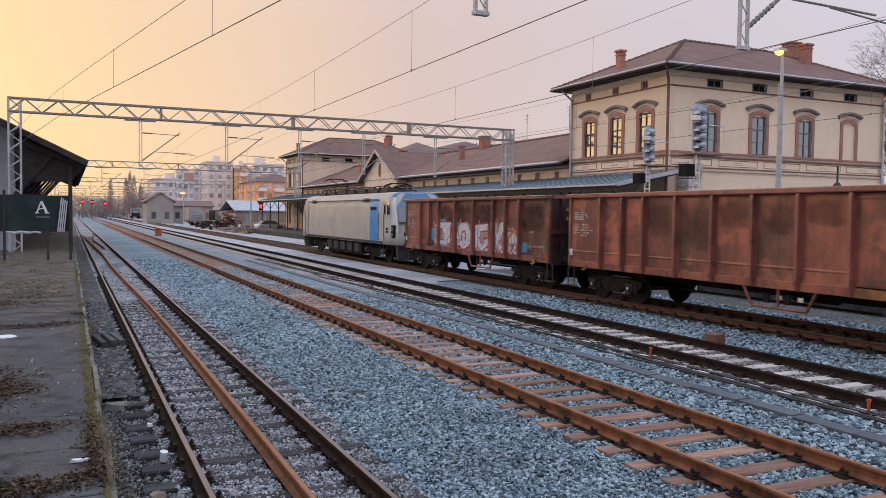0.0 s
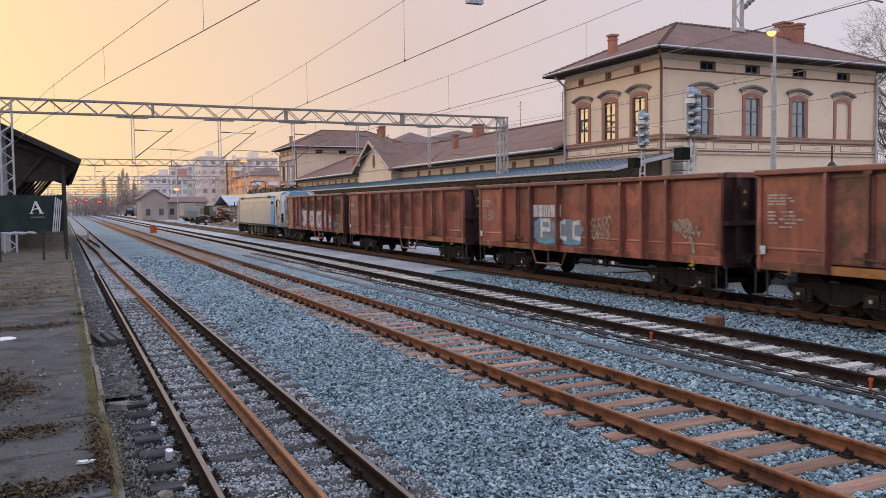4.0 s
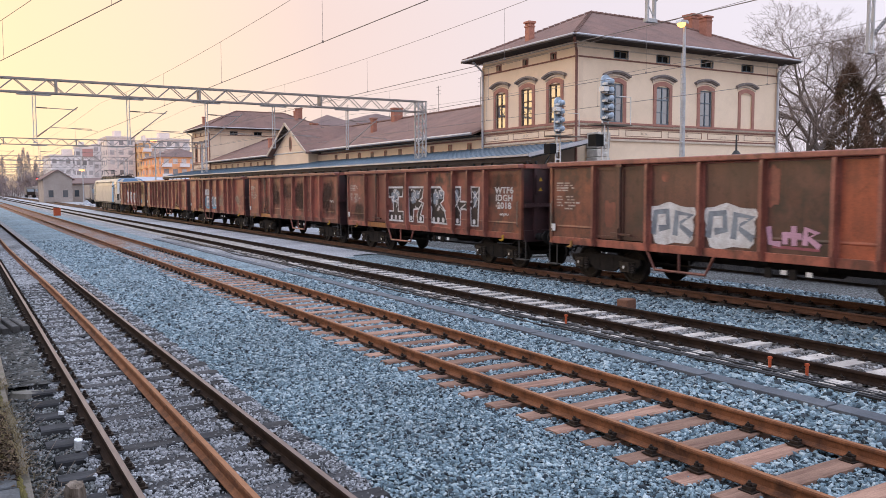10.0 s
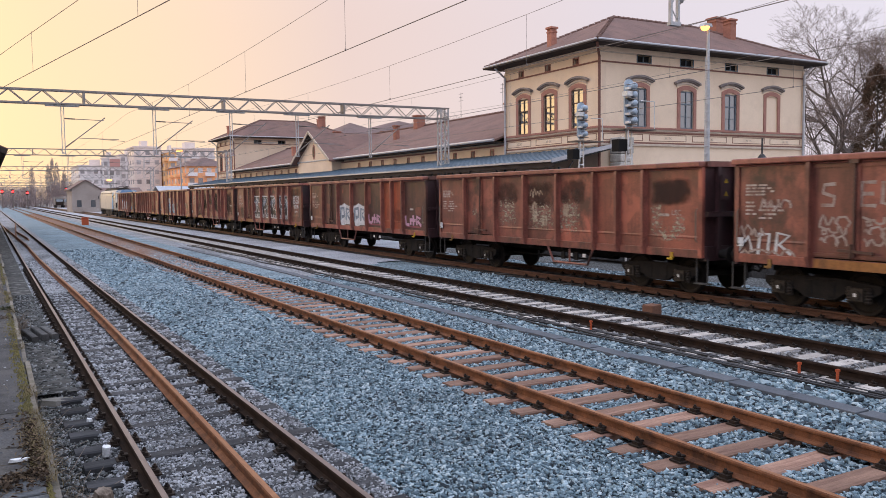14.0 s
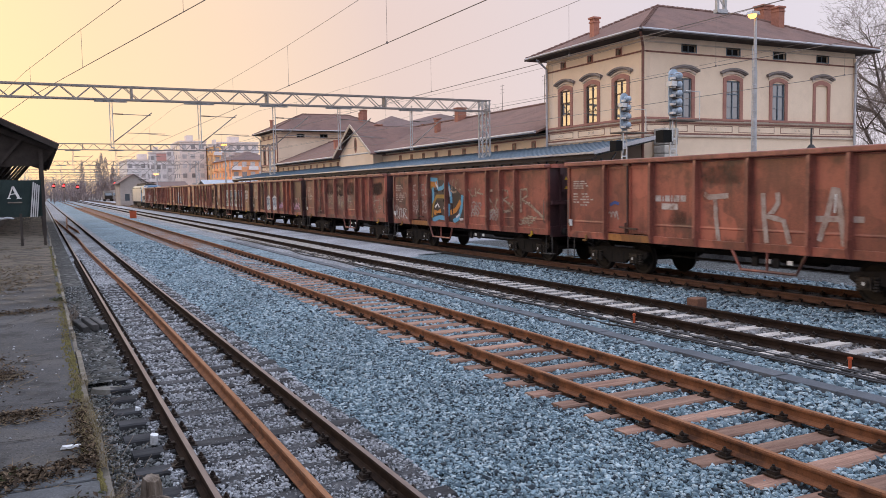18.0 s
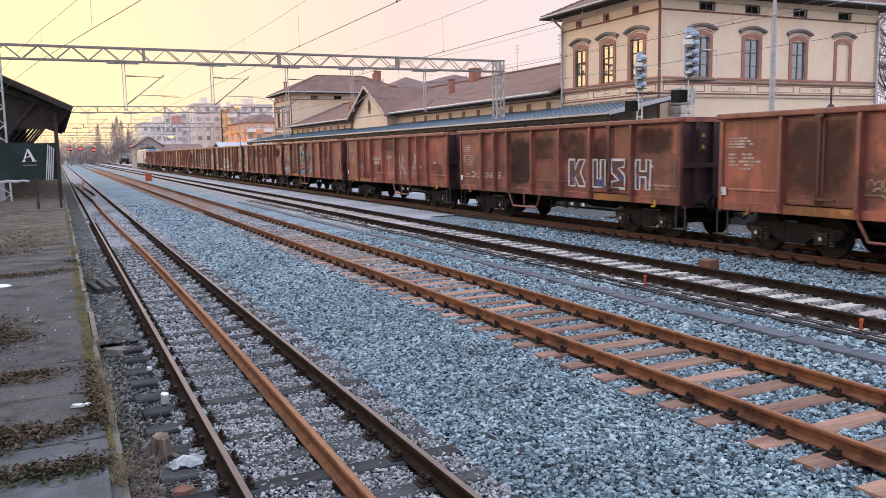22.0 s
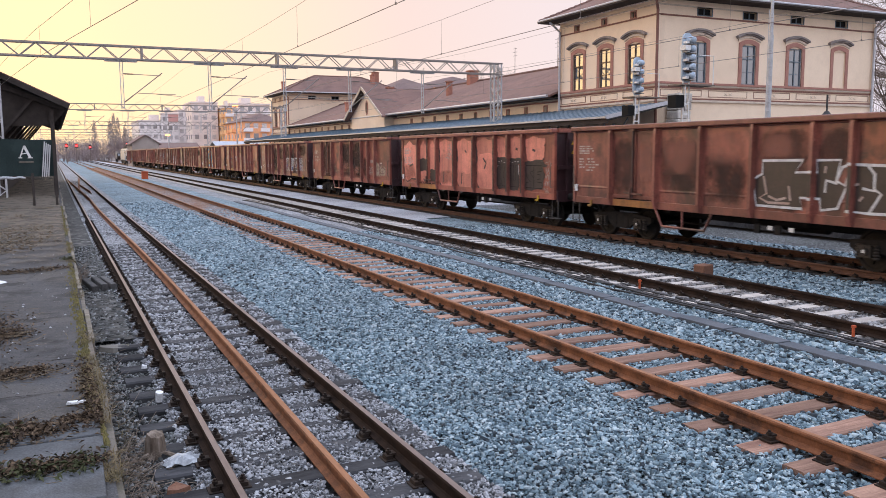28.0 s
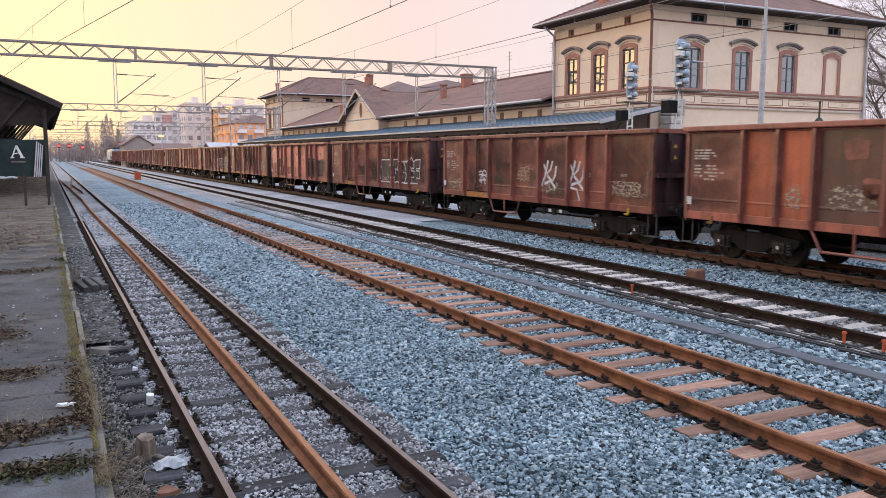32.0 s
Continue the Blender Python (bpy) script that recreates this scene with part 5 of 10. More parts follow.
def locomotive(y_centre):
    w = thing("electric_locomotive", "silver-grey electric locomotive with a blue stripe and blue nose", "locomotive", "", pose(T4, y_centre, 0))
    X = 1.49
    b = MB()                                                   # the body, a smooth shell
    ring = loco_ring(1.0)
    full = ring + [(-x, z) for x, z in reversed(ring[:-1])]
    b.prism(full, "y", -7.3, 7.3)
    part("body", b, M_LOCO, w)
    for s in (-1, 1):
        c = MB()                                               # the cab: the outline shrinks and leans back towards the nose
        rings = []
        for t in (0.0, 0.2, 0.4, 0.6, 0.75, 0.88, 0.96, 1.0):
            bend = max(0.0, t - 0.35) / 0.65
            row = []
            for x, z in full:
                h = (z - 1.0) / 2.72
                reach = 7.28 + 1.72 * t - max(0.0, h - 0.36) * 1.55 * t ** 1.6
                row.append((x * (1 - 0.16 * bend ** 2.4), s * reach, z - 0.08 * bend ** 2 * h))
            rings.append(row)
        n = len(full)
        for row in rings:
            c.v.extend(row)
        for k in range(len(rings) - 1):
            c.f.extend((k * n + i, k * n + (i + 1) % n, (k + 1) * n + (i + 1) % n, (k + 1) * n + i) for i in range(n))
        c.f += [tuple(range(n)), tuple(range((len(rings) - 1) * n, len(rings) * n))]
        cab = part("cab", c, M_LOCO, w, "rounded driver's cab", smooth=True)

        def skin(t, q, out=0.012):
            """A place on the cab's shell: t along, q along the outline."""
            k = min(int(q), n - 2)
            f = q - k
            i = t * (len(rings) - 1)
            a = min(int(i), len(rings) - 2)
            g = i - a
            p0 = Vector(rings[a][k]).lerp(Vector(rings[a][k + 1]), f)
            p1 = Vector(rings[a + 1][k]).lerp(Vector(rings[a + 1][k + 1]), f)
            p = p0.lerp(p1, g)
            d = Vector((p.x, 0, (p.z - 2.2) * (1.2 if p.z > 3.2 else 0.0))).normalized()
            return p + d * out

        def sheet(name, t0, t1, q0, q1, material, label="", nt=8, nq=8, out=0.012, lean=0.0):
            m = MB()
            for i in range(nt + 1):
                for j in range(nq + 1):
                    u, q = i / nt, j / nq
                    t = t0 + (t1 - t0) * u + lean * (0.5 - q)
                    m.v.append(tuple(skin(min(max(t, 0.0), 1.0), q0 + (q1 - q0) * q, out)))
            m.f = [(i * (nq + 1) + j, i * (nq + 1) + j + 1, (i + 1) * (nq + 1) + j + 1, (i + 1) * (nq + 1) + j) for i in range(nt) for j in range(nq)]
            return part(name, m, material, cab, label)

        last = n - 1
        for e in (0, 1):                                       # both sides
            def q(v):
                return v if e == 0 else last - v
            sheet("cab_edge", 0.60, 1.0, q(1.2), q(4.6), M_LOCO_WHITE, "white corner post of the cab", lean=-0.3)
            sheet("cab_window", 0.28, 0.46, q(2.35), q(3.75), M_GLASS, out=0.02)
            m = MB()
            sx = (X + 0.012) * (1 if e == 0 else -1)
            m.cbox(sx, s * 7.12, 2.15, 0.02, 0.64, 1.95)
            part("cab_door", m, M_LOCO, cab)
            for yy in (6.76, 7.48):
                m = MB()
                m.path([(sx * 1.02, s * yy, 1.2), (sx * 1.035, s * yy, 1.3), (sx * 1.035, s * yy, 2.5), (sx * 1.02, s * yy, 2.6)], 0.016)
                part("handrail", m, M_STEPS, cab)
            m = MB()
            m.path([(sx * 1.0, s * 7.95, 3.0), (sx * 1.12, s * 8.05, 2.95)], 0.02)
            m.cbox(sx * 1.13, s * 8.06, 2.75, 0.06, 0.10, 0.42)
            part("mirror", m, M_BLACK, cab)
            hx = 0.9 if e == 0 else -0.9
            part("headlight", MB().tube((hx, s * 8.93, 1.55), (hx, s * 9.01, 1.55), 0.13, n=16), M_GLASS, cab)
            part("tail_light", MB().tube((hx, s * 8.95, 1.25), (hx, s * 9.01, 1.25), 0.09, n=16), M_SPRAY_RED, cab)
            m = MB()
            m.tube((hx, s * 8.9, 1.06), (hx, s * 9.42, 1.06), 0.12, n=12)
            m.tube((hx, s * 9.42, 1.06), (hx, s * 9.47, 1.06), 0.22, n=18)
            part("buffer", m, M_UNDER, cab)
            m = MB()
            for z in (0.38, 0.68):
                m.cbox(sx * 0.95, s * 7.12, z, 0.16, 0.46, 0.03)
            for yy in (6.9, 7.34):
                m.cbox(sx * 0.99, s * yy, 0.68, 0.025, 0.03, 0.66)
            part("cab_steps", m, M_STEPS, cab)
        sheet("nose_cover", 0.52, 1.0, 4.4, last - 4.4, M_LOCO_SKY, "blue roof of the cab", nq=14, out=0.016)
        for nm, za, zb, mm in (("nose_front", 2.98, 3.7, M_LOCO_SKY), ("windscreen", 2.2, 2.96, M_GLASS)):
            m = MB()
            for z in (za, zb):
                h = (z - 1.0) / 2.72
                half = X * 0.84 - max(0.0, z - 2.3) * 0.12 - max(0.0, z - 3.3) * 1.2
                yy = s * (9.0 - max(0.0, h - 0.36) * 1.55 + 0.02)
                m.v += [(-half, yy, z - 0.08 * h), (half, yy, z - 0.08 * h), (half, yy - s * 0.015, z - 0.08 * h), (-half, yy - s * 0.015, z - 0.08 * h)]
            m.f = [(0, 1, 5, 4), (2, 3, 7, 6), (1, 2, 6, 5), (3, 0, 4, 7), (0, 3, 2, 1), (4, 5, 6, 7)]
            part(nm, m, mm, cab)
        m = MB()
        m.prism([(-1.2, 0.25), (1.2, 0.25), (1.3, 0.95), (-1.3, 0.95)], "y", min(s * 8.55, s * 8.8), max(s * 8.55, s * 8.8))
        part("snow_plough", m, M_STEPS, cab)
    for e in (-1, 1):                                          # the stripe ends below the roof's shoulder
        m = MB()
        m.prism([(e * (x + 0.008), z) for x, z in ring[:5]] + [(e * (x - 0.02), z) for x, z in reversed(ring[:5])], "y", -6.55, -5.3)
        part("blue_stripe", m, M_LOCO_BLUE, w, "blue stripe on the side")
        m = MB()
        m.box(min(e * (X - 0.03), e * (X + 0.014)), max(e * (X - 0.03), e * (X + 0.014)), -6.5, 7.2, 3.27, 3.31)
        part("roof_joint", m, M_ROOF_GREY, w, "dark joint under the roof")
        for yy in (-8.52,):                                    # lamp frame wrapped round the rear corner
            m = MB()
            m.box(min(e * 1.30, e * 1.47), max(e * 1.30, e * 1.47), yy - 0.22, yy + 0.22, 1.35, 2.0)
            part("lamp_frame", m, M_BLACK, w, "black lamp frame", bevel=0.05)
            for z in (1.52, 1.8):
                part("corner_lamp", MB().tube((e * 1.46, yy, z), (e * 1.485, yy, z), 0.1, n=14), M_LOCO_SKY, w)
    for e in (-1, 1):
        m = MB()
        m.box(min(e * X, e * (X + 0.02)), max(e * X, e * (X + 0.02)), -7.3, 7.3, 1.02, 1.14)
        part("sole_bar", m, M_LOCO_FOOT, w)
        for y in (-4.6, 5.6):
            m = MB()
            for k in range(6):
                m.box(min(e * (X - 0.06), e * (X - 0.02)), max(e * (X - 0.06), e * (X - 0.02)), y - 0.5, y + 0.5, 3.18 + 0.04 * k, 3.20 + 0.04 * k)
            part("air_grille", m, M_ROOF_GREY, w)["kind"] = "stuff"
    for y, l, h in ((-5.9, 1.0, 0.14), (-4.2, 1.6, 0.22), (-2.2, 1.5, 0.3), (-0.4, 1.2, 0.2), (1.4, 1.7, 0.3), (3.4, 1.4, 0.22), (5.5, 1.2, 0.16)):
        part("roof_box", MB().box(-0.95, 0.75, y - l / 2, y + l / 2, 3.66, 3.74 + 0.8 * h), M_ROOF_GREY, w, bevel=0.03)
    for k, y in enumerate((-6.2, -5.5, -4.9, -4.0, -3.1, -2.1, -1.2, -0.4, 0.4, 1.5, 2.5, 3.4, 4.4, 5.2, 6.0)):
        for e in (-0.75, 0.45):
            part("roof_insulator", MB().lathe((e, y, 3.66), (e, y, 4.0), [(i / 8, 0.10 if i % 2 else 0.065) for i in range(9)], 8), M_CERAMIC, w)
    for e in (-0.75, 0.45):
        part("roof_cable", MB().path([(e, -6.2 + 1.22 * i, 4.02 + 0.04 * (i % 2)) for i in range(11)], 0.03), M_UNDER, w)
    for y, up in ((-5.4, False), (5.2, True)):
        m = MB()
        s = 1 if y > 0 else -1
        z1 = 4.75 if up else 4.14
        ky, kz = y + s * -1.15, (4.4 if up else 4.08)
        for e in (-0.5, 0.5):
            m.path([(e, y, 3.9), (e * 0.6, ky, kz), (e * 0.9, y + s * 0.25, z1)], 0.035)
        m.path([(-0.55, y, 3.9), (0.55, y, 3.9)], 0.06)
        m.path([(-0.8, y + s * 0.25, z1 - 0.08), (-0.45, y + s * 0.25, z1 + 0.05), (0.45, y + s * 0.25, z1 + 0.05), (0.8, y + s * 0.25, z1 - 0.08)], 0.035)
        part("pantograph", m, M_UNDER, w)
    m = MB()
    m.box(-1.2, 1.2, -3.2, 3.2, 0.30, 1.0)
    part("underfloor_box", m, M_UNDER, w, bevel=0.02)
    for y in (-2.6, -1.3, 0.0, 1.3, 2.6):
        part("equipment_case", MB().cbox(-1.25, y, 0.66, 0.14, 0.9, 0.5), M_LOCO_FOOT, w, bevel=0.02)
    for s in (-1, 1):
        bogie(w, s * 5.1, 2.6, 0.6)
    m = MB()
    bars(m, -5.45, 2.75, [[0.85]], 0.16, x=-X - 0.024)
    bars(m, -7.75, 1.75, [[0.3], [0.3]], 0.10, x=-X - 0.024)
    part("side_marking", m, M_BLACK, w, "dark lettering")["kind"] = "stuff"
    return w


LOCO = locomotive(36.68 + 0.62 + 9.45)

# ---- painted letters on the wagons ----
def cover_mat(name, c, kind, seed=0.0, deep=0.85):
    """Paint or dirt that ends in a ragged or faded edge: soot in soft clouds, or old paint flaked off in level shreds."""
    m = mat(name, c, tuple(x * 0.7 for x in c[:3]) + (1,), 0.75, 0, 3.0, 50.0, 0.05)
    n, l = m.node_tree.nodes, m.node_tree.links
    bs = n["Principled BSDF"]
    co = n.new("ShaderNodeTexCoord")
    sp = n.new("ShaderNodeSeparateXYZ")
    l.new(co.outputs["Generated"], sp.inputs["Vector"])

    def node(op, a, b):
        q = n.new("ShaderNodeMath")
        q.operation = op
        for k, v in enumerate((a, b)):
            if isinstance(v, (int, float)):
                q.inputs[k].default_value = v
            else:
                l.new(v, q.inputs[k])
        return q.outputs["Value"]
    far = None
    for axis in ("Y", "Z"):
        d = node("ABSOLUTE", node("SUBTRACT", sp.outputs[axis], 0.5), 0.0)
        d = node("POWER", node("MULTIPLY", d, 2.0), 4.0)
        far = d if far is None else node("ADD", far, d)
    mp = n.new("ShaderNodeMapping")
    mp.inputs["Location"].default_value = (seed, seed * 1.7, seed * 0.6)
    mp.inputs["Scale"].default_value = (1, 1, 1) if kind == "soot" else (4.5, 4.5, 8.0)
    l.new(co.outputs["Object"], mp.inputs["Vector"])
    nz = n.new("ShaderNodeTexNoise")
    nz.inputs["Scale"].default_value, nz.inputs["Detail"].default_value, nz.inputs["Roughness"].default_value = (1.7, 7, 0.62) if kind == "soot" else (1.6, 8, 0.7)
    l.new(mp.outputs["Vector"], nz.inputs["Vector"])
    r = n.new("ShaderNodeMapRange")
    if kind == "soot":
        v = node("SUBTRACT", node("MULTIPLY", nz.outputs["Fac"], 2.2), node("MULTIPLY", far, 0.72))
        r.inputs["From Min"].default_value, r.inputs["From Max"].default_value = 0.42, 1.05
    else:
        v = node("SUBTRACT", nz.outputs["Fac"], node("MULTIPLY", far, 0.12))
        r.inputs["From Min"].default_value, r.inputs["From Max"].default_value = 0.46, 0.57
    r.inputs["To Max"].default_value = deep
    l.new(v, r.inputs["Value"])
    l.new(r.outputs["Result"], bs.inputs["Alpha"])
    return m


M_SOOT = cover_mat("soot_cloud", (0.062, 0.034, 0.028, 1), "soot", 0.0, 0.58)
M_SOOT_THIN = cover_mat("thin_soot_cloud", (0.062, 0.034, 0.028, 1), "soot", 4.0, 0.34)
M_PALE_CLOUD = cover_mat("worn_primer_cloud", (0.40, 0.17, 0.12, 1), "soot", 9.0, 0.55)
M_FLAKED = cover_mat("flaked_cream_paint", (0.50, 0.42, 0.32, 1), "worn", 2.0, 0.85)
M_FLAKED_GREEN = cover_mat("faded_green_paint", (0.09, 0.13, 0.07, 1), "worn", 7.0, 0.8)
M_FLAKED_OCHRE = cover_mat("faded_orange_paint", (0.42, 0.21, 0.10, 1), "worn", 5.0, 0.8)
M_SPRAY_DUSK = wagon_paint("sooty_spray", (0.045, 0.028, 0.025, 1), (0.03, 0.021, 0.02, 1), (0.012, 0.011, 0.011, 1), patch=0.0)
M_SPRAY_GOLD = plain("ochre_gold_spray", (0.36, 0.22, 0.06, 1), 0.6)
M_SPRAY_SKY = plain("light_blue_spray", (0.13, 0.36, 0.52, 1), 0.55)
M_SPRAY_INDIGO = plain("indigo_spray", (0.07, 0.10, 0.27, 1), 0.6)
M_SPRAY_ROSE = plain("dull_rose_spray", (0.30, 0.10, 0.12, 1), 0.6)
M_SPRAY_FADED = mat("faded_white_spray", (0.44, 0.36, 0.32, 1), (0.33, 0.25, 0.21, 1), 0.7, 0, 5.0, 40.0, 0.03, c=(0.2, 0.08, 0.055, 1), stain=0.7, stain_scale=4.0)

# block letters in a square of one by one, from the lower left corner
GLYPHS = {
    "T": [(0, 1), (1, 1), (0.97, 0.72), (0.68, 0.72), (0.66, 0.28), (1, 0.28), (1, 0), (0, 0), (0, 0.28), (0.33, 0.28), (0.33, 0.72), (0.03, 0.70)],
    "R": [(0, 1), (1, 1), (0.92, 0.70), (0.72, 0.60), (1, 0.55), (0.80, 0.2), (1, 0.18), (1, 0), (0.62, 0), (0.58, 0.2), (0.7, 0.38), (0.36, 0.36), (0.3, 0), (0.05, 0)],
    "B": [(0, 1), (0.6, 1), (0.82, 0.86), (0.80, 0.64), (0.62, 0.55), (0.85, 0.38), (1, 0), (0.06, 0.02), (0.1, 0.4), (0, 0.52), (0.08, 0.62)],
    "H": [(0, 1), (0.3, 1), (0.28, 0.62), (0.72, 0.62), (0.7, 1), (1, 1), (0.95, 0), (0.7, 0), (0.68, 0.42), (0.3, 0.42), (0.28, 0), (0.02, 0)],
    "K": [(0, 1), (0.36, 1), (0.38, 0.62), (0.62, 1), (1, 1), (0.72, 0.52), (1, 0.1), (1, 0), (0.62, 0), (0.4, 0.35), (0.38, 0), (0, 0)],
    "U": [(0, 1), (0.36, 1), (0.36, 0.3), (0.62, 0.3), (0.62, 1), (1, 1), (1, 0), (0, 0)],
    "S": [(0, 1), (1, 1), (0.95, 0.75), (0.5, 0.72), (1, 0.45), (1, 0), (0, 0), (0, 0.22), (0.55, 0.28), (0.02, 0.55)],
    "E": [(0, 1), (1, 1), (0.95, 0.75), (0.42, 0.72), (0.42, 0.62), (0.8, 0.6), (0.8, 0.42), (0.42, 0.4), (0.42, 0.28), (1, 0.26), (1, 0), (0, 0)],
    "J": [(0, 0.78), (0.15, 1), (1, 1), (0.95, 0.12), (0.6, 0), (0.05, 0.05), (0.1, 0.38), (0.55, 0.3), (0.5, 0.72)],
    "O": [(0.1, 0.1), (0, 0.5), (0.25, 0.95), (0.7, 1), (1, 0.6), (0.95, 0.1), (0.5, 0)],
    "G": [(0, 0.95), (0.9, 1), (0.95, 0.75), (0.4, 0.7), (0.42, 0.32), (0.6, 0.3), (0.6, 0.45), (1, 0.5), (0.95, 0.05), (0.05, 0)],
    "D": [(0, 1), (0.55, 1), (1, 0.72), (0.94, 0.2), (0.6, 0), (0, 0.05)],
}


def filled(w, pts, material, x=-1.4340, name="letter_fill"):
    return part(name, MB().add([(x, y, z) for y, z in pts], [tuple(range(len(pts)))]), material, w)


def stroke(w, pts, width, material, x=-1.4345, name="spray_stroke"):
    return part(name, ribbon(MB(), pts, width, x), material, w)


def strokes(w, material, lines, width, x=-1.4345):
    for l in lines:
        stroke(w, l, width, material, x)


def glyph(w, ch, y0, y1, z0, z1, fill, line, width, x=-1.4345, lean=0.0):
    """A block letter from y0 (its left side) to y1: the filling, and the outline over it."""
    pts = [(y0 + (y1 - y0) * u - lean * v, z0 + (z1 - z0) * v) for u, v in GLYPHS[ch]]
    if fill:
        filled(w, pts, fill, x)
    if line:
        stroke(w, pts + pts[:2], width, line, x - 0.0012, "letter_outline")
    return pts


def crackle(w, y0, y1, z0, z1, n, width, material, seed, x=-1.4362):
    """Short broken lines inside a letter."""
    rg = random.Random(seed)
    b = MB()
    for k in range(n):
        p = (rg.uniform(y0, y1), rg.uniform(z0, z1))
        pts = [p]
        for i in range(2):
            p = (p[0] + rg.uniform(-0.22, 0.22), min(z1, max(z0, p[1] + rg.uniform(-0.2, 0.2))))
            pts.append(p)
        ribbon(b, pts, width * rg.uniform(0.7, 1.2), x - 0.0002 * k)
    part("crackle_lines", b, material, w)


def patches(w, items, material, name="paint_patch", x=-1.4312):
    for k, (y, z, ry, rz) in enumerate(items):
        part(name, blob(MB(), y, z, ry, rz, x - 0.0004 * k, 26, k + 1, 0.35), material, w)


def cover(w, items, material, name, x=-1.4318):
    """Rectangles y0, y1, z0, z1 of a paint or dirt whose edge is ragged by its material."""
    for k, (y0, y1, z0, z1) in enumerate(items):
        q = x - 0.0001 * k
        part(name, MB().add([(q, y0, z0), (q, y1, z0), (q, y1, z1), (q, y0, z1)], [(0, 1, 2, 3)]), material, w)


def on_rib(w, y, z0, z1, material):
    """Paint that goes on over a rib's face."""
    part("rib_paint", MB().add([(-1.5665, y - 0.042, z0), (-1.5665, y + 0.042, z0), (-1.5665, y + 0.042, z1), (-1.5665, y - 0.042, z1)], [(0, 1, 2, 3)]), material, w)


def scribble(w, material, y, z, l, h, width, seed, n=5):
    """A quick tag in one line with uneven loops."""
    rg = random.Random(seed)
    pts, ph = [], rg.uniform(0, 6.28)
    m = n * 5
    amp, lean = 1.0, 0.0
    for i in range(m + 1):
        if i % 5 == 0:
            amp, lean = rg.uniform(0.35, 1.1), rg.uniform(-0.5, 0.9)
        ph += 2 * math.pi / 5 * rg.uniform(0.8, 1.2)
        pts.append((y - l * i / m - lean * 0.6 * l / n * math.sin(ph), z + h * (0.5 + 0.5 * amp * math.cos(ph))))
    stroke(w, pts, width * 0.8, material)


def graffiti():
    W = WAGONS
    # first: white letters edged in red over five bays, blue wedges above, an orange end
    cover(W[0], [(2.45, 0.9, 2.1, 3.0), (0.75, -0.75, 2.1, 3.0), (-0.9, -2.4, 2.1, 3.0), (-4.5, -6.2, 1.9, 3.0)], M_SOOT, "soot")
    patches(W[0], [(2.0, 1.25, 0.5, 0.26), (0.0, 1.2, 0.75, 0.24), (-1.7, 1.25, 0.75, 0.26), (-3.0, 1.3, 0.4, 0.3)], M_SPRAY_ROSE)
    patches(W[0], [(2.1, 2.22, 0.28, 0.16), (0.55, 2.05, 0.2, 0.2), (-1.75, 2.0, 0.2, 0.22), (-0.5, 1.95, 0.12, 0.2), (3.3, 1.72, 0.22, 0.28), (-4.75, 1.42, 0.18, 0.16), (2.2, 1.15, 0.3, 0.12)], M_SPRAY_BLUE, x=-1.4322)
    for ch, y0, y1, z0, z1 in (("J", 3.05, 1.3, 1.22, 2.25), ("O", 0.85, -0.6, 1.25, 2.28), ("G", -0.85, -2.1, 1.2, 2.25), ("K", -2.3, -3.35, 1.12, 2.32), ("D", -3.5, -4.3, 1.12, 2.0)):
        h = 0.16
        filled(W[0], [(y0 + 0.1, 1.08), (y0 + 0.02, 1.6), (y0 + 0.14, 2.3), (y0 - 0.25, 2.05), (y0 - 0.4, z1 + h), (y0 - 0.62, 1.95), ((y0 + y1) / 2 - 0.3, z1 + 0.05), (y1 + 0.1, 2.12), (y1 - 0.04, 1.7), (y1 + 0.05, 1.1)], M_SPRAY_FADED, -1.4332)
        glyph(W[0], ch, y0, y1, z0 - 0.1, z1, M_SPRAY_W, M_SPRAY_RED, 0.06)
        strokes(W[0], M_SPRAY_RED, [[(y0 - 0.05, 1.12), (y0 - 0.3, 1.3), ((y0 + y1) / 2, 1.1), (y1 + 0.2, 1.34), (y1 + 0.02, 1.1)], [(y1 + 0.12, 1.3), (y1 + 0.06, 1.75), (y1 + 0.14, 2.15)]], 0.075, -1.4368)
        strokes(W[0], M_SPRAY_GREY, [[(y0 - 0.2, 2.0), (y0 - 0.34, 1.6), (y0 - 0.26, 1.35)], [((y0 + y1) / 2 - 0.1, 1.85), ((y0 + y1) / 2 - 0.2, 1.45)]], 0.07, -1.4366)
        crackle(W[0], y0 - 0.15, y1 + 0.15, z0, z0 + 0.5, 5, 0.05, M_SPRAY_ROSE, 70 + int(y0 * 3))
    stroke(W[0], [(0.35, 1.5), (0.25, 1.85), (0.0, 1.9), (-0.1, 1.6)], 0.1, M_SPRAY_RED, -1.4372)
    stroke(W[0], [(-3.5, 1.15), (-3.6, 1.75), (-4.0, 2.0), (-4.35, 1.9), (-4.42, 1.1)], 0.13, M_SPRAY_ORANGE, -1.4365)
    stroke(W[0], [(-2.4, 2.3), (-2.4, 1.2)], 0.12, M_SPRAY_GREY, -1.4372)
    stroke(W[0], [(0.85, 1.04), (-0.4, 1.1), (-1.5, 1.0), (-2.5, 1.1), (-4.2, 1.05)], 0.09, M_SPRAY_RED, -1.4365)
    text_part("letters", "OK", 0.32, M_SPRAY_FADED, W[0], -5.0, 1.36, squeeze=1.1)
    text_part("letters", "TE", 0.32, M_SPRAY_FADED, W[0], -5.9, 1.32, squeeze=1.1)
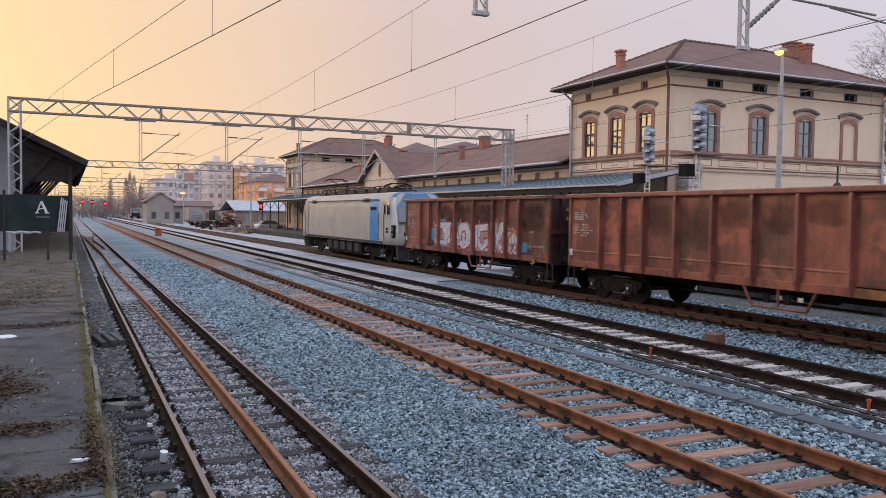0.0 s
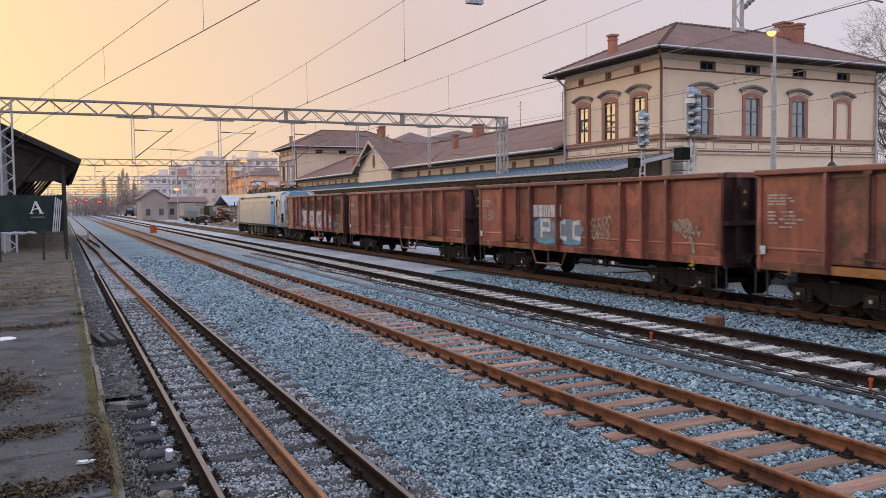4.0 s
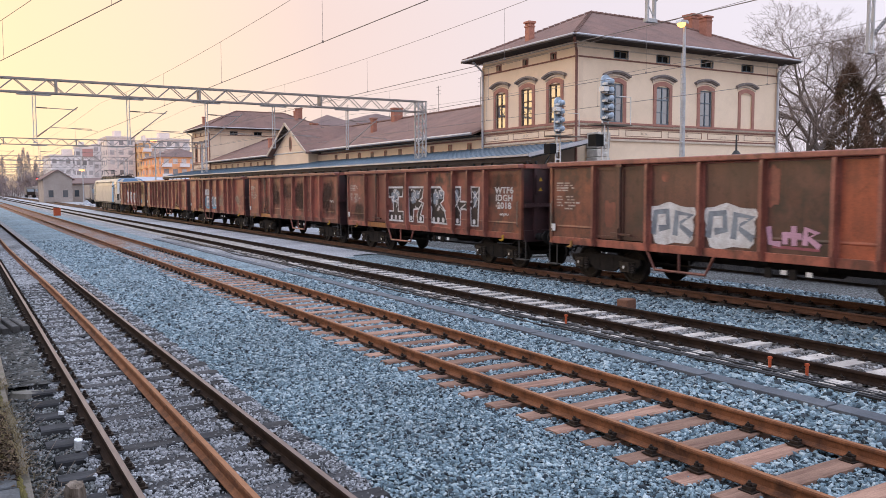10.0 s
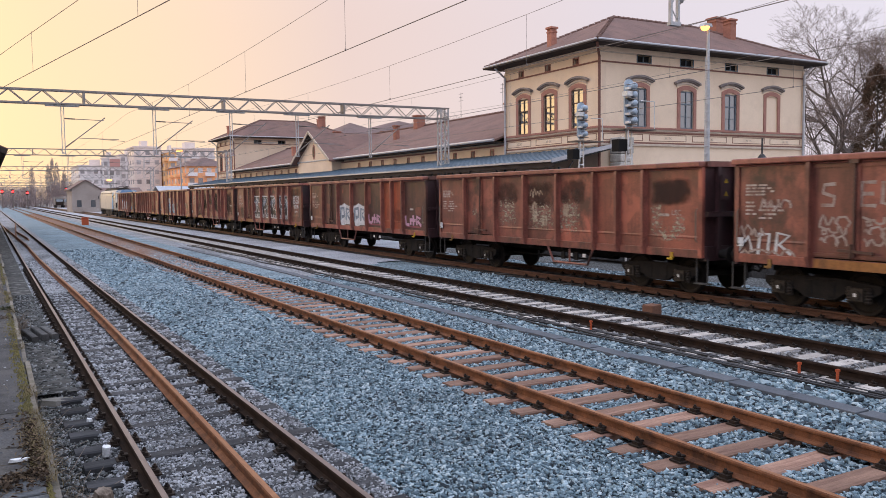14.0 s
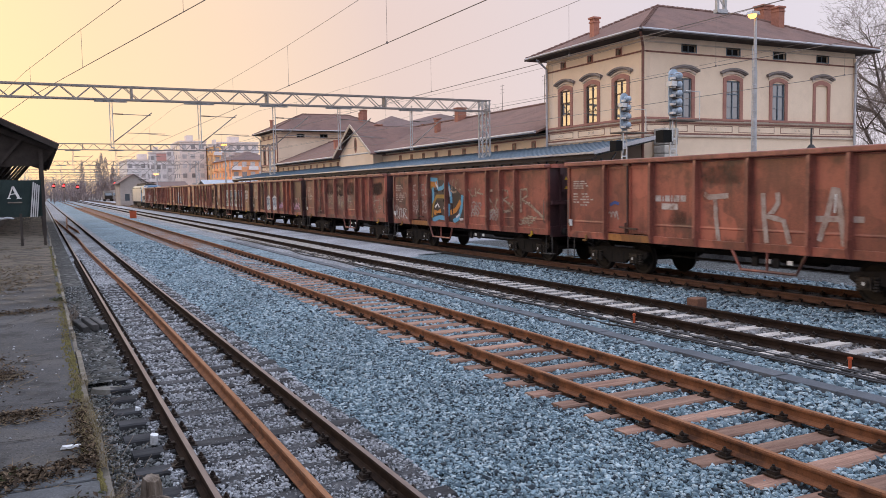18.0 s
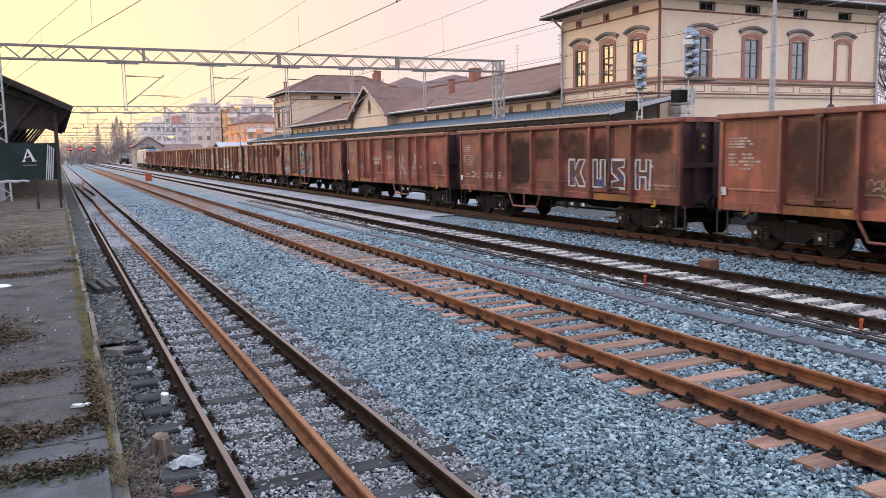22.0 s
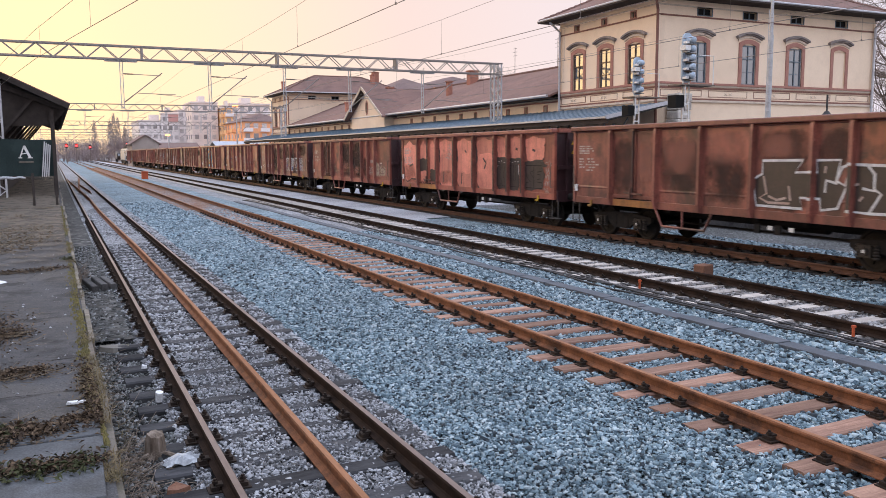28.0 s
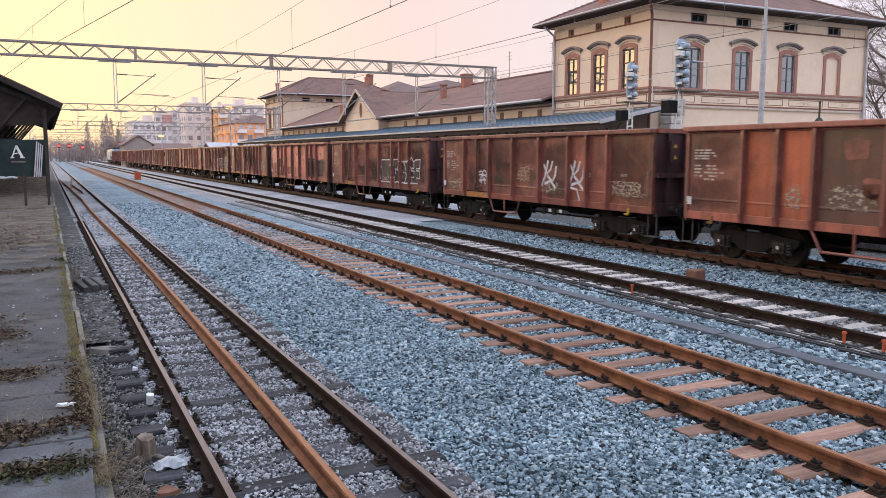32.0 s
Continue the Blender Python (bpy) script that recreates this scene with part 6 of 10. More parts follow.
    # second: soot along the upper edge
    cover(W[1], [(3.3, 2.2, 2.0, 2.95), (2.0, 0.8, 1.7, 3.0), (0.6, -0.5, 2.3, 3.0), (-0.7, -1.8, 2.2, 3.0), (-2.0, -3.15, 2.4, 3.0), (-5.5, -7.0, 2.2, 3.0)], M_SOOT_THIN, "soot")
    cover(W[1], [(1.6, 0.9, 1.5, 2.3), (3.2, 2.3, 1.5, 1.9)], M_PALE_CLOUD, "worn_patch")
    # third: pale lettering as plain shapes, grey-white capitals, cream tags
    u = MB()
    bars(u, 2.42, 2.10, [[0.30, 0.26, 0.10, 0.10, 0.10, 0.30, 0.28]], 0.40, x=-1.4335)
    part("faded_lettering", u, M_SPRAY_W, W[2])["kind"] = "stuff"
    patches(W[2], [(1.65, 1.66, 0.72, 0.36), (0.1, 1.66, 0.60, 0.36)], M_SPRAY_GREY, x=-1.4318)
    strokes(W[2], M_SPRAY_SKY, [[(2.35, 1.35), (2.3, 1.85), (1.9, 2.05)], [(1.1, 1.3), (1.6, 1.24), (2.1, 1.28)], [(0.6, 1.3), (0.2, 1.25), (-0.4, 1.32)]], 0.12, -1.4330)
    strokes(W[2], M_SPRAY_W, [[(1.9, 1.4), (1.9, 2.0), (1.4, 1.98), (1.4, 1.68), (1.9, 1.68)], [(0.45, 1.95), (0.75, 1.9), (0.75, 1.45), (0.4, 1.4)], [(-0.35, 1.95), (0.0, 1.9), (0.0, 1.45), (-0.4, 1.42)]], 0.16, -1.4335)
    for k in range(4):
        scribble(W[2], M_SPRAY_CREAM, -0.95 + 0.02 * k, 1.42 + 0.16 * k, 1.0, 0.25, 0.08, 40 + k)
        scribble(W[2], M_SPRAY_CREAM, -4.5 - 0.12 * k, 1.85 - 0.08 * k, 0.8, 0.26, 0.08, 50 + k)
    stroke(W[2], [(-5.25, 1.7), (-5.4, 1.4), (-5.42, 1.02)], 0.12, M_SPRAY_CREAM)
    # fourth: dark soot in the bays
    cover(W[3], [(2.45, 1.35, 1.5, 2.95), (2.2, 1.2, 1.7, 2.4), (0.8, -0.75, 1.95, 2.85), (-0.88, -2.35, 1.35, 2.95), (-1.0, -2.2, 1.5, 2.8), (-4.5, -6.1, 1.2, 2.95), (-4.6, -5.7, 1.4, 2.8)], M_SOOT, "soot")
    cover(W[3], [(0.6, -0.7, 1.4, 2.2), (-2.6, -3.3, 1.4, 2.4)], M_PALE_CLOUD, "worn_patch")
    scribble(W[3], M_SPRAY_W, -5.5, 1.88, 0.42, 0.14, 0.04, 61)
    # fifth: tall letters, dark with a white edge and white dots along the foot, a dated tag
    for ch, y0, y1, dots in (("T", 2.45, 1.25, 3), ("R", 0.80, -0.34, 2), ("B", -0.83, -2.0, 3), ("H", -2.42, -4.05, 2)):
        glyph(W[4], ch, y0, y1, 1.29, 2.58, M_SPRAY_DUSK, M_SPRAY_W, 0.075)
        n = (y0 - y1)
        patches(W[4], [(y0 - 0.35 * n, 2.2, 0.16 * n, 0.2), (y0 - 0.62 * n, 2.32, 0.14 * n, 0.14)] if ch != "H" else [(y0 - 0.15 * n, 2.3, 0.1, 0.2), (y1 + 0.15 * n, 2.2, 0.1, 0.25)], M_SPRAY_GREY, x=-1.4352)
        if ch == "H":
            strokes(W[4], M_SPRAY_W, [[(-2.5, 2.5), (-2.8, 2.15), (-2.55, 1.9)], [(-2.9, 2.3), (-2.62, 2.05), (-2.85, 1.75)], [(-3.62, 2.45), (-3.95, 2.2), (-3.7, 1.9)], [(-4.0, 2.45), (-3.7, 2.2)], [(-2.9, 1.85), (-3.3, 2.05), (-3.6, 1.85)]], 0.05, -1.4372)
        else:
            crackle(W[4], y0 - 0.2 * n, y1 + 0.25 * n, 1.75, 2.5, 11, 0.05, M_SPRAY_W, 64 + ord(ch))
        for k in range(dots):
            yy = (y0 - n * (0.22 + 0.28 * k)) if ch in "TB" else ((y0 - 0.17 * n, y1 + 0.19 * n)[k])
            part("paint_dot", blob(MB(), yy, 1.42, 0.085, 0.085, -1.4392, 12, 1, 0.05), M_SPRAY_W, W[4])
    on_rib(W[4], -3.45, 1.83, 2.09, M_SPRAY_DUSK)
    on_rib(W[4], -3.45, 2.06, 2.12, M_SPRAY_W)
    on_rib(W[4], -3.45, 1.80, 1.86, M_SPRAY_W)
    for k, line in enumerate(("WTF6", "IDGH", "2018")):
        text_part("letters", line, 0.28, M_SPRAY_W, W[4], -5.45, 2.38 - 0.24 * k, squeeze=1.3, offset=0.008)
    scribble(W[4], M_SPRAY_W, -5.2, 1.66, 0.5, 0.1, 0.04, 62)
    cover(W[4], [(-4.6, -6.2, 2.5, 3.0), (2.4, 0.9, 2.5, 3.0), (6.2, 4.6, 1.2, 1.9)], M_SOOT_THIN, "soot")
    # sixth: white bubbles with grey-blue loops, pink tags low down
    for y0, y1 in ((2.45, 1.0), (0.75, -0.7)):
        patches(W[5], [((y0 + y1) / 2, 1.7, (y0 - y1) / 2 * 0.98, 0.46)], M_SPRAY_W)
        c = (y0 + y1) / 2
        strokes(W[5], M_SPRAY_GREY, [[(y0 - 0.12, 1.4), (y0 - 0.2, 1.95), (c + 0.15, 1.98), (c + 0.12, 1.6), (y0 - 0.3, 1.55)], [(c - 0.1, 1.4), (c - 0.15, 1.95), (y1 + 0.12, 1.9), (c - 0.2, 1.68), (y1 + 0.1, 1.42)]], 0.17, -1.4335)
        strokes(W[5], M_SPRAY_W, [[(y0 - 0.25, 1.5), (y0 - 0.3, 1.85), (c + 0.25, 1.85)], [(c - 0.2, 1.5), (c - 0.25, 1.85), (y1 + 0.25, 1.82)]], 0.03, -1.4352)
    for y, l in ((-0.98, 1.2), (-4.6, 1.35)):
        strokes(W[5], M_SPRAY_PINK, [[(y, 1.72), (y - 0.05, 1.38), (y - 0.25 * l, 1.36)], [(y - 0.32 * l, 1.62), (y - 0.34 * l, 1.36)], [(y - 0.5 * l, 1.75), (y - 0.52 * l, 1.34)], [(y - 0.38 * l, 1.56), (y - 0.66 * l, 1.54)],
                                     [(y - 0.72 * l, 1.36), (y - 0.74 * l, 1.7), (y - 0.95 * l, 1.62), (y - 0.78 * l, 1.52), (y - 1.0 * l, 1.34)]], 0.13, -1.4335)
        stroke(W[5], [(y - 0.1, 1.3), (y - l, 1.28)], 0.06, M_SPRAY_ROSE, -1.4336)
    patches(W[5], [(-1.08, 2.6, 0.16, 0.4), (1.95, 2.82, 0.14, 0.12), (-5.75, 1.9, 0.26, 0.18), (3.9, 1.85, 0.2, 0.35)], P_BROWN, x=-1.4316)
    cover(W[5], [(-3.6, -4.4, 1.4, 2.0)], M_SOOT_THIN, "soot")
    # seventh: flaked cream paint under dark squares
    cover(W[6], [(2.45, 1.2, 2.2, 2.95), (0.78, -0.7, 2.1, 2.95), (-0.85, -2.1, 2.2, 2.95), (-4.6, -6.1, 2.2, 2.9), (-4.7, -6.0, 2.25, 2.85)], M_SOOT, "soot")
    cover(W[6], [(2.4, 1.3, 1.45, 2.45), (0.72, -0.66, 1.4, 2.3), (-0.84, -1.85, 1.35, 2.42), (-4.65, -5.1, 1.5, 2.3), (-4.7, -5.85, 1.32, 1.7), (-5.4, -5.85, 1.5, 2.0), (4.1, 3.75, 1.8, 2.1)], M_FLAKED, "flaked_paint", -1.4330)
    patches(W[6], [(0.35, 2.0, 0.12, 0.3), (-0.15, 1.75, 0.16, 0.16), (-1.2, 2.05, 0.12, 0.2)], M_SPRAY_CREAM, x=-1.4326)
    scribble(W[6], M_SPRAY_CREAM, 0.6, 2.42, 0.6, 0.3, 0.06, 82, 4)
    text_part("letters", "UIC", 0.2, M_WHITE, W[6], -5.55, 1.98)
    # eighth: a blue, orange and gold piece with black shadows, thin cream capitals, white tags
    filled(W[7], [(2.4, 1.2), (2.45, 2.2), (2.1, 2.92), (1.2, 2.85), (0.3, 2.6), (-0.5, 2.2), (-0.55, 1.35), (0.2, 1.15), (1.2, 1.25)], M_SPRAY_DUSK, -1.4322, "paint_patch")
    strokes(W[7], M_SPRAY_SKY, [[(2.4, 2.9), (1.8, 2.88), (1.7, 2.5), (1.3, 2.55), (0.9, 2.8)], [(2.25, 2.7), (2.15, 2.3), (2.2, 1.9)], [(2.25, 1.2), (1.6, 1.35), (1.0, 1.3), (0.75, 1.5), (0.7, 1.9)],
                                [(0.8, 2.75), (0.55, 2.3), (0.5, 1.95)], [(0.35, 1.2), (-0.1, 1.35), (-0.35, 1.75), (-0.45, 2.25)]], 0.19, -1.4330)
    strokes(W[7], M_SPRAY_GOLD, [[(2.3, 1.3), (2.15, 1.9), (1.85, 2.2), (1.2, 2.2), (0.95, 2.15)], [(2.4, 2.55), (2.0, 2.78)]], 0.16, -1.4342)
    strokes(W[7], M_SPRAY_ORANGE, [[(0.6, 1.55), (0.15, 1.65), (-0.3, 2.0)], [(2.1, 1.55), (1.75, 1.5), (1.45, 1.6)], [(2.4, 2.75), (2.0, 2.66), (1.75, 2.75)]], 0.2, -1.4348)
    strokes(W[7], M_SPRAY_W, [[(2.0, 1.75), (1.75, 1.9), (1.6, 1.75)], [(0.85, 2.72), (0.9, 2.55)], [(0.7, 2.6), (0.6, 2.2)], [(-0.2, 1.3), (-0.5, 1.32)], [(1.95, 2.75), (1.7, 2.55)], [(0.1, 1.38), (-0.2, 1.5)], [(1.2, 1.75), (1.05, 1.65)]], 0.09, -1.4356)
    strokes(W[7], M_SPRAY_BLACK, [[(1.3, 2.4), (1.05, 2.55), (0.95, 2.2), (1.25, 2.0)], [(1.9, 1.45), (1.4, 1.48)], [(0.45, 1.9), (0.4, 1.5)], [(2.1, 2.45), (1.7, 2.4)]], 0.1, -1.4362)
    strokes(W[7], M_SPRAY_FADED, [[(3.9, 2.68), (4.15, 2.66), (4.18, 2.5), (3.92, 2.42), (3.95, 2.25), (4.22, 2.25)], [(3.05, 2.7), (3.35, 2.7), (3.36, 2.25), (3.05, 2.25)], [(3.36, 2.48), (3.1, 2.48)], [(2.75, 2.68), (2.92, 2.7), (2.93, 2.3), (2.78, 2.28)]], 0.075)
    for y in (4.25, 3.3):
        for k in range(3):
            scribble(W[7], M_SPRAY_FADED, y, 1.42 + 0.2 * k, 0.62, 0.24, 0.06, 90 + k + int(y), 3)
    for k, (y, z, l, h) in enumerate(((6.3, 1.5, 0.7, 0.3), (5.7, 2.15, 0.75, 0.26), (6.25, 1.1, 1.5, 0.2))):
        scribble(W[7], M_SPRAY_FADED, y, z, l, h, 0.06, 97 + k, 4)
    strokes(W[7], M_SPRAY_W, [[(5.75, 1.15), (5.7, 1.6)], [(5.75, 1.6), (5.45, 1.62), (5.5, 1.2)], [(5.3, 1.2), (5.25, 1.65), (4.95, 1.6), (5.2, 1.4), (4.9, 1.2)], [(6.3, 1.2), (6.0, 1.55), (5.9, 1.2)]], 0.08)
    strokes(W[7], M_SPRAY_CREAM, [[(0.6, 2.85), (0.42, 2.68), (0.3, 2.88)], [(0.42, 2.68), (0.45, 2.48)], [(0.15, 2.85), (0.12, 2.5)], [(-0.1, 2.88), (0.1, 2.66), (-0.3, 2.44)], [(0.6, 2.45), (0.3, 2.36), (0.05, 2.4)],
                                  [(-0.88, 2.5), (-1.1, 2.36), (-1.25, 2.54)], [(-1.1, 2.36), (-1.2, 2.2), (-1.45, 2.24)], [(-1.5, 2.52), (-1.55, 2.2)], [(-1.85, 2.5), (-1.58, 2.36), (-2.1, 2.28)]], 0.075)
    for k in range(4):
        scribble(W[7], M_SPRAY_FADED, -1.1 - 0.05 * k, 1.42 + 0.13 * k, 0.7, 0.22, 0.06, 104 + k, 3)
        scribble(W[7], M_SPRAY_FADED, -2.52 - 0.05 * k, 1.32 + 0.09 * k, 0.62, 0.18, 0.07, 110 + k, 3)
        scribble(W[7], M_SPRAY_CREAM, -4.6 - 0.1 * k, 1.22 + 0.08 * k, 0.8, 0.12, 0.06, 115 + k, 3)
    strokes(W[7], M_SPRAY_CREAM, [[(-2.8, 2.44), (-2.5, 2.4), (-2.45, 2.2), (-2.75, 1.95), (-2.85, 1.72), (-2.55, 1.68)], [(-3.35, 2.05), (-3.1, 2.1), (-2.98, 1.85), (-3.2, 1.68)],
                                  [(-3.5, 1.66), (-3.48, 2.46), (-3.85, 2.4), (-3.9, 2.2), (-3.55, 2.1), (-3.98, 1.95), (-4.05, 1.72), (-3.5, 1.66)], [(-4.3, 2.1), (-4.12, 1.85), (-4.35, 1.68)],
                                  [(-4.72, 1.66), (-4.7, 2.44), (-5.1, 2.46), (-5.15, 2.25), (-4.75, 2.12), (-5.4, 1.9), (-6.1, 1.52)]], 0.10)
    # ninth: three big plain capitals brushed in white
    strokes(W[8], M_SPRAY_FADED, [[(0.6, 2.3), (0.45, 2.22), (0.1, 2.24), (-0.18, 2.26)], [(0.25, 2.24), (0.2, 1.7), (0.12, 1.14)],
                                  [(-1.22, 2.32), (-1.25, 1.8), (-1.34, 1.18)], [(-1.62, 2.33), (-1.64, 2.1), (-1.5, 1.9), (-1.3, 1.8), (-1.62, 1.74), (-1.8, 1.7), (-1.97, 1.2)],
                                  [(-2.72, 1.3), (-2.92, 1.9), (-3.05, 2.42), (-3.14, 2.4), (-3.22, 1.9), (-3.32, 1.22)], [(-2.62, 1.77), (-3.25, 1.78)], [(-3.52, 1.78), (-3.76, 1.78)]], 0.13)
    stroke(W[8], [(-3.1, 2.3), (-3.08, 1.9)], 0.05, M_SPRAY_W, -1.4362)
    u = MB()
    bars(u, 2.38, 2.1, [[0.22, 0.06, 0.18, 0.06, 0.2, 0.2], [-0.2, 0.6]], 0.16, 0.05)
    part("small_lettering", u, M_WHITE, W[8])["kind"] = "stuff"
    scribble(W[8], M_SPRAY_FADED, 4.35, 1.55, 0.45, 0.3, 0.06, 101, 3)
    stroke(W[8], [(4.3, 1.98), (4.1, 2.06), (3.9, 2.02)], 0.09, M_SPRAY_INDIGO)
    cover(W[8], [(1.9, 1.2, 1.5, 1.9), (-4.7, -6.0, 1.3, 2.0), (0.7, -0.7, 2.5, 3.0)], M_SOOT_THIN, "soot")
    # tenth: four block letters with a broad white edge, blue and rose dabs low in them
    cover(W[9], [(2.4, 0.95, 1.2, 3.0), (2.3, 1.0, 1.3, 2.9), (0.75, -0.5, 2.0, 2.95), (-0.9, -2.3, 2.0, 3.0), (-4.5, -6.2, 2.3, 3.05), (-2.6, -3.3, 1.3, 3.0)], M_SOOT, "soot")
    cover(W[9], [(-4.55, -5.4, 2.55, 3.0), (0.7, -0.7, 1.3, 2.2)], M_PALE_CLOUD, "worn_patch", -1.4322)
    rg = random.Random(66)
    for ch, y0, y1 in (("K", -1.28, -2.14), ("U", -2.6, -3.2), ("S", -3.5, -4.12), ("H", -4.56, -5.2)):
        glyph(W[9], ch, y0, y1, 1.34, 2.16, P_DARK, M_SPRAY_W, 0.075, -1.4640 if ch in "US" else -1.4345)
        for k in range(5):
            part("paint_dab", blob(MB(), y0 + (y1 - y0) * rg.random(), rg.uniform(1.4, 1.75), 0.07, 0.06, (-1.4645 if ch in "US" else -1.4350) - 0.0001 * k, 10, k, 0.3), (M_SPRAY_INDIGO, M_SPRAY_ROSE)[k % 2 if ch != "U" else 0], W[9])
    text_part("letters", "ROK", 0.2, M_SPRAY_FADED, W[9], -5.68, 1.36, squeeze=1.5)
    strokes(W[9], M_SPRAY_W, [[(5.36, 1.68), (4.98, 1.6), (5.34, 1.46)], [(5.75, 1.58), (5.62, 1.58)]], 0.05)
    text_part("letters", "CHE", 0.3, M_SPRAY_W, W[9], 4.05, 1.46, squeeze=1.2)
    text_part("letters", "F", 0.36, M_SPRAY_W, W[9], 3.2, 1.44, squeeze=1.2)
    # eleventh: sooty squares, a streak on the doors, cream shapes at the end
    cover(W[10], [(0.85, -0.85, 1.6, 3.1), (0.85, -0.8, 1.9, 3.05), (-0.8, -2.5, 1.15, 3.1), (-0.85, -2.45, 1.6, 3.05), (-1.0, -2.3, 1.3, 2.5), (4.4, 2.6, 1.3, 3.1), (-2.6, -3.3, 1.3, 2.3), (0.7, -0.7, 1.2, 1.7)], M_SOOT, "soot")
    cover(W[10], [(0.65, -0.3, 1.55, 1.95), (-1.3, -2.0, 1.42, 1.78)], M_PALE_CLOUD, "worn_patch", -1.4322)
    filled(W[10], [(-4.52, 1.35), (-4.52, 2.05), (-4.75, 2.0), (-4.95, 1.85), (-4.9, 1.5), (-5.0, 1.34)], M_SPRAY_CREAM, -1.4335)
    filled(W[10], [(-5.0, 1.36), (-5.0, 1.72), (-5.2, 1.9), (-5.6, 1.86), (-5.82, 1.7), (-5.7, 1.38)], M_SPRAY_CREAM, -1.4335)
    strokes(W[10], P_RUSTY, [[(-4.62, 1.5), (-4.7, 1.85), (-4.85, 1.8)], [(-5.1, 1.72), (-5.4, 1.78), (-5.7, 1.68)], [(-5.05, 1.5), (-5.6, 1.48)], [(-5.2, 1.6), (-5.55, 1.62)]], 0.035, -1.4350)
    patches(W[10], [(-3.92, 2.07, 0.26, 0.07), (-4.2, 1.45, 0.1, 0.12)], M_SPRAY_FADED)
    for k in range(3):
        scribble(W[10], M_SPRAY_FADED, -3.5, 1.35 + 0.13 * k, 0.68, 0.2, 0.055, 110 + k, 3)
        scribble(W[10], M_SPRAY_CREAM, 2.4 - 0.2 * k, 1.62 - 0.12 * k, 0.5, 0.18, 0.04, 113 + k, 3)
    # twelfth: swollen pink letters with black edges over the whole side, white capitals below
    for k, (y0, y1, z0, z1) in enumerate(((6.15, 4.65, 1.35, 2.95), (4.3, 3.58, 1.3, 2.95), (3.32, 2.65, 1.3, 2.95), (2.4, 0.95, 1.1, 3.05), (0.74, -0.74, 1.1, 3.05), (-0.95, -2.4, 1.12, 3.05), (-2.58, -3.38, 2.3, 3.02), (-3.52, -4.38, 2.3, 3.02), (-4.55, -5.8, 2.24, 3.0))):
        c, r, m = (y0 + y1) / 2, (y0 - y1) / 2, (z0 + z1) / 2
        patches(W[11], [(c, m - 0.04, r * 1.0, (z1 - z0) / 2 * 0.97)], M_SPRAY_DUSK)
        if 3 <= k <= 5:
            patches(W[11], [(c, z1 - 0.48, r * 0.9, 0.46), (c, z0 + 0.55, r * 0.97, 0.55), (c, m, r * 0.75, 0.4)], P_PINK, x=-1.4318)
        else:
            patches(W[11], [(c, m + 0.03, r * 1.0, (z1 - z0) / 2 * 0.98)], P_PINK, x=-1.4318)
    cover(W[11], [(6.1, 4.7, 1.2, 2.0), (2.3, 1.0, 1.2, 1.8)], M_PALE_CLOUD, "worn_patch", -1.4332)
    for y, z0, z1 in ((0.84, 1.15, 3.0), (-0.84, 1.15, 3.0), (2.5, 1.2, 2.2), (-2.5, 1.1, 3.0), (-3.45, 1.1, 2.3), (-4.46, 1.1, 2.3)):
        on_rib(W[11], y, z0, z1, M_SPRAY_DUSK)
    patches(W[11], [(3.95, 2.0, 0.5, 0.26), (3.0, 1.55, 0.3, 0.25), (-2.9, 2.2, 0.42, 0.14), (-3.9, 2.18, 0.42, 0.12), (-5.2, 2.12, 0.7, 0.1), (-5.1, 1.68, 0.75, 0.42), (-3.75, 1.65, 0.42, 0.45), (-2.9, 1.65, 0.38, 0.45)], M_SPRAY_DUSK, x=-1.4326)
    for ch, y0, y1 in (("K", -2.62, -3.2), ("U", -3.56, -4.15), ("S", -4.62, -5.1), ("E", -5.12, -5.62)):
        glyph(W[11], ch, y0, y1, 1.3, 2.06, M_SPRAY_W, M_SPRAY_BLACK, 0.03)
    for k in range(5):
        scribble(W[11], M_SPRAY_FADED, 1.65 - 0.06 * k, 2.2 + 0.14 * k, 0.42, 0.16, 0.05, 120 + k, 2)
        scribble(W[11], M_SPRAY_FADED, -5.75 - 0.03 * k, 1.15 + 0.22 * k, 0.3, 0.2, 0.04, 126 + k, 2)
    b = MB()
    for k in range(16):
        bars(b, -2.7 - 0.19 * k, 2.16 + 0.03 * math.sin(k * 2.2), [[0.07]], 0.03, x=-1.4340)
    part("white_dashes", b, M_SPRAY_W, W[11])["kind"] = "stuff"
    strokes(W[11], M_SPRAY_DUSK, [[(1.95, 1.3), (1.9, 1.75)], [(0.3, 1.25), (0.25, 1.7)], [(0.0, 2.6), (-0.15, 2.5)], [(-1.5, 2.3), (-1.75, 2.1), (-1.6, 1.9)], [(5.5, 1.9), (5.1, 2.0)], [(-5.0, 2.6), (-5.2, 2.55)], [(-3.9, 2.65), (-4.05, 2.6)]], 0.08, -1.4335)
    # thirteenth: dark joined letters with a thin white edge
    cover(W[12], [(4.4, 3.5, 1.3, 2.9), (2.4, 0.9, 1.4, 2.9), (0.78, -0.78, 1.4, 2.5), (0.7, -0.7, 1.2, 2.2), (-0.9, -2.45, 2.2, 3.0), (-2.6, -3.4, 2.2, 3.0), (-1.0, -2.4, 1.1, 2.4), (-4.6, -6.2, 1.2, 2.9)], M_SOOT, "soot")
    cover(W[12], [(0.6, -0.6, 2.2, 3.0), (-1.0, -2.0, 2.35, 2.9), (3.3, 2.6, 1.6, 2.8), (2.3, 1.0, 1.9, 2.9)], M_PALE_CLOUD, "worn_patch", -1.4322)
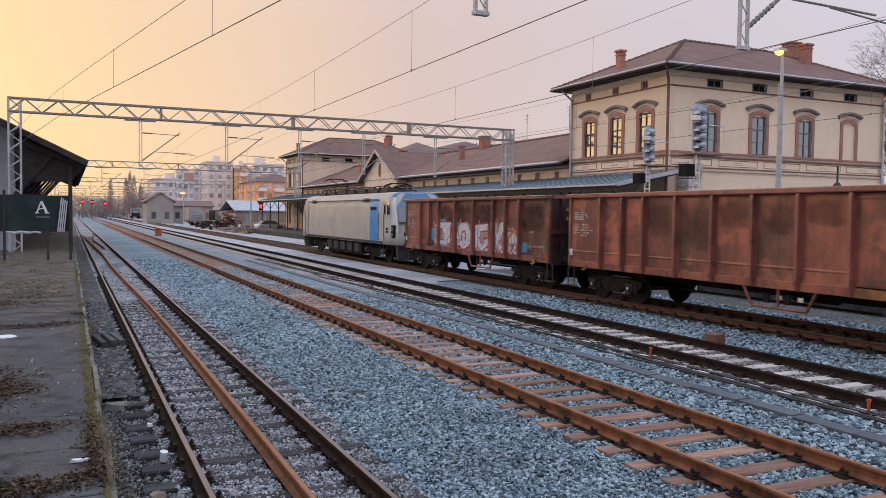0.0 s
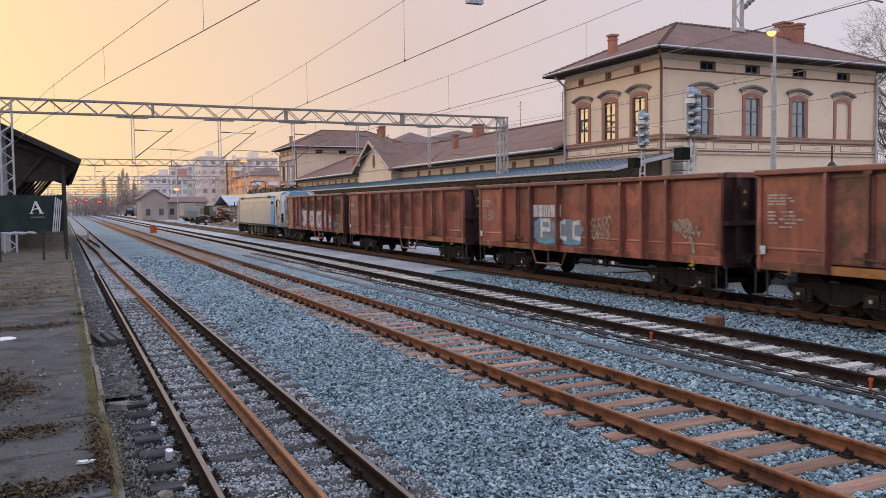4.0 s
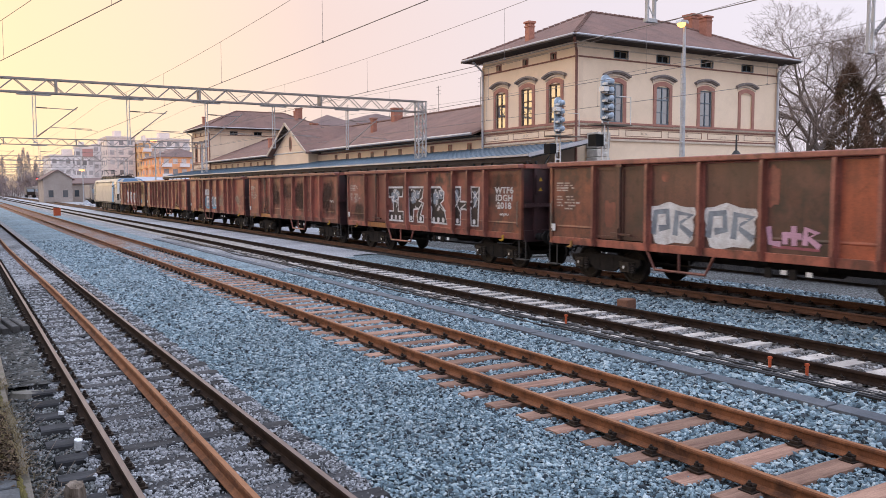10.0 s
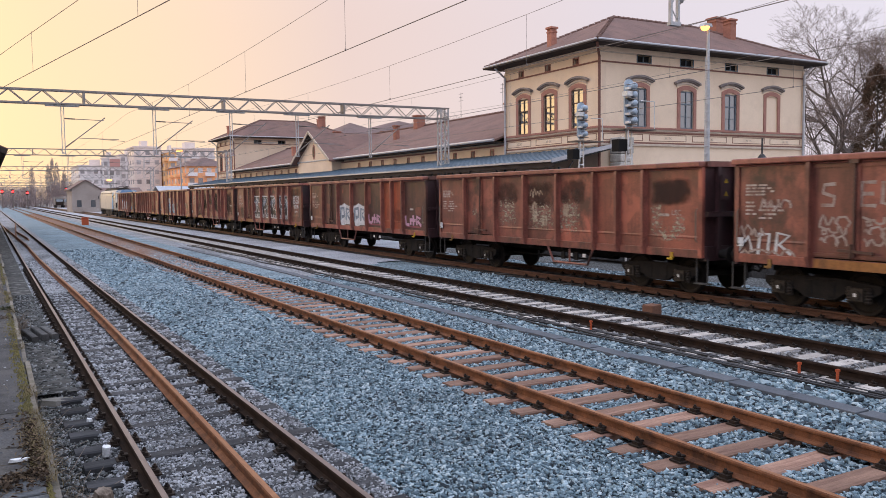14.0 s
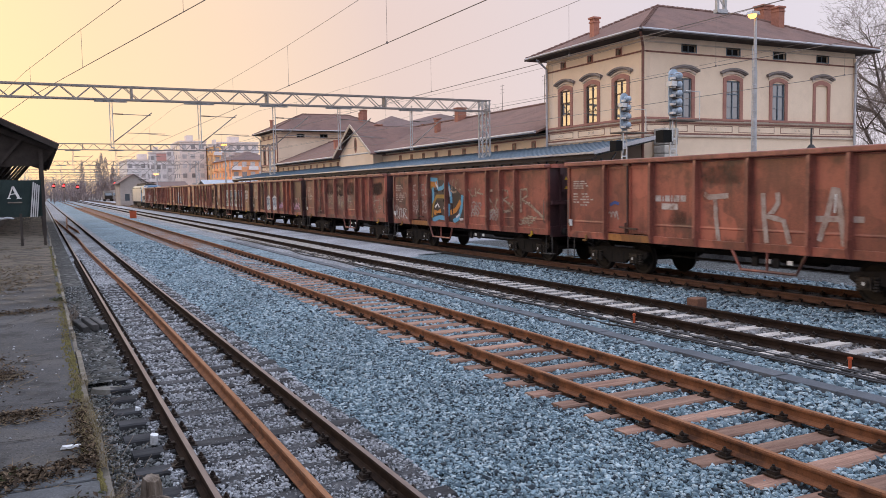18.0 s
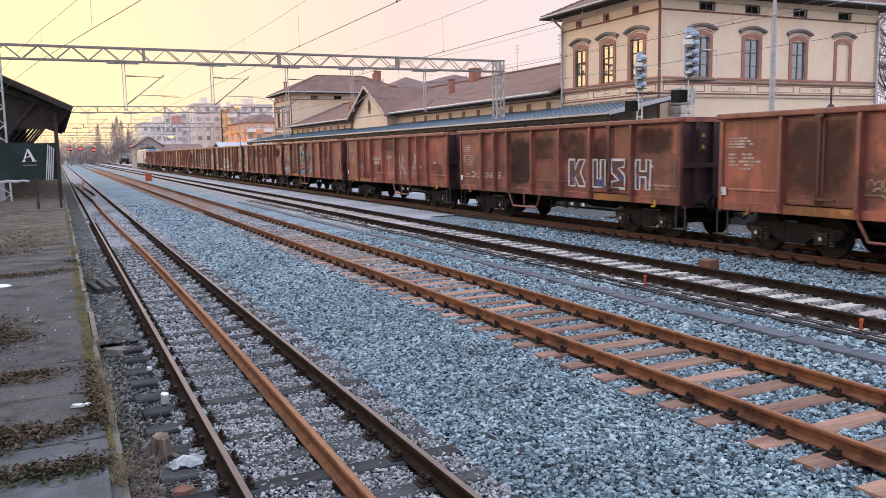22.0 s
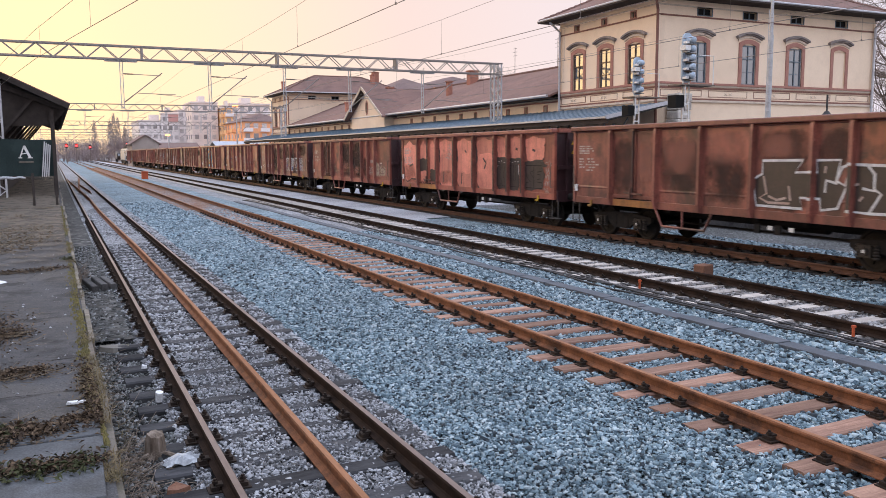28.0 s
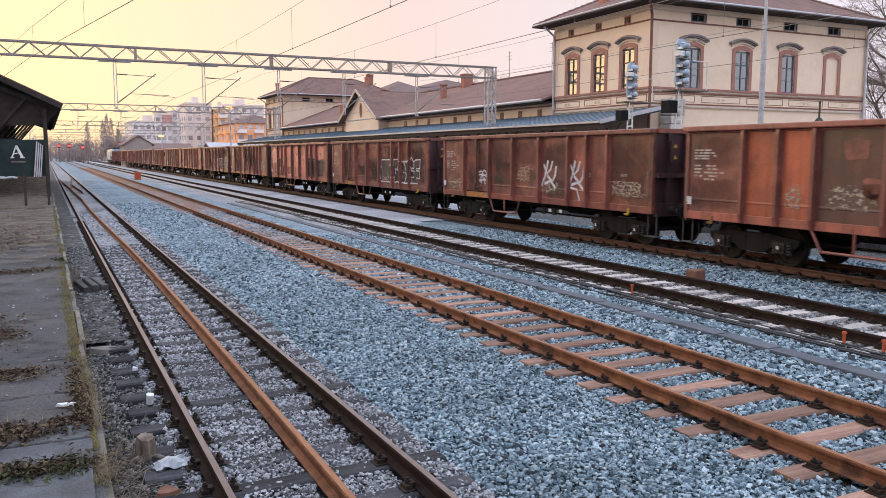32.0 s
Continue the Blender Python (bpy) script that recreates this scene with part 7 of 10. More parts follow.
    first = [(-1.11, 2.30), (-2.22, 2.32), (-2.02, 2.05), (-2.60, 2.07), (-2.56, 2.32), (-3.15, 2.33), (-3.07, 1.9), (-3.32, 1.78), (-3.12, 1.32), (-2.72, 1.26), (-2.68, 1.5), (-2.17, 1.5), (-2.24, 1.26), (-0.97, 1.27), (-0.82, 1.86), (-1.11, 2.0)]
    last = [(-3.42, 2.24), (-4.35, 2.22), (-4.66, 2.42), (-4.92, 2.22), (-5.09, 2.32), (-5.61, 2.34), (-5.54, 1.94), (-5.18, 1.94), (-5.18, 1.85), (-5.5, 1.84), (-5.5, 1.52), (-5.2, 1.53), (-5.33, 1.28), (-4.8, 1.28), (-3.86, 1.26), (-3.42, 1.28)]
    for pts in (first, last):
        filled(W[12], pts, M_SPRAY_DUSK, -1.4335)
        stroke(W[12], pts + pts[:2], 0.06, M_SPRAY_W, -1.4350, "letter_outline")
    strokes(W[12], M_SPRAY_W, [[(-2.8, 1.64), (-2.82, 1.9), (-3.1, 1.84)], [(-3.07, 1.9), (-3.2, 2.18), (-3.42, 2.26)], [(-3.3, 1.8), (-3.36, 2.1)], [(-3.78, 2.22), (-3.94, 2.05), (-3.94, 1.72), (-3.68, 1.76)],
                               [(-3.94, 1.75), (-4.1, 1.66), (-3.86, 1.28)], [(-4.92, 2.22), (-4.92, 1.95), (-4.66, 1.96), (-4.66, 1.84), (-4.95, 1.82), (-4.92, 1.55), (-4.66, 1.56), (-4.72, 1.28)]], 0.06, -1.4372)
    strokes(W[12], M_SPRAY_FADED, [[(-1.15, 1.95), (-1.25, 1.55), (-1.05, 1.45), (-1.3, 1.35), (-1.9, 1.36)], [(-1.3, 1.5), (-1.55, 1.42), (-1.8, 1.48)], [(-1.92, 1.42), (-1.86, 1.75)], [(-2.8, 2.2), (-2.78, 2.05)], [(-3.6, 1.85), (-3.5, 1.82)], [(-3.7, 1.6), (-3.62, 1.5)], [(-4.45, 2.1), (-4.62, 1.9)]], 0.055, -1.4372)
    for y, z in ((-2.5, 2.07), (-2.5, 1.49), (-3.45, 2.25), (-3.45, 1.28), (-4.46, 2.28), (-4.46, 1.28)):
        on_rib(W[12], y, z - 0.03, z + 0.03, M_SPRAY_W)
    for y in (-2.5, -3.45, -4.46):
        on_rib(W[12], y, 1.53 if y == -2.5 else 1.32, 2.02 if y == -2.5 else 2.2, M_SPRAY_DUSK)
    # fourteenth: white and cream tags
    cover(W[13], [(2.4, 1.1, 1.9, 3.0), (2.3, 1.0, 1.4, 2.4), (0.75, -0.7, 2.2, 3.0), (-0.9, -2.4, 2.1, 3.0), (-0.9, -2.3, 1.2, 1.8), (-4.5, -6.2, 1.2, 3.0), (4.3, 2.7, 1.4, 2.8)], M_SOOT_THIN, "soot")
    cover(W[13], [(-0.85, -2.1, 1.3, 1.7), (-4.5, -6.1, 1.35, 1.85), (6.1, 4.7, 1.2, 1.7)], M_FLAKED, "flaked_paint", -1.4328)
    cover(W[13], [(2.35, 1.5, 1.5, 1.95)], M_FLAKED_GREEN, "flaked_paint", -1.4328)
    cover(W[13], [(0.7, -0.3, 1.55, 2.2)], M_FLAKED_OCHRE, "flaked_paint", -1.4328)
    for y in (-1.35, -2.85):
        strokes(W[13], M_SPRAY_W, [[(y + 0.42, 1.55), (y + 0.2, 1.9), (y + 0.05, 2.38)], [(y + 0.3, 2.25), (y + 0.1, 1.95), (y - 0.1, 2.1), (y - 0.2, 2.36)], [(y + 0.1, 1.9), (y - 0.2, 1.7), (y - 0.36, 1.9), (y - 0.42, 2.2)], [(y + 0.25, 1.62), (y - 0.1, 1.72), (y - 0.4, 1.5)]], 0.09)
    stroke(W[13], [(-2.5, 1.55), (-2.9, 1.5), (-3.05, 1.2), (-3.0, 0.98)], 0.07, M_SPRAY_W)
    patches(W[13], [(-3.5, 1.97, 0.08, 0.06)], M_SPRAY_W)
    for k in range(4):
        scribble(W[13], M_SPRAY_W, 3.42 - 0.04 * k, 1.45 + 0.11 * k, 0.55, 0.2, 0.07, 130 + k, 2)
        scribble(W[13], M_SPRAY_CREAM, 0.6 - 0.05 * k, 1.6 + 0.12 * k, 0.75, 0.2, 0.045, 134 + k, 3)
        scribble(W[13], M_SPRAY_CREAM, -4.6, 1.38 + 0.11 * k, 1.35, 0.12, 0.04, 138 + k, 4)
    # fifteenth: flat repaired squares
    patches(W[14], [(1.55, 2.7, 0.3, 0.2), (1.1, 1.9, 0.3, 0.2), (-1.6, 1.75, 0.35, 0.25)], P_BROWN, x=-1.4325)
    cover(W[14], [(3.3, 2.75, 1.3, 1.95), (2.3, 0.9, 1.4, 2.0)], M_FLAKED, "flaked_paint", -1.4328)
    cover(W[14], [(6.2, 4.6, 1.2, 2.0), (6.1, 4.7, 2.2, 3.0)], M_SOOT_THIN, "soot")


graffiti()

# ---- the station ----
M_STUCCO = mat("cream_stucco", (0.83, 0.665, 0.50, 1), (0.77, 0.61, 0.455, 1), 0.9, 0, 0.5, 25.0, 0.1, 0.003, grain=0.25, c=(0.64, 0.50, 0.375, 1), stain=0.4, stain_scale=0.6)
M_TRIM = mat("red_brown_trim", (0.40, 0.20, 0.155, 1), (0.33, 0.165, 0.13, 1), 0.85, 0, 2.0, 30.0, 0.1)
M_HOOD = mat("grey_hood_mould", (0.22, 0.19, 0.18, 1), (0.30, 0.26, 0.24, 1), 0.85, 0, 2.0, 30.0, 0.1)
M_MOULD = mat("pale_moulding", (0.62, 0.52, 0.42, 1), (0.50, 0.41, 0.33, 1), 0.85, 0, 1.5, 30.0, 0.1)
M_GUTTER = mat("grey_gutter", (0.52, 0.52, 0.54, 1), (0.42, 0.42, 0.44, 1), 0.5, 0.4, 1.5, 30.0, 0.05)
M_SOFFIT = mat("dark_wooden_soffit", (0.035, 0.026, 0.023, 1), (0.055, 0.042, 0.036, 1), 0.85, 0, 2.0, 40.0, 0.2)
M_FRAME = mat("weathered_window_frame", (0.10, 0.062, 0.042, 1), (0.15, 0.095, 0.065, 1), 0.7, 0, 3.0, 40.0, 0.1)
M_FRAME_W = mat("blue_grey_window_frame", (0.15, 0.185, 0.215, 1), (0.11, 0.135, 0.155, 1), 0.6, 0, 3.0, 40.0, 0.05)
M_PANE = glass_mat("window_pane", (0.07, 0.085, 0.10, 1), 0.04)
M_PANE.node_tree.nodes["Principled BSDF"].inputs["IOR"].default_value = 2.05
M_PANE.node_tree.nodes["Principled BSDF"].inputs["Specular IOR Level"].default_value = 0.8
M_CURTAIN = mat("pale_curtain", (0.50, 0.50, 0.50, 1), (0.34, 0.35, 0.36, 1), 0.9, 0, 3.0, 30.0, 0.1, stretch=(6, 6, 0.3))
M_BRICK = mat("chimney_brick", (0.42, 0.19, 0.135, 1), (0.32, 0.145, 0.105, 1), 0.9, 0, 6.0, 40.0, 0.3, 0.008, jitter=0.2)
M_CANOPY = mat("blue_grey_sheet_roof", (0.13, 0.185, 0.235, 1), (0.17, 0.23, 0.28, 1), 0.42, 0.1, 0.8, 20.0, 0.06, stretch=(1, 0.2, 1))
M_CAST = mat("dark_cast_iron", (0.05, 0.05, 0.05, 1), (0.08, 0.075, 0.07, 1), 0.6, 0.3, 3.0, 40.0, 0.1)
M_STONE = mat("pale_rough_stone", (0.55, 0.52, 0.47, 1), (0.38, 0.355, 0.32, 1), 0.9, 0, 3.0, 30.0, 0.5, 0.02, jitter=0.2)


def tile_mat(name, a, b):
    """Roof tiles: courses up the slope and joints across, with weathering."""
    m = mat(name, a, b, 0.9, 0, 0.5, 30.0, 0.0, c=(0.10, 0.065, 0.055, 1), stain=0.6, stain_scale=0.9)
    n, l = m.node_tree.nodes, m.node_tree.links
    co = n.new("ShaderNodeTexCoord")
    br = n.new("ShaderNodeTexBrick")
    br.inputs["Scale"].default_value = 1.0
    br.inputs["Brick Width"].default_value, br.inputs["Row Height"].default_value = 0.24, 0.15
    br.inputs["Mortar Size"].default_value = 0.03
    br.inputs["Color1"].default_value, br.inputs["Color2"].default_value, br.inputs["Mortar"].default_value = (1, 1, 1, 1), (0.75, 0.75, 0.75, 1), (0.1, 0.1, 0.1, 1)
    sp = n.new("ShaderNodeSeparateXYZ")
    l.new(co.outputs["Object"], sp.inputs["Vector"])
    ad = n.new("ShaderNodeMath")
    ad.operation = "ADD"
    l.new(sp.outputs["X"], ad.inputs[0])
    l.new(sp.outputs["Y"], ad.inputs[1])
    cb = n.new("ShaderNodeCombineXYZ")
    l.new(ad.outputs["Value"], cb.inputs["X"])
    l.new(sp.outputs["Z"], cb.inputs["Y"])
    l.new(cb.outputs["Vector"], br.inputs["Vector"])
    bp = n.new("ShaderNodeBump")
    bp.inputs["Strength"].default_value, bp.inputs["Distance"].default_value = 0.7, 0.03
    l.new(br.outputs["Color"], bp.inputs["Height"])
    l.new(bp.outputs["Normal"], n["Principled BSDF"].inputs["Normal"])
    return m


M_TILE = tile_mat("brown_roof_tile", (0.215, 0.124, 0.100, 1), (0.172, 0.104, 0.087, 1))
M_TRIM_DARK = mat("brown_string_course", (0.24, 0.115, 0.088, 1), (0.19, 0.095, 0.075, 1), 0.85, 0, 2.0, 30.0, 0.1)


def wall_mesh(face, u0, u1, z0, z1, holes, th):
    """A wall with thickness and openings, in one piece."""
    us = sorted({u0, u1, *[h[0] for h in holes], *[h[1] for h in holes]})
    zs = sorted({z0, z1, *[h[2] for h in holes], *[h[3] for h in holes]})
    nu, nz = len(us), len(zs)
    full = [[not any(h[0] < (us[i] + us[i + 1]) / 2 < h[1] and h[2] < (zs[j] + zs[j + 1]) / 2 < h[3] for h in holes) for j in range(nz - 1)] for i in range(nu - 1)]
    vs = [face.p(u, d, z) for d in (0.0, -th) for u in us for z in zs]
    def k(i, j, s):
        return s * nu * nz + i * nz + j
    fs = []
    for i in range(nu - 1):
        for j in range(nz - 1):
            if not full[i][j]:
                continue
            for s in (0, 1):
                fs.append((k(i, j, s), k(i + 1, j, s), k(i + 1, j + 1, s), k(i, j + 1, s)))
            for di, dj, a, b in ((-1, 0, (i, j), (i, j + 1)), (1, 0, (i + 1, j), (i + 1, j + 1)), (0, -1, (i, j), (i + 1, j)), (0, 1, (i, j + 1), (i + 1, j + 1))):
                p, q = i + di, j + dj
                if not (0 <= p < nu - 1 and 0 <= q < nz - 1 and full[p][q]):
                    fs.append((k(*a, 0), k(*b, 0), k(*b, 1), k(*a, 1)))
    return MB().add(vs, fs)


class Face:
    """A wall's own axes: u along it, d out of it, z up. side 'x': it faces -X and u runs to -Y (as read from outside); 'y': it faces -Y, u runs to +X."""

    def __init__(self, kind, base):
        self.kind, self.base = kind, base

    def p(self, u, d, z):
        return (self.base - d, u, z) if self.kind == "x" else (u, self.base - d, z)

    def box(self, mb, u0, u1, d0, d1, z0, z1):
        a, b = self.p(u0, d0, z0), self.p(u1, d1, z1)
        return mb.box(min(a[0], b[0]), max(a[0], b[0]), min(a[1], b[1]), max(a[1], b[1]), z0, z1)

    def arch(self, mb, uc, w, z0, z1, rise, t, d0, d1, legs=True, n=10):
        """A band t wide round an opening with a flat arch: w, z1 and rise are of its outer edge."""
        def outline(w, zt, r):
            top = [(uc - w / 2 + w * i / n, zt - r + r * (1 - (2 * i / n - 1) ** 2)) for i in range(n + 1)]
            return ([(uc - w / 2, z0)] if legs else []) + top + ([(uc + w / 2, z0)] if legs else [])
        o = outline(w, z1, rise)
        i = outline(w - 2 * t, z1 - t, rise * (w - 2 * t) / w) if legs else [(u, z - t) for u, z in o]
        m = len(o)
        vs = [self.p(u, d1, z) for u, z in o] + [self.p(u, d1, z) for u, z in i] + [self.p(u, d0, z) for u, z in o] + [self.p(u, d0, z) for u, z in i]
        fs = []
        for k in range(m - 1):
            fs += [(k, k + 1, m + k + 1, m + k), (k, 2 * m + k, 2 * m + k + 1, k + 1), (m + k, m + k + 1, 3 * m + k + 1, 3 * m + k)]
        fs += [(0, m, 3 * m, 2 * m), (m - 1, 3 * m - 1, 4 * m - 1, 2 * m - 1)]
        mb.add(vs, fs)
        return mb


def window(face, parent, uc, w=1.06, z0=6.16, z1=8.32, blind=False, curtain=False, pale=False, open_sash=False):
    s = MB()
    face.arch(s, uc, w + 0.46, z0 - 0.02, z1 + 0.33, 0.20, 0.235, 0.0, 0.05)
    win = part("window", s, M_TRIM, parent, "tall window with a red-brown surround under a grey hood")
    h = MB()
    face.arch(h, uc, w + 0.95, z1, z1 + 0.72, 0.24, 0.10, 0.0, 0.20, legs=False)
    face.arch(h, uc, w + 0.80, z1, z1 + 0.61, 0.22, 0.06, 0.0, 0.13, legs=False)
    part("hood", h, M_HOOD, win)
    h = MB()
    face.arch(h, uc, w + 0.62, z1, z1 + 0.52, 0.2, 0.11, 0.0, 0.06, legs=False)
    part("pale_band", h, M_MOULD, win)
    if blind:
        b = MB()
        face.box(b, uc - w / 2 + 0.005, uc + w / 2 - 0.005, -0.12, -0.06, z0, z1 + 0.04)
        part("blind_panel", b, M_STUCCO, win, "walled-up opening")
        return win
    fr = M_FRAME_W if pale else M_FRAME
    b = MB()
    for a in (-w / 2 + 0.035, w / 2 - 0.035, 0.0):
        face.box(b, uc + a - 0.028, uc + a + 0.028, -0.11, -0.03, z0, z1 + 0.03)
    for z in (z0 + 0.035, z0 + (z1 - z0) * 0.66, z1 - 0.03):
        face.box(b, uc - w / 2, uc + w / 2, -0.10, -0.025, z - 0.03, z + 0.03)
    face.box(b, uc - w / 2, uc + w / 2, -0.09, -0.04, z0 + (z1 - z0) * 0.33 - 0.015, z0 + (z1 - z0) * 0.33 + 0.015)
    part("frame", b, fr, win)
    zs = (z0, z0 + (z1 - z0) * 0.33, z0 + (z1 - z0) * 0.66, z1)
    for a, c in ((-w / 2, 0.0), (0.0, w / 2)):
        for q in range(3):
            b = MB()
            tw = 0.004 * math.sin(uc * 7 + q * 2 + a * 5)
            u0, u1 = uc + a + 0.03, uc + c - 0.03
            b.add([face.p(u0, -0.07 + tw, zs[q]), face.p(u1, -0.07 - tw, zs[q]), face.p(u1, -0.07 - tw, zs[q + 1]), face.p(u0, -0.07 + tw, zs[q + 1]),
                   face.p(u0, -0.076 + tw, zs[q]), face.p(u1, -0.076 - tw, zs[q]), face.p(u1, -0.076 - tw, zs[q + 1]), face.p(u0, -0.076 + tw, zs[q + 1])],
                  [(0, 1, 2, 3), (7, 6, 5, 4), (0, 4, 5, 1), (1, 5, 6, 2), (2, 6, 7, 3), (3, 7, 4, 0)])
            part("pane", b, M_PANE, win)
    if curtain:
        b = MB()
        n = 14
        for i in range(n):
            u = uc - w / 2 + w * (i + 0.5) / n
            face.box(b, u - w / n * 0.5, u + w / n * 0.5, -0.30 - 0.04 * (i % 2), -0.27 - 0.04 * (i % 2), z0, z1)
        part("curtain", b, M_CURTAIN, win)
    b = MB()
    face.box(b, uc - w / 2 - 0.3, uc + w / 2 + 0.3, 0.0, 0.10, z0 - 0.13, z0 - 0.02)
    part("sill", b, M_TRIM, win)
    return win


def pavilion(label, Y0, windows_y=True):
    X0, X1, Y1 = 29.0, 45.85, Y0 + 9.1
    ZB, ZT = -0.3, 10.45
    h = thing("station_building", label, "building", "station buildings")
    fx, fy = Face("x", X0), Face("y", Y0)
    wx = [Y0 + 1.85, Y0 + 4.45, Y0 + 7.1]
    wy = [31.85, 35.5, 39.15, 42.85] if windows_y else []
    vx = [Y0 + 2.0, Y0 + 4.6, Y0 + 7.3]
    vy = [32.2, 35.5, 39.2, 42.9]
    hx = [(u - 0.53, u + 0.53, 6.16, 8.33) for u in wx] + [(u - 0.22, u + 0.22, 9.72, 10.05) for u in vx] + [(u - 0.55, u + 0.55, 1.0, 4.0) for u in wx]
    hy = [(u - 0.53, u + 0.53, 6.16, 8.33) for u in wy] + [(u - 0.5, u + 0.5, 9.76, 10.12) for u in vy]
    b = wall_mesh(fx, Y0, Y1, ZB, ZT, hx, 0.45)
    part("front_wall", b, M_STUCCO, h)
    b = wall_mesh(fy, X0 + 0.45, X1, ZB, ZT, hy, 0.45)
    part("end_wall", b, M_STUCCO, h)
    b = MB()
    b.box(X1 - 0.45, X1, Y0 + 0.45, Y1, ZB, ZT)
    b.box(X0 + 0.45, X1 - 0.45, Y1 - 0.45, Y1, ZB, ZT)
    part("back_wall", b, M_STUCCO, h)
    b = MB()
    b.box(X0 + 0.45, X1 - 0.45, Y0 + 0.45, Y1 - 0.45, 5.4, 5.6)
    b.box(X0 + 3.0, X0 + 3.1, Y0 + 0.45, Y1 - 0.45, 5.6, 10)
    b.box(X0 + 0.45, X1 - 0.45, Y0 + 3.0, Y0 + 3.1, 5.6, 10)
    part("inner_wall", b, M_SOFFIT, h)
    for k, u in enumerate(wx):
        window(fx, h, u, open_sash=(k == 0))
        b = MB()
        fx.box(b, u - 0.5, u + 0.5, -0.2, -0.1, 1.0, 4.0)
        part("lower_door", b, M_FRAME, h)
    for k, u in enumerate(wy):
        window(fy, h, u, blind=(k == 3), curtain=k in (1, 2), pale=True)
    for f, us, hw in ((fx, vx, 0.22), (fy, vy, 0.5)):
        for u in us:
            v = MB()
            t = 0.05
            z0, z1 = (9.72, 10.05) if f is fx else (9.76, 10.12)
            f.box(v, u - hw - t, u + hw + t, -0.02, 0.03, z0 - t, z0)
            f.box(v, u - hw - t, u + hw + t, -0.02, 0.03, z1, z1 + t)
            f.box(v, u - hw - t, u - hw, -0.02, 0.03, z0, z1)
            f.box(v, u + hw, u + hw + t, -0.02, 0.03, z0, z1)
            f.box(v, u - 0.02, u + 0.02, -0.1, -0.05, z0, z1)
            vent = part("attic_window", v, M_TRIM if f is fx else M_FRAME_W, h, "small attic window")
            v = MB()
            f.box(v, u - hw, u + hw, -0.17, -0.15, z0, z1)
            part("pane", v, M_BLACK, vent)
    for f, a, c in ((fx, Y0, Y1), (fy, X0, X1)):
        for z0, z1, d, m in ((6.06, 6.17, 0.13, M_TRIM), (5.96, 6.06, 0.08, M_MOULD), (5.84, 5.92, 0.05, M_TRIM_DARK), (5.25, 5.34, 0.06, M_TRIM_DARK), (9.60, 9.68, 0.04, M_TRIM_DARK), (10.12, 10.2, 0.03, M_MOULD), (5.13, 5.25, 0.10, M_MOULD)):
            v = MB()
            f.box(v, a - (d if f is fy else -0.001), c, 0, d, z0, z1)
            part("string_course", v, m, h)
        n = 5 if f is fy else 3
        for i in range(n):                                       # sunk panels between the courses
            u0, u1 = a + (c - a) * i / n + 0.25, a + (c - a) * (i + 1) / n - 0.25
            v = MB()
            for q in ((u0, u1, 5.42, 5.445), (u0, u1, 5.76, 5.785), (u0, u0 + 0.025, 5.445, 5.76), (u1 - 0.025, u1, 5.445, 5.76)):
                f.box(v, q[0], q[1], 0, 0.02, q[2], q[3])
            part("panel_moulding", v, M_TRIM_DARK, h)
            um = (u0 + u1) / 2
            v = MB()
            for e in (-0.16, 0.16):                              # a pair of small crossed ornaments
                v.bar(f.p(um + e - 0.1, 0.012, 5.53), f.p(um + e + 0.1, 0.012, 5.67), 0.02)
                v.bar(f.p(um + e - 0.1, 0.012, 5.67), f.p(um + e + 0.1, 0.012, 5.53), 0.02)
            part("ornament", v, M_MOULD, h)
    # corner strips
    for x, y in ((X0, Y0), (X0, Y1), (X1, Y0)):
        v = MB()
        v.box(x - 0.04 if x == X0 else x - 0.12, x + 0.12 if x == X0 else x + 0.04, y - 0.04 if y == Y0 else y - 0.12, y + 0.12 if y == Y0 else y + 0.04, 5.12, 10.12)
        part("corner_strip", v, M_STUCCO, h)
    # downpipes
    for k, (x, y) in enumerate(((X0 - 0.13, Y0 - 0.13), (X0 - 0.16, Y1 - 0.2), (X1 - 0.12, Y0 - 0.16))):
        v = MB()
        v.path([(x - 0.75 if x < 30 else x + 0.7, y - (0.7 if k == 0 else 0.0), 10.42), (x, y, 9.85), (x, y, 0.3)], 0.075, n=8)
        part("downpipe", v, M_TRIM_DARK if k == 0 else M_GUTTER, h)
    # roof: eaves all round, hips and a short ridge
    o = 0.95
    ex0, ex1, ey0, ey1, ze = X0 - o, X1 + o, Y0 - o, Y1 + o, 10.62
    ym, zr = (Y0 + Y1) / 2, 13.3
    rx0, rx1 = X0 + 4.95, X1 - 5.0
    v = MB()
    v.add([(ex0, ey0, ze), (ex1, ey0, ze), (ex1, ey1, ze), (ex0, ey1, ze), (rx0, ym, zr), (rx1, ym, zr)],
          [(0, 1, 5, 4), (1, 2, 5), (2, 3, 4, 5), (3, 0, 4), (3, 2, 1, 0)])
    part("roof", v, M_TILE, h, "hipped roof of brown tiles")
    v = MB()
    v.box(ex0 + 0.03, ex1 - 0.03, ey0 + 0.03, ey1 - 0.03, 10.45, 10.58)
    part("soffit", v, M_SOFFIT, h)
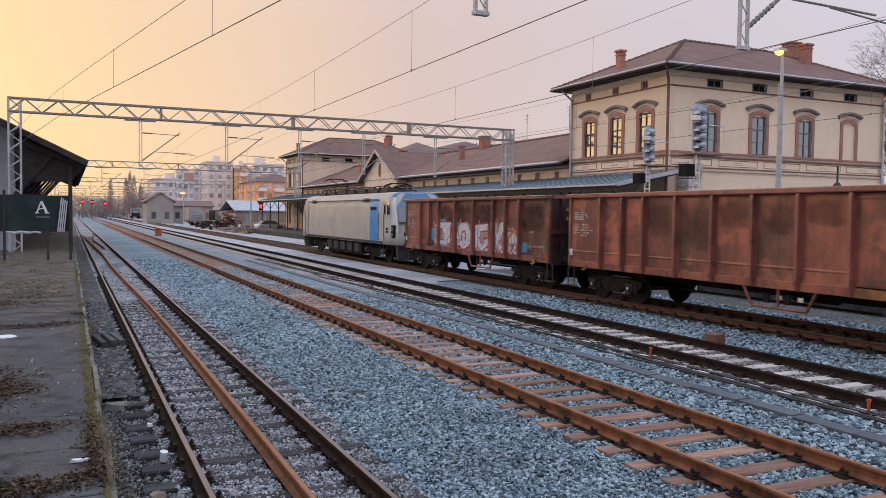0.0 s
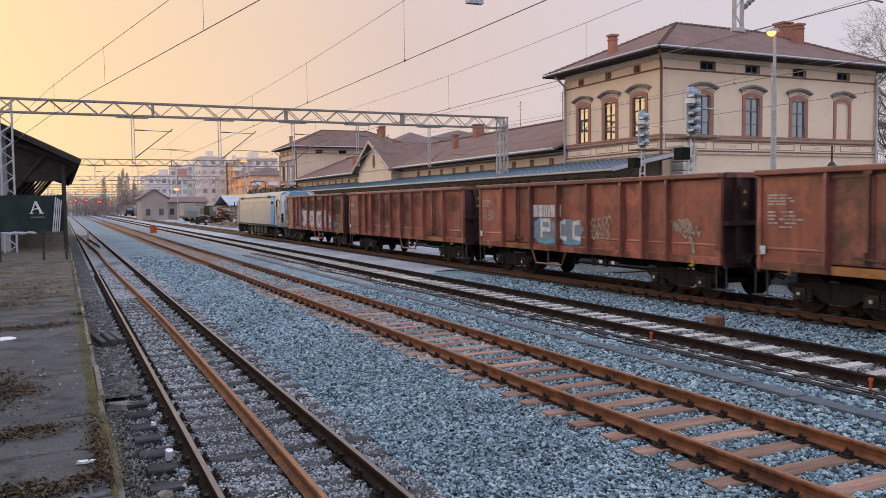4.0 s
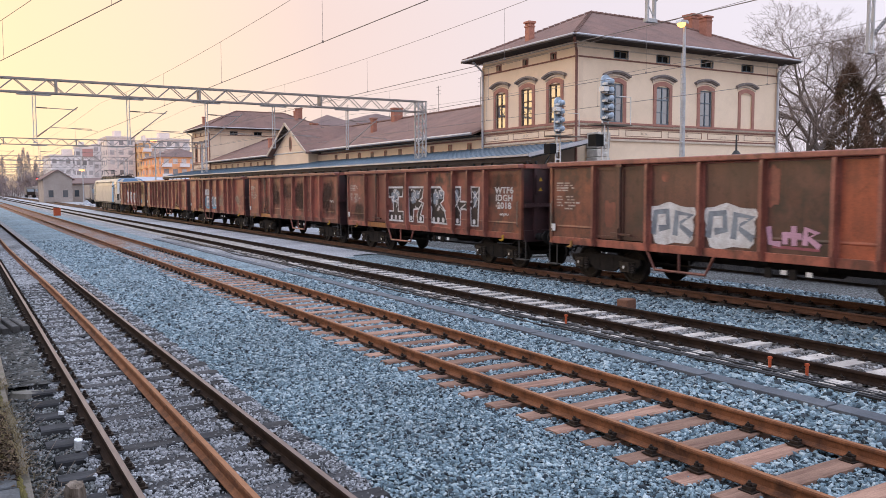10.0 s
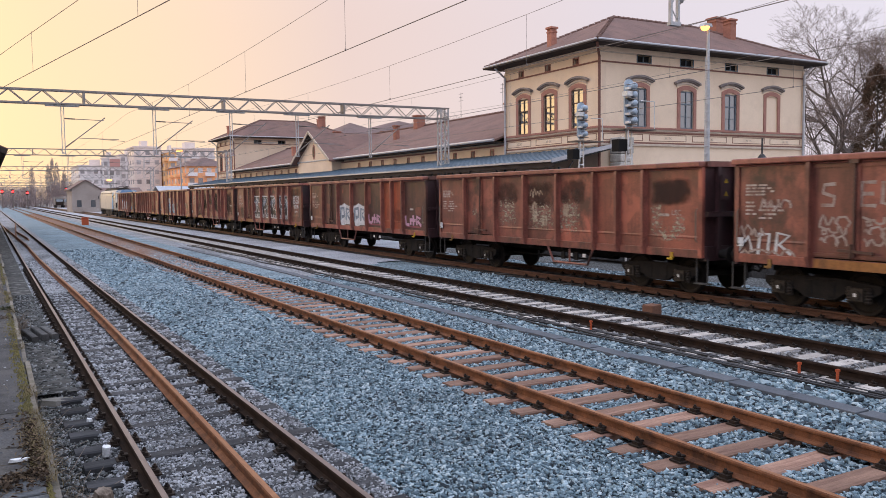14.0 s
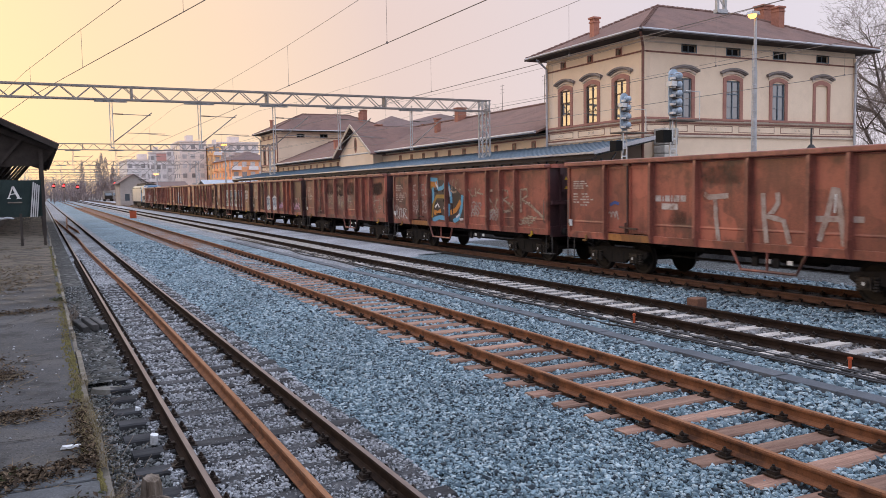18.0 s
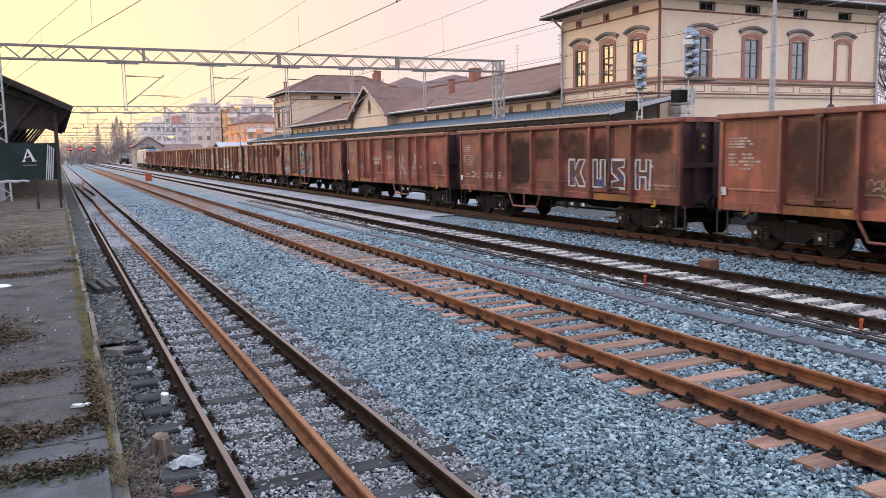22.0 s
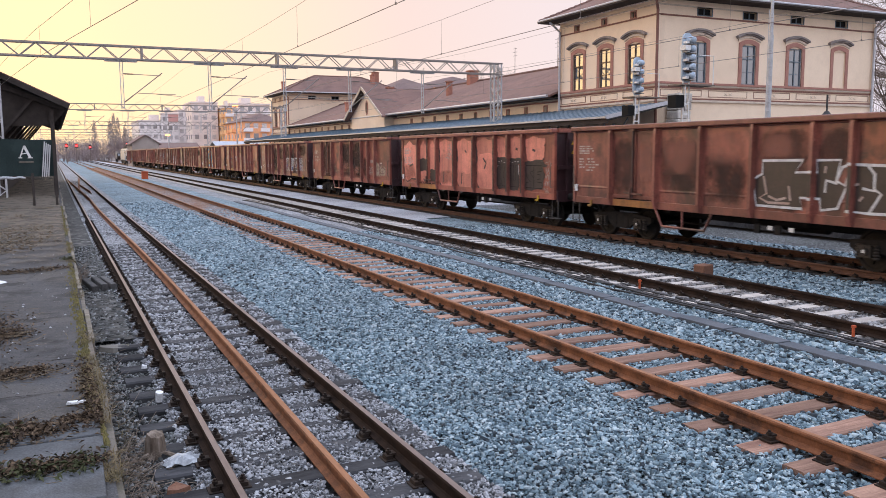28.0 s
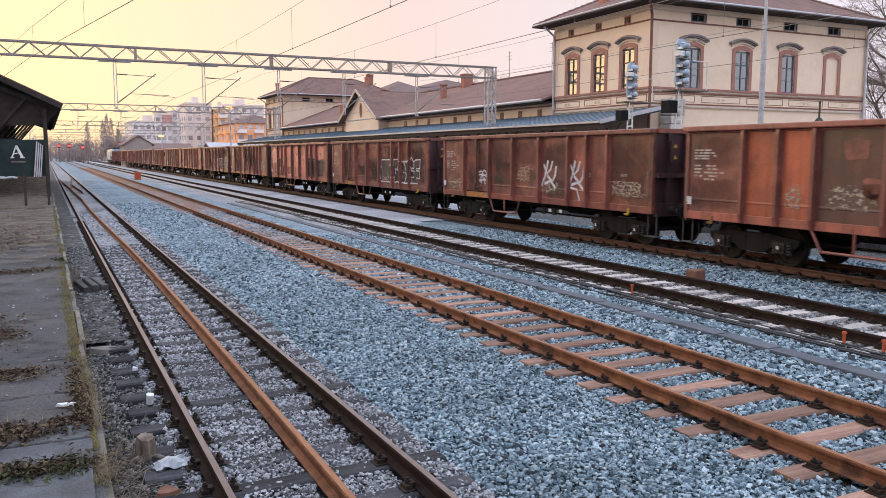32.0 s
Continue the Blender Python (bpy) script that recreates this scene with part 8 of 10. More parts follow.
    for a, c in (((ex0 - 0.08, ey0, ze - 0.04), (ex0 - 0.08, ey1, ze - 0.04)), ((ex0, ey0 - 0.08, ze - 0.04), (ex1, ey0 - 0.08, ze - 0.04)), ((ex1 + 0.08, ey0, ze - 0.04), (ex1 + 0.08, ey1, ze - 0.04))):
        v = MB()
        v.tube(a, c, 0.065, n=8)
        part("gutter", v, M_GUTTER, h)
        v = MB()
        v.bar((a[0], a[1], 10.50), (c[0], c[1], 10.50), 0.07, 0.10)
        part("fascia", v, M_SOFFIT, h)
    ridge = MB()
    for p, q in (((rx0, ym, zr), (rx1, ym, zr)), ((ex0, ey0, ze), (rx0, ym, zr)), ((ex0, ey1, ze), (rx0, ym, zr)), ((ex1, ey0, ze), (rx1, ym, zr))):
        p, q = Vector(p), Vector(q)
        n = int((q - p).length / 0.38)
        for i in range(n):
            a, c = p.lerp(q, i / n), p.lerp(q, (i + 0.96) / n)
            ridge.tube(a, c + Vector((0, 0, 0.0)), 0.12, 0.085, n=6)
    r = part("ridge_tiles", ridge, M_TILE, h)
    r["kind"] = "stuff"
    for cx, cy, zz, w, d in ((29.6, Y0 + 5.0, 12.3, 0.40, 0.42), (42.0, Y0 + 2.6, 13.45, 0.5, 0.6), (43.3, Y0 + 4.9, 14.1, 0.85, 0.8)):
        v = MB()
        v.cbox(cx, cy, zz - 0.95, w, d, 1.9)
        v.cbox(cx, cy, zz + 0.02, w + 0.14, d + 0.14, 0.12)
        v.cbox(cx, cy, zz - 0.22, w + 0.07, d + 0.07, 0.08)
        ch = part("chimney", v, M_BRICK, h, "red brick chimney", bevel=0.01)
    return h


pavilion("two-storey cream station building with a hipped brown roof", 34.15)
pavilion("far two-storey cream station building with a hipped roof", 107.8, windows_y=False)


def wing():
    """The long low wing between the two tall buildings, with its gable in the middle."""
    h = thing("station_wing", "long low cream station wing with a brown tiled roof", "building", "station buildings")
    X0, X1, Y0, Y1, ZE = 29.0, 43.0, 43.25, 107.8, 5.95
    f = Face("x", X0 + 0.02)
    us = [Y0 + 1.6 + 2.42 * i for i in range(26)]
    us = [u for u in us if not 69.0 < u < 82.0]
    holes = [(u - 0.17, u + 0.17, 5.0, 5.4) for u in us]
    low = [Y0 + 2.4 + 4.0 * i for i in range(16)]
    holes += [(u - 0.6, u + 0.6, 0.6, 3.2) for u in low]
    b = wall_mesh(f, Y0, Y1, -0.3, ZE, holes, 0.4)
    part("front_wall", b, M_STUCCO, h)
    b = MB()
    b.box(X1 - 0.4, X1, Y0, Y1, -0.3, ZE)
    part("back_wall", b, M_STUCCO, h)
    for u in us:
        v = MB()
        f.box(v, u - 0.25, u - 0.17, 0, 0.03, 4.92, 5.48)
        f.box(v, u + 0.17, u + 0.25, 0, 0.03, 4.92, 5.48)
        f.box(v, u - 0.17, u + 0.17, 0, 0.03, 5.4, 5.48)
        f.box(v, u - 0.17, u + 0.17, 0, 0.03, 4.92, 5.0)
        t = part("attic_window", v, M_TRIM, h)
        v = MB()
        f.box(v, u - 0.17, u + 0.17, -0.2, -0.17, 5.0, 5.4)
        part("pane", v, M_BLACK, t)
    for u in low:
        v = MB()
        f.box(v, u - 0.6, u + 0.6, -0.2, -0.12, 0.6, 3.2)
        part("lower_window", v, M_FRAME, h)
    for z0, z1, d, m in ((4.78, 4.86, 0.05, M_TRIM), (5.60, 5.68, 0.06, M_TRIM)):
        v = MB()
        f.box(v, Y0, Y1, 0, d, z0, z1)
        part("string_course", v, m, h)
    zr, xm = 9.0, 36.0
    v = MB()
    v.prism([(X0 - 0.85, ZE + 0.05), (xm, zr), (X1 + 0.6, ZE + 0.05), (X1 + 0.6, ZE - 0.08), (xm, zr - 0.16), (X0 - 0.85, ZE - 0.08)], "y", Y0, Y1)
    part("roof", v, M_TILE, h, "long slope of brown tiles")
    v = MB()
    v.tube((X0 - 0.92, Y0, ZE + 0.02), (X0 - 0.92, Y1, ZE + 0.02), 0.09, n=8)
    part("gutter", v, M_GUTTER, h)
    v = MB()
    v.box(X0 - 0.86, X0, Y0, Y1, ZE - 0.14, ZE - 0.09)
    part("soffit", v, M_SOFFIT, h)
    v = MB()
    for i in range(int((Y1 - Y0) / 0.42)):
        v.tube((xm, Y0 + 0.42 * i, zr + 0.02), (xm, Y0 + 0.42 * i + 0.4, zr + 0.02), 0.13, 0.09, n=6)
    r = part("ridge_tiles", v, M_TILE, h)
    r["kind"] = "stuff"
    # the middle gable
    yc, hw, zt = 75.4, 5.3, 8.75
    g = MB()
    g.prism([(yc - hw + 0.7, ZE - 1.5), (yc + hw - 0.7, ZE - 1.5), (yc + hw - 0.7, ZE + 0.2), (yc, zt - 0.35), (yc - hw + 0.7, ZE + 0.2)], "x", X0 - 0.95, X0 + 0.3)
    part("gable_wall", g, M_STUCCO, h, "cream gable wall")
    g = MB()
    for s in (-1, 1):
        g.add([(X0 - 1.5, yc, zt), (X0 - 1.5, yc + s * hw, ZE - 0.1), (xm, yc + s * hw, ZE - 0.1), (xm, yc, zt),
               (X0 - 1.5, yc, zt - 0.14), (X0 - 1.5, yc + s * hw, ZE - 0.24), (xm, yc + s * hw, ZE - 0.24), (xm, yc, zt - 0.14)],
              [(0, 1, 2, 3), (7, 6, 5, 4), (0, 4, 5, 1), (1, 5, 6, 2), (2, 6, 7, 3), (3, 7, 4, 0)])
    part("gable_roof", g, M_TILE, h)
    for s in (-1, 1):
        g = MB()
        g.bar((X0 - 1.53, yc, zt + 0.02), (X0 - 1.53, yc + s * (hw + 0.05), ZE - 0.12), 0.07, 0.24)
        part("bargeboard", g, M_MOULD, h, "pale bargeboard")
        g = MB()
        g.bar((X0 - 1.25, yc + s * 0.1, zt - 0.22), (X0 - 1.25, yc + s * (hw - 0.3), ZE + 0.0), 0.45, 0.06)
        part("gable_soffit", g, M_SOFFIT, h)
    g = MB()
    ring = [(0.36 * math.cos(2 * math.pi * i / 20), 6.85 + 0.72 * math.sin(2 * math.pi * i / 20)) for i in range(20)]
    g.prism([(yc + p, q) for p, q in ring], "x", X0 - 0.99, X0 - 0.95)
    w = part("gable_window", g, M_TRIM, h, "narrow oval gable window")
    g = MB()
    g.prism([(yc + p * 0.62, 6.85 + (q - 6.85) * 0.72) for p, q in ring], "x", X0 - 1.005, X0 - 0.99)
    part("pane", g, M_FRAME, w)
    for cx, cy, zz, w_, d_ in ((34.6, 51.0, 9.3, 0.55, 0.6), (32.2, 65.5, 8.7, 0.4, 0.5), (35.6, 67.5, 9.9, 0.9, 0.7), (35.6, 88.0, 9.9, 0.7, 0.7), (31.8, 92.0, 8.3, 0.5, 0.5)):
        v = MB()
        v.cbox(cx, cy, zz - 0.9, w_, d_, 1.8)
        v.cbox(cx, cy, zz + 0.03, w_ + 0.14, d_ + 0.14, 0.12)
        part("chimney", v, M_BRICK, h, "red brick chimney", bevel=0.01)
    for cx, cy in ((36, 54.0), (36, 60.5), (35.8, 79.0)):
        v = MB()
        v.path([(cx, cy, 8.9), (cx, cy, 11.3)], 0.02, n=5)
        for z in (10.6, 10.9, 11.2):
            v.path([(cx, cy - 0.35, z), (cx, cy + 0.35, z)], 0.012, n=4)
        part("aerial", v, M_CAST, h)


wing()


def canopy():
    c = thing("platform_canopy", "long blue-grey sheet-metal platform canopy on iron posts", "canopy")
    Y0, Y1 = 33.0, 118.0
    v = MB()
    v.prism([(24.95, 4.14), (29.05, 4.96), (29.05, 5.05), (24.95, 4.24)], "y", Y0, Y1)
    part("roof_sheet", v, M_CANOPY, c)
    v = MB()
    n = int((Y1 - Y0) / 0.75)
    for i in range(n + 1):
        y = Y0 + (Y1 - Y0) * i / n
        v.bar((24.96, y, 4.255), (29.0, y, 5.06), 0.03, 0.03)
    s = part("standing_seams", v, M_CANOPY, c)
    s["kind"] = "stuff"
    v = MB()
    v.box(24.86, 24.95, Y0, Y1, 4.15, 4.24)
    part("gutter", v, M_GUTTER, c, "pale gutter along the front edge")
    v = MB()
    v.box(24.96, 25.02, Y0, Y1, 3.90, 4.135)
    part("valance", v, M_SOFFIT, c)
    for i in range(18):
        y = Y0 + 0.3 + 4.95 * i
        v = MB()
        v.tube((25.6, y, 0.2), (25.6, y, 3.9), 0.075, n=10)
        v.tube((25.6, y, 0.2), (25.6, y, 0.6), 0.12, n=10)
        v.bar((25.6, y, 3.0), (24.98, y, 3.9), 0.06)
        v.bar((25.6, y, 3.0), (26.5, y, 4.2), 0.06)
        v.bar((24.98, y, 4.05), (29.0, y, 4.88), 0.08, 0.12)
        part("post", v, M_CAST, c, "dark iron post with brackets")
    v = MB()
    v.bar((24.9, Y0, 4.2), (29.0, Y0, 5.03), 0.06, 0.2)
    part("end_board", v, M_GUTTER, c)
    v = MB()
    # run on to Y -60: dark asphalt in place of dimly lit ballast there
    v.box(21.6, 29.0, -60.0, 125.0, -0.3, 0.35)
    single("station_platform", v, M_ASPHALT, "dark asphalt station platform, run on past the canopy to darken the ground", "platform", kind="structure")
    p = thing("stone_pillar", "rough pale stone gate pillar beside the station", "pillar")
    rg = random.Random(2)
    for i in range(13):
        v = MB()
        hw = 0.47 + rg.uniform(-0.03, 0.04)
        v.cbox(0, 0, 0, 2 * hw, 0.9, 0.43)
        q = part("stone_block", v, M_STONE, p, bevel=0.05)
        q.location = (30.05 + rg.uniform(-0.03, 0.03), 33.55, -0.1 + 0.45 * i)


canopy()

# ---- overhead line ----
GANTRIES = (8.6, 46.5, 100.5, 154.0, 208.0, 262.0, 316.0, 370.0)
ARMS = (3.55, 8.1, 12.3, 16.25, 21.0)


def lattice(mb, p0, p1, w, h, n, r, side=Vector((0, 1, 0)), up=Vector((0, 0, 1))):
    """A box girder: four chords, one zigzag of laces on each of its sides."""
    p0, p1 = Vector(p0), Vector(p1)
    c = [side * sx * w / 2 + up * sz * h / 2 for sx, sz in ((-1, -1), (1, -1), (1, 1), (-1, 1))]
    for q in c:
        mb.bar(p0 + q, p1 + q, r * 2.2)
    for i in range(n):
        a, b = p0.lerp(p1, i / n), p0.lerp(p1, (i + 1) / n)
        for k in range(4):
            u, v = c[k], c[(k + 1) % 4]
            if (i % 2) ^ (k == 3):
                u, v = v, u
            mb.bar(a + u, b + v, r * 1.1)
    return mb


def gantry_arm(parent, x, y, top=7.42, reach=True, near=False):
    m = MB()
    for e in (-1, 1):
        m.bar((x + e * 0.07, y, 4.95), (x + e * 0.07, y, top), 0.035, 0.05)
    for i in range(12):
        z = 5.0 + (top - 5.0) * i / 12
        s = 1 if i % 2 else -1
        m.bar((x - s * 0.07, y, z), (x + s * 0.07, y, z + (top - 5.0) / 12), 0.012)
    m.box(x - 0.1, x + 0.1, y - 0.04, y + 0.04, 4.93, 4.98)
    m.box(x - 0.8, x + 0.8, y - 0.09, y + 0.09, top - 0.06, top + 0.06)
    a = part("drop_post", m, M_STEEL, parent, "lattice drop post")
    if reach:
        m = MB()
        m.tube((x + 0.08, y, 5.25), (x + 2.05, y, 6.85), 0.03, n=6)
        m.tube((x + 0.08, y, 6.75), (x + 2.0, y, 6.7), 0.02, n=6)
        m.tube((x + 0.75, y, 5.75), (x + 2.7, y, 5.72), 0.018, n=6)
        m.tube((x + 1.7, y, 5.72), (x + 3.0, y, 5.62), 0.014, n=6)
        part("cantilever", m, M_TRUSS, a)
        for p, q in (((x + 0.1, y, 5.27), (x + 0.55, y, 5.63)), ((x + 0.1, y, 6.75), (x + 0.6, y, 6.735))):
            part("insulator", MB().lathe(p, q, [(i / 14, 0.042 if i % 2 else 0.026) for i in range(15)], 10), M_STEEL_DARK if not near else M_INSUL, a)


def gantry(y, first=False):
    g = thing("overhead_line_gantry", "grey steel lattice gantry spanning the tracks", "gantry", "gantries along the line")
    m = MB()
    lattice(m, (-2.75, y, 7.83), (26.6, y, 7.83), 0.45, 0.68, 38, 0.037)
    for x in (4.6, 11.9, 19.2):
        m.box(x - 0.05, x + 0.05, y - 0.26, y + 0.26, 7.48, 8.18)
    part("beam", m, M_TRUSS, g)
    for x in (-2.45, 26.25):
        m = MB()
        lattice(m, (x, y, -0.3 if x > 0 else 0.3), (x, y, 8.15), 0.45, 0.55, 18, 0.036, Vector((0, 1, 0)), Vector((1, 0, 0)))
        part("mast", m, M_STEEL, g, "lattice mast")
    for k, x in enumerate((4.45, 8.6, 14.0, 17.6, 21.6) if first else ARMS):
        gantry_arm(g, x, y, 7.42, not (first and k == 0), first)
    return g


gantry(GANTRIES[0], True)
g1 = gantry(GANTRIES[1])
for y in GANTRIES[2:]:
    copy_thing(g1, pose(0, y - GANTRIES[1], 0))


def wires():
    def catenary(x, sag, sup, top=7.12):
        w = thing("overhead_line", "thin overhead contact wire hung below a carrying cable", "overhead wire", "overhead wires")

        def hang(k, t):
            a, b = sup[k], sup[k + 1]
            return a + (b - a) * t, top - sag * 4 * t * (1 - t)
        pts = [hang(k, i / 10) for k in range(len(sup) - 1) for i in range(10)]
        part("carrying_cable", MB().path([(x, y, z) for y, z in pts], 0.0055, n=5), M_WIRE, w)
        part("contact_wire", MB().path([(x, y, 5.65) for y in sup], 0.009, n=5), M_WIRE, w)
        for k in range(4):
            for i in range(1, 5):
                y, z = hang(k, i / 5)
                m = MB()
                m.tube((x, y, 5.65), (x, y, z), 0.004, n=4)
                m.cbox(x, y, 5.66, 0.03, 0.03, 0.05)
                part("dropper", m, M_WIRE, w)

    sup = (-45.0,) + GANTRIES
    for x, sag in ((6.72, 0.31), (11.42, 0.42), (16.13, 0.40), (21.2, 0.42)):
        catenary(x, sag, sup)
    # the wire of the old track swings aside to be anchored on the mast beside the platform
    w = thing("overhead_line", "overhead wire swinging aside to its anchor on the gantry mast", "overhead wire", "overhead wires")
    ys = [-45.0, -20.0, 8.6, 12.0, 18.0, 24.0, 30.0, 38.0, 46.3]
    xs = [2.7, 3.1, 3.36, 2.78, 1.74, 0.70, -0.30, -1.40, -2.45]
    part("carrying_cable", MB().path([(x, y, 6.62 - 0.004 * max(0.0, y - 8.6)) for x, y in zip(xs, ys)], 0.007, n=5), M_WIRE, w)
    part("contact_wire", MB().path([(x, y, 5.65) for x, y in zip(xs, ys)], 0.009, n=5), M_WIRE, w)
    for y in (1.0, 14.7, 22.0, 29.0):
        x = float(np.interp(y, ys, xs))
        part("dropper", MB().tube((x, y, 5.65), (x, y, 6.6), 0.004, n=4), M_WIRE, w)


wires()


# ---- signals and lamp ----
M_SIG = mat("grey_blue_signal_housing", (0.40, 0.48, 0.56, 1), (0.30, 0.37, 0.44, 1), 0.5, 0.2, 3.0, 30.0, 0.05)
M_SIGMAST = mat("pale_signal_mast", (0.70, 0.70, 0.68, 1), (0.58, 0.57, 0.55, 1), 0.6, 0.2, 3.0, 30.0, 0.08)
M_SODIUM = plain("lit_sodium_lamp", (1.0, 0.40, 0.09, 1), 0.4, 0, 4.0)
M_REDLAMP = plain("lit_red_lamp", (1.0, 0.03, 0.03, 1), 0.4, 0, 6.0)


def signal(x, y, top, n, label, k=1.0):
    s = thing("railway_signal", label, "railway signal", "signals beside the line")
    m = MB()
    for e in (-1, 1):
        m.bar((x + e * 0.13, y, 0.0), (x + e * 0.13, y, top - 1.45 * k), 0.05)
    for i in range(13):
        z = 0.3 + i * 0.35
        if z < top - 1.5 * k:
            m.box(x - 0.13, x + 0.13, y - 0.02, y + 0.02, z - 0.03, z + 0.03)
    part("mast", m, M_SIGMAST, s, "pale ladder-like mast")
    h = 1.62 * k
    m = MB()
    pr = []
    for i in range(12):
        t = math.pi * i / 11
        pr.append((0.22 * math.cos(t), top - 0.22 + 0.22 * math.sin(t)))
    for i in range(12):
        t = math.pi + math.pi * i / 11
        pr.append((0.22 * math.cos(t), top - h + 0.22 + 0.22 * math.sin(t)))
    m.prism([(x + p, q) for p, q in pr], "y", y - 0.03, y + 0.03)
    b = part("backboard", m, M_SIG, s)
    for i in range(n):
        z = top - 0.26 - i * (h - 0.5) / (n - 1)
        m = MB()
        m.lathe((x + 0.04, y - 0.03, z), (x + 0.04, y - 0.34, z), [(0, 0.135), (0.12, 0.14), (0.16, 0.115), (0.55, 0.112), (0.6, 0.125), (0.86, 0.115), (0.95, 0.08), (1.0, 0.03)], 16)
        part("lamp_housing", m, M_SIG, b, smooth=True)
        m = MB()
        m.box(x - 0.10, x + 0.17, y - 0.30, y - 0.031, z - 0.172, z - 0.148)
        part("lamp_shelf", m, M_STEEL_DARK, b)
        m = MB()
        m.box(x - 0.2, x - 0.08, y - 0.22, y - 0.03, z - 0.12, z - 0.04)
        m.tube((x - 0.16, y - 0.1, z - 0.1), (x + 0.02, y - 0.2, z - 0.02), 0.02, n=6)
        part("lamp_bracket", m, M_SIGMAST, b)
    m = MB()
    m.box(x - 0.34, x - 0.1, y - 0.3, y - 0.03, top - 0.62, top - 0.45)
    part("junction_box", m, M_SIGMAST, s)
    z = top - h - 0.08
    m = MB()
    m.box(x - 0.5, x + 1.0, y - 0.35, y + 0.35, z - 0.03, z + 0.02)
    part("service_platform", m, M_STEEL_DARK, s)
    m = MB()
    m.path([(x + 0.95, y - 0.3, z), (x + 0.95, y - 0.3, z + 1.0), (x + 0.3, y - 0.3, z + 1.0)], 0.02)
    m.path([(x - 0.3, y - 0.3, z), (x - 0.3, y - 0.3, z - 0.75), (x - 0.12, y - 0.1, z - 0.9)], 0.025)
    part("railing", m, M_SIGMAST, s)
    m = MB()
    m.box(x - 0.62, x - 0.22, y - 0.2, y + 0.2, z - 0.78, z - 0.36)
    part("control_box", m, M_BLACK, s)
    m = MB()
    m.box(x - 0.42, x - 0.02, y - 0.12, y - 0.08, z - 1.75, z - 1.3)
    part("sign_board", m, M_LABEL, s)
    m = MB()
    m.box(x - 0.27, x - 0.22, y - 0.13, y - 0.121, z - 1.65, z - 1.4)
    m.box(x - 0.33, x - 0.16, y - 0.13, y - 0.121, z - 1.52, z - 1.48)
    part("board_mark", m, M_LOCO_BLUE, s)
    return s


signal(22.88, 28.2, 6.52, 4, "grey railway signal with round lamp housings on a pale mast")
signal(20.08, 22.1, 6.58, 5, "tall grey railway signal with round lamp housings on a pale mast", 1.05)


def lamp_post():
    x, y, top = 28.75, 26.4, 9.85
    s = thing("platform_lamp_post", "tall grey lamp post with rungs and a lit orange lamp", "lamp post")
    m = MB()
    m.tube((x, y, 0.0), (x, y, top - 2.3), 0.13, 0.105, n=12)
    m.tube((x, y, top - 2.3), (x, y, top), 0.085, 0.06, n=12)
    part("pole", m, M_STEEL, s)
    for i in range(20):
        m = MB()
        m.path([(x - 0.05, y - 0.1, 1.2 + 0.38 * i), (x - 0.28, y - 0.1, 1.2 + 0.38 * i)], 0.014, n=5)
        part("rung", m, M_STEEL, s)
    m = MB()
    m.path([(x - 0.28, y - 0.1, 1.1), (x - 0.28, y - 0.1, 8.6)], 0.014, n=5)
    part("ladder_rail", m, M_STEEL, s)
    m = MB()
    m.tube((x - 0.02, y, top), (x - 0.12, y - 0.05, top + 0.1), 0.05, 0.12, n=10)
    m.prism([(x - 0.45, top + 0.12), (x + 0.12, top + 0.12), (x + 0.05, top + 0.26), (x - 0.35, top + 0.26)], "y", y - 0.16, y + 0.16)
    part("lamp_head", m, M_STEEL, s)
    m = MB()
    m.lathe((x - 0.2, y, top + 0.125), (x - 0.2, y, top - 0.06), [(0, 0.2), (0.4, 0.19), (0.75, 0.14), (1.0, 0.05)], 14)
    part("lamp_glass", m, M_SODIUM, s, "lit orange lamp glass")


lamp_post()


def iron_post():
    """A small dark lamp-like post in front of the station."""
    s = MB()
    x, y = 36.3, 29.5
    s.tube((x, y, 0), (x, y, 5.35), 0.05, n=8)
    s.tube((x, y, 4.25), (x, y, 4.5), 0.28, 0.1, n=10)
    single("iron_post", s, M_CAST, "short dark iron post with a flared collar", "post")


iron_post()


# ---- the goods shed and its fence ----
M_SHEDWALL = mat("grey_shed_plaster", (0.34, 0.35, 0.37, 1), (0.27, 0.28, 0.30, 1), 0.9, 0, 1.0, 25.0, 0.2)
M_SHEDWOOD = mat("dark_shed_boards", (0.034, 0.028, 0.025, 1), (0.055, 0.045, 0.040, 1), 0.85, 0, 2.0, 40.0, 0.3, stretch=(1, 0.2, 1))
M_TARP = mat("dark_green_tarpaulin", (0.012, 0.024, 0.024, 1), (0.018, 0.034, 0.032, 1), 0.6, 0, 2.0, 25.0, 0.3, 0.02)


def shed():
    h = thing("goods_shed", "old goods shed with a wide dark overhanging roof", "shed")
    Y0, Y1, XW, XP = 48.2, 92.0, -2.55, 0.10
    XE, ZE, sl = 0.92, 4.98, 0.486
    zw = ZE + (XE - XW) * sl
    zr = ZE + (XE + 9.4) * sl
    b = MB()
    b.prism([(-16.5, 0.3), (XW, 0.3), (XW, zw - 0.05), (-9.4, zr - 0.05), (-16.5, zw - 0.05)], "y", Y0 + 0.2, Y0 + 0.5)
    part("gable_wall", b, M_SHEDWALL, h, "grey plastered gable wall")
    b = MB()
    b.box(XW - 0.3, XW, Y0 + 0.5, Y1, 0.3, zw - 0.1)
    part("side_wall", b, M_SHEDWOOD, h, "dark boarded side wall")
    b = MB()
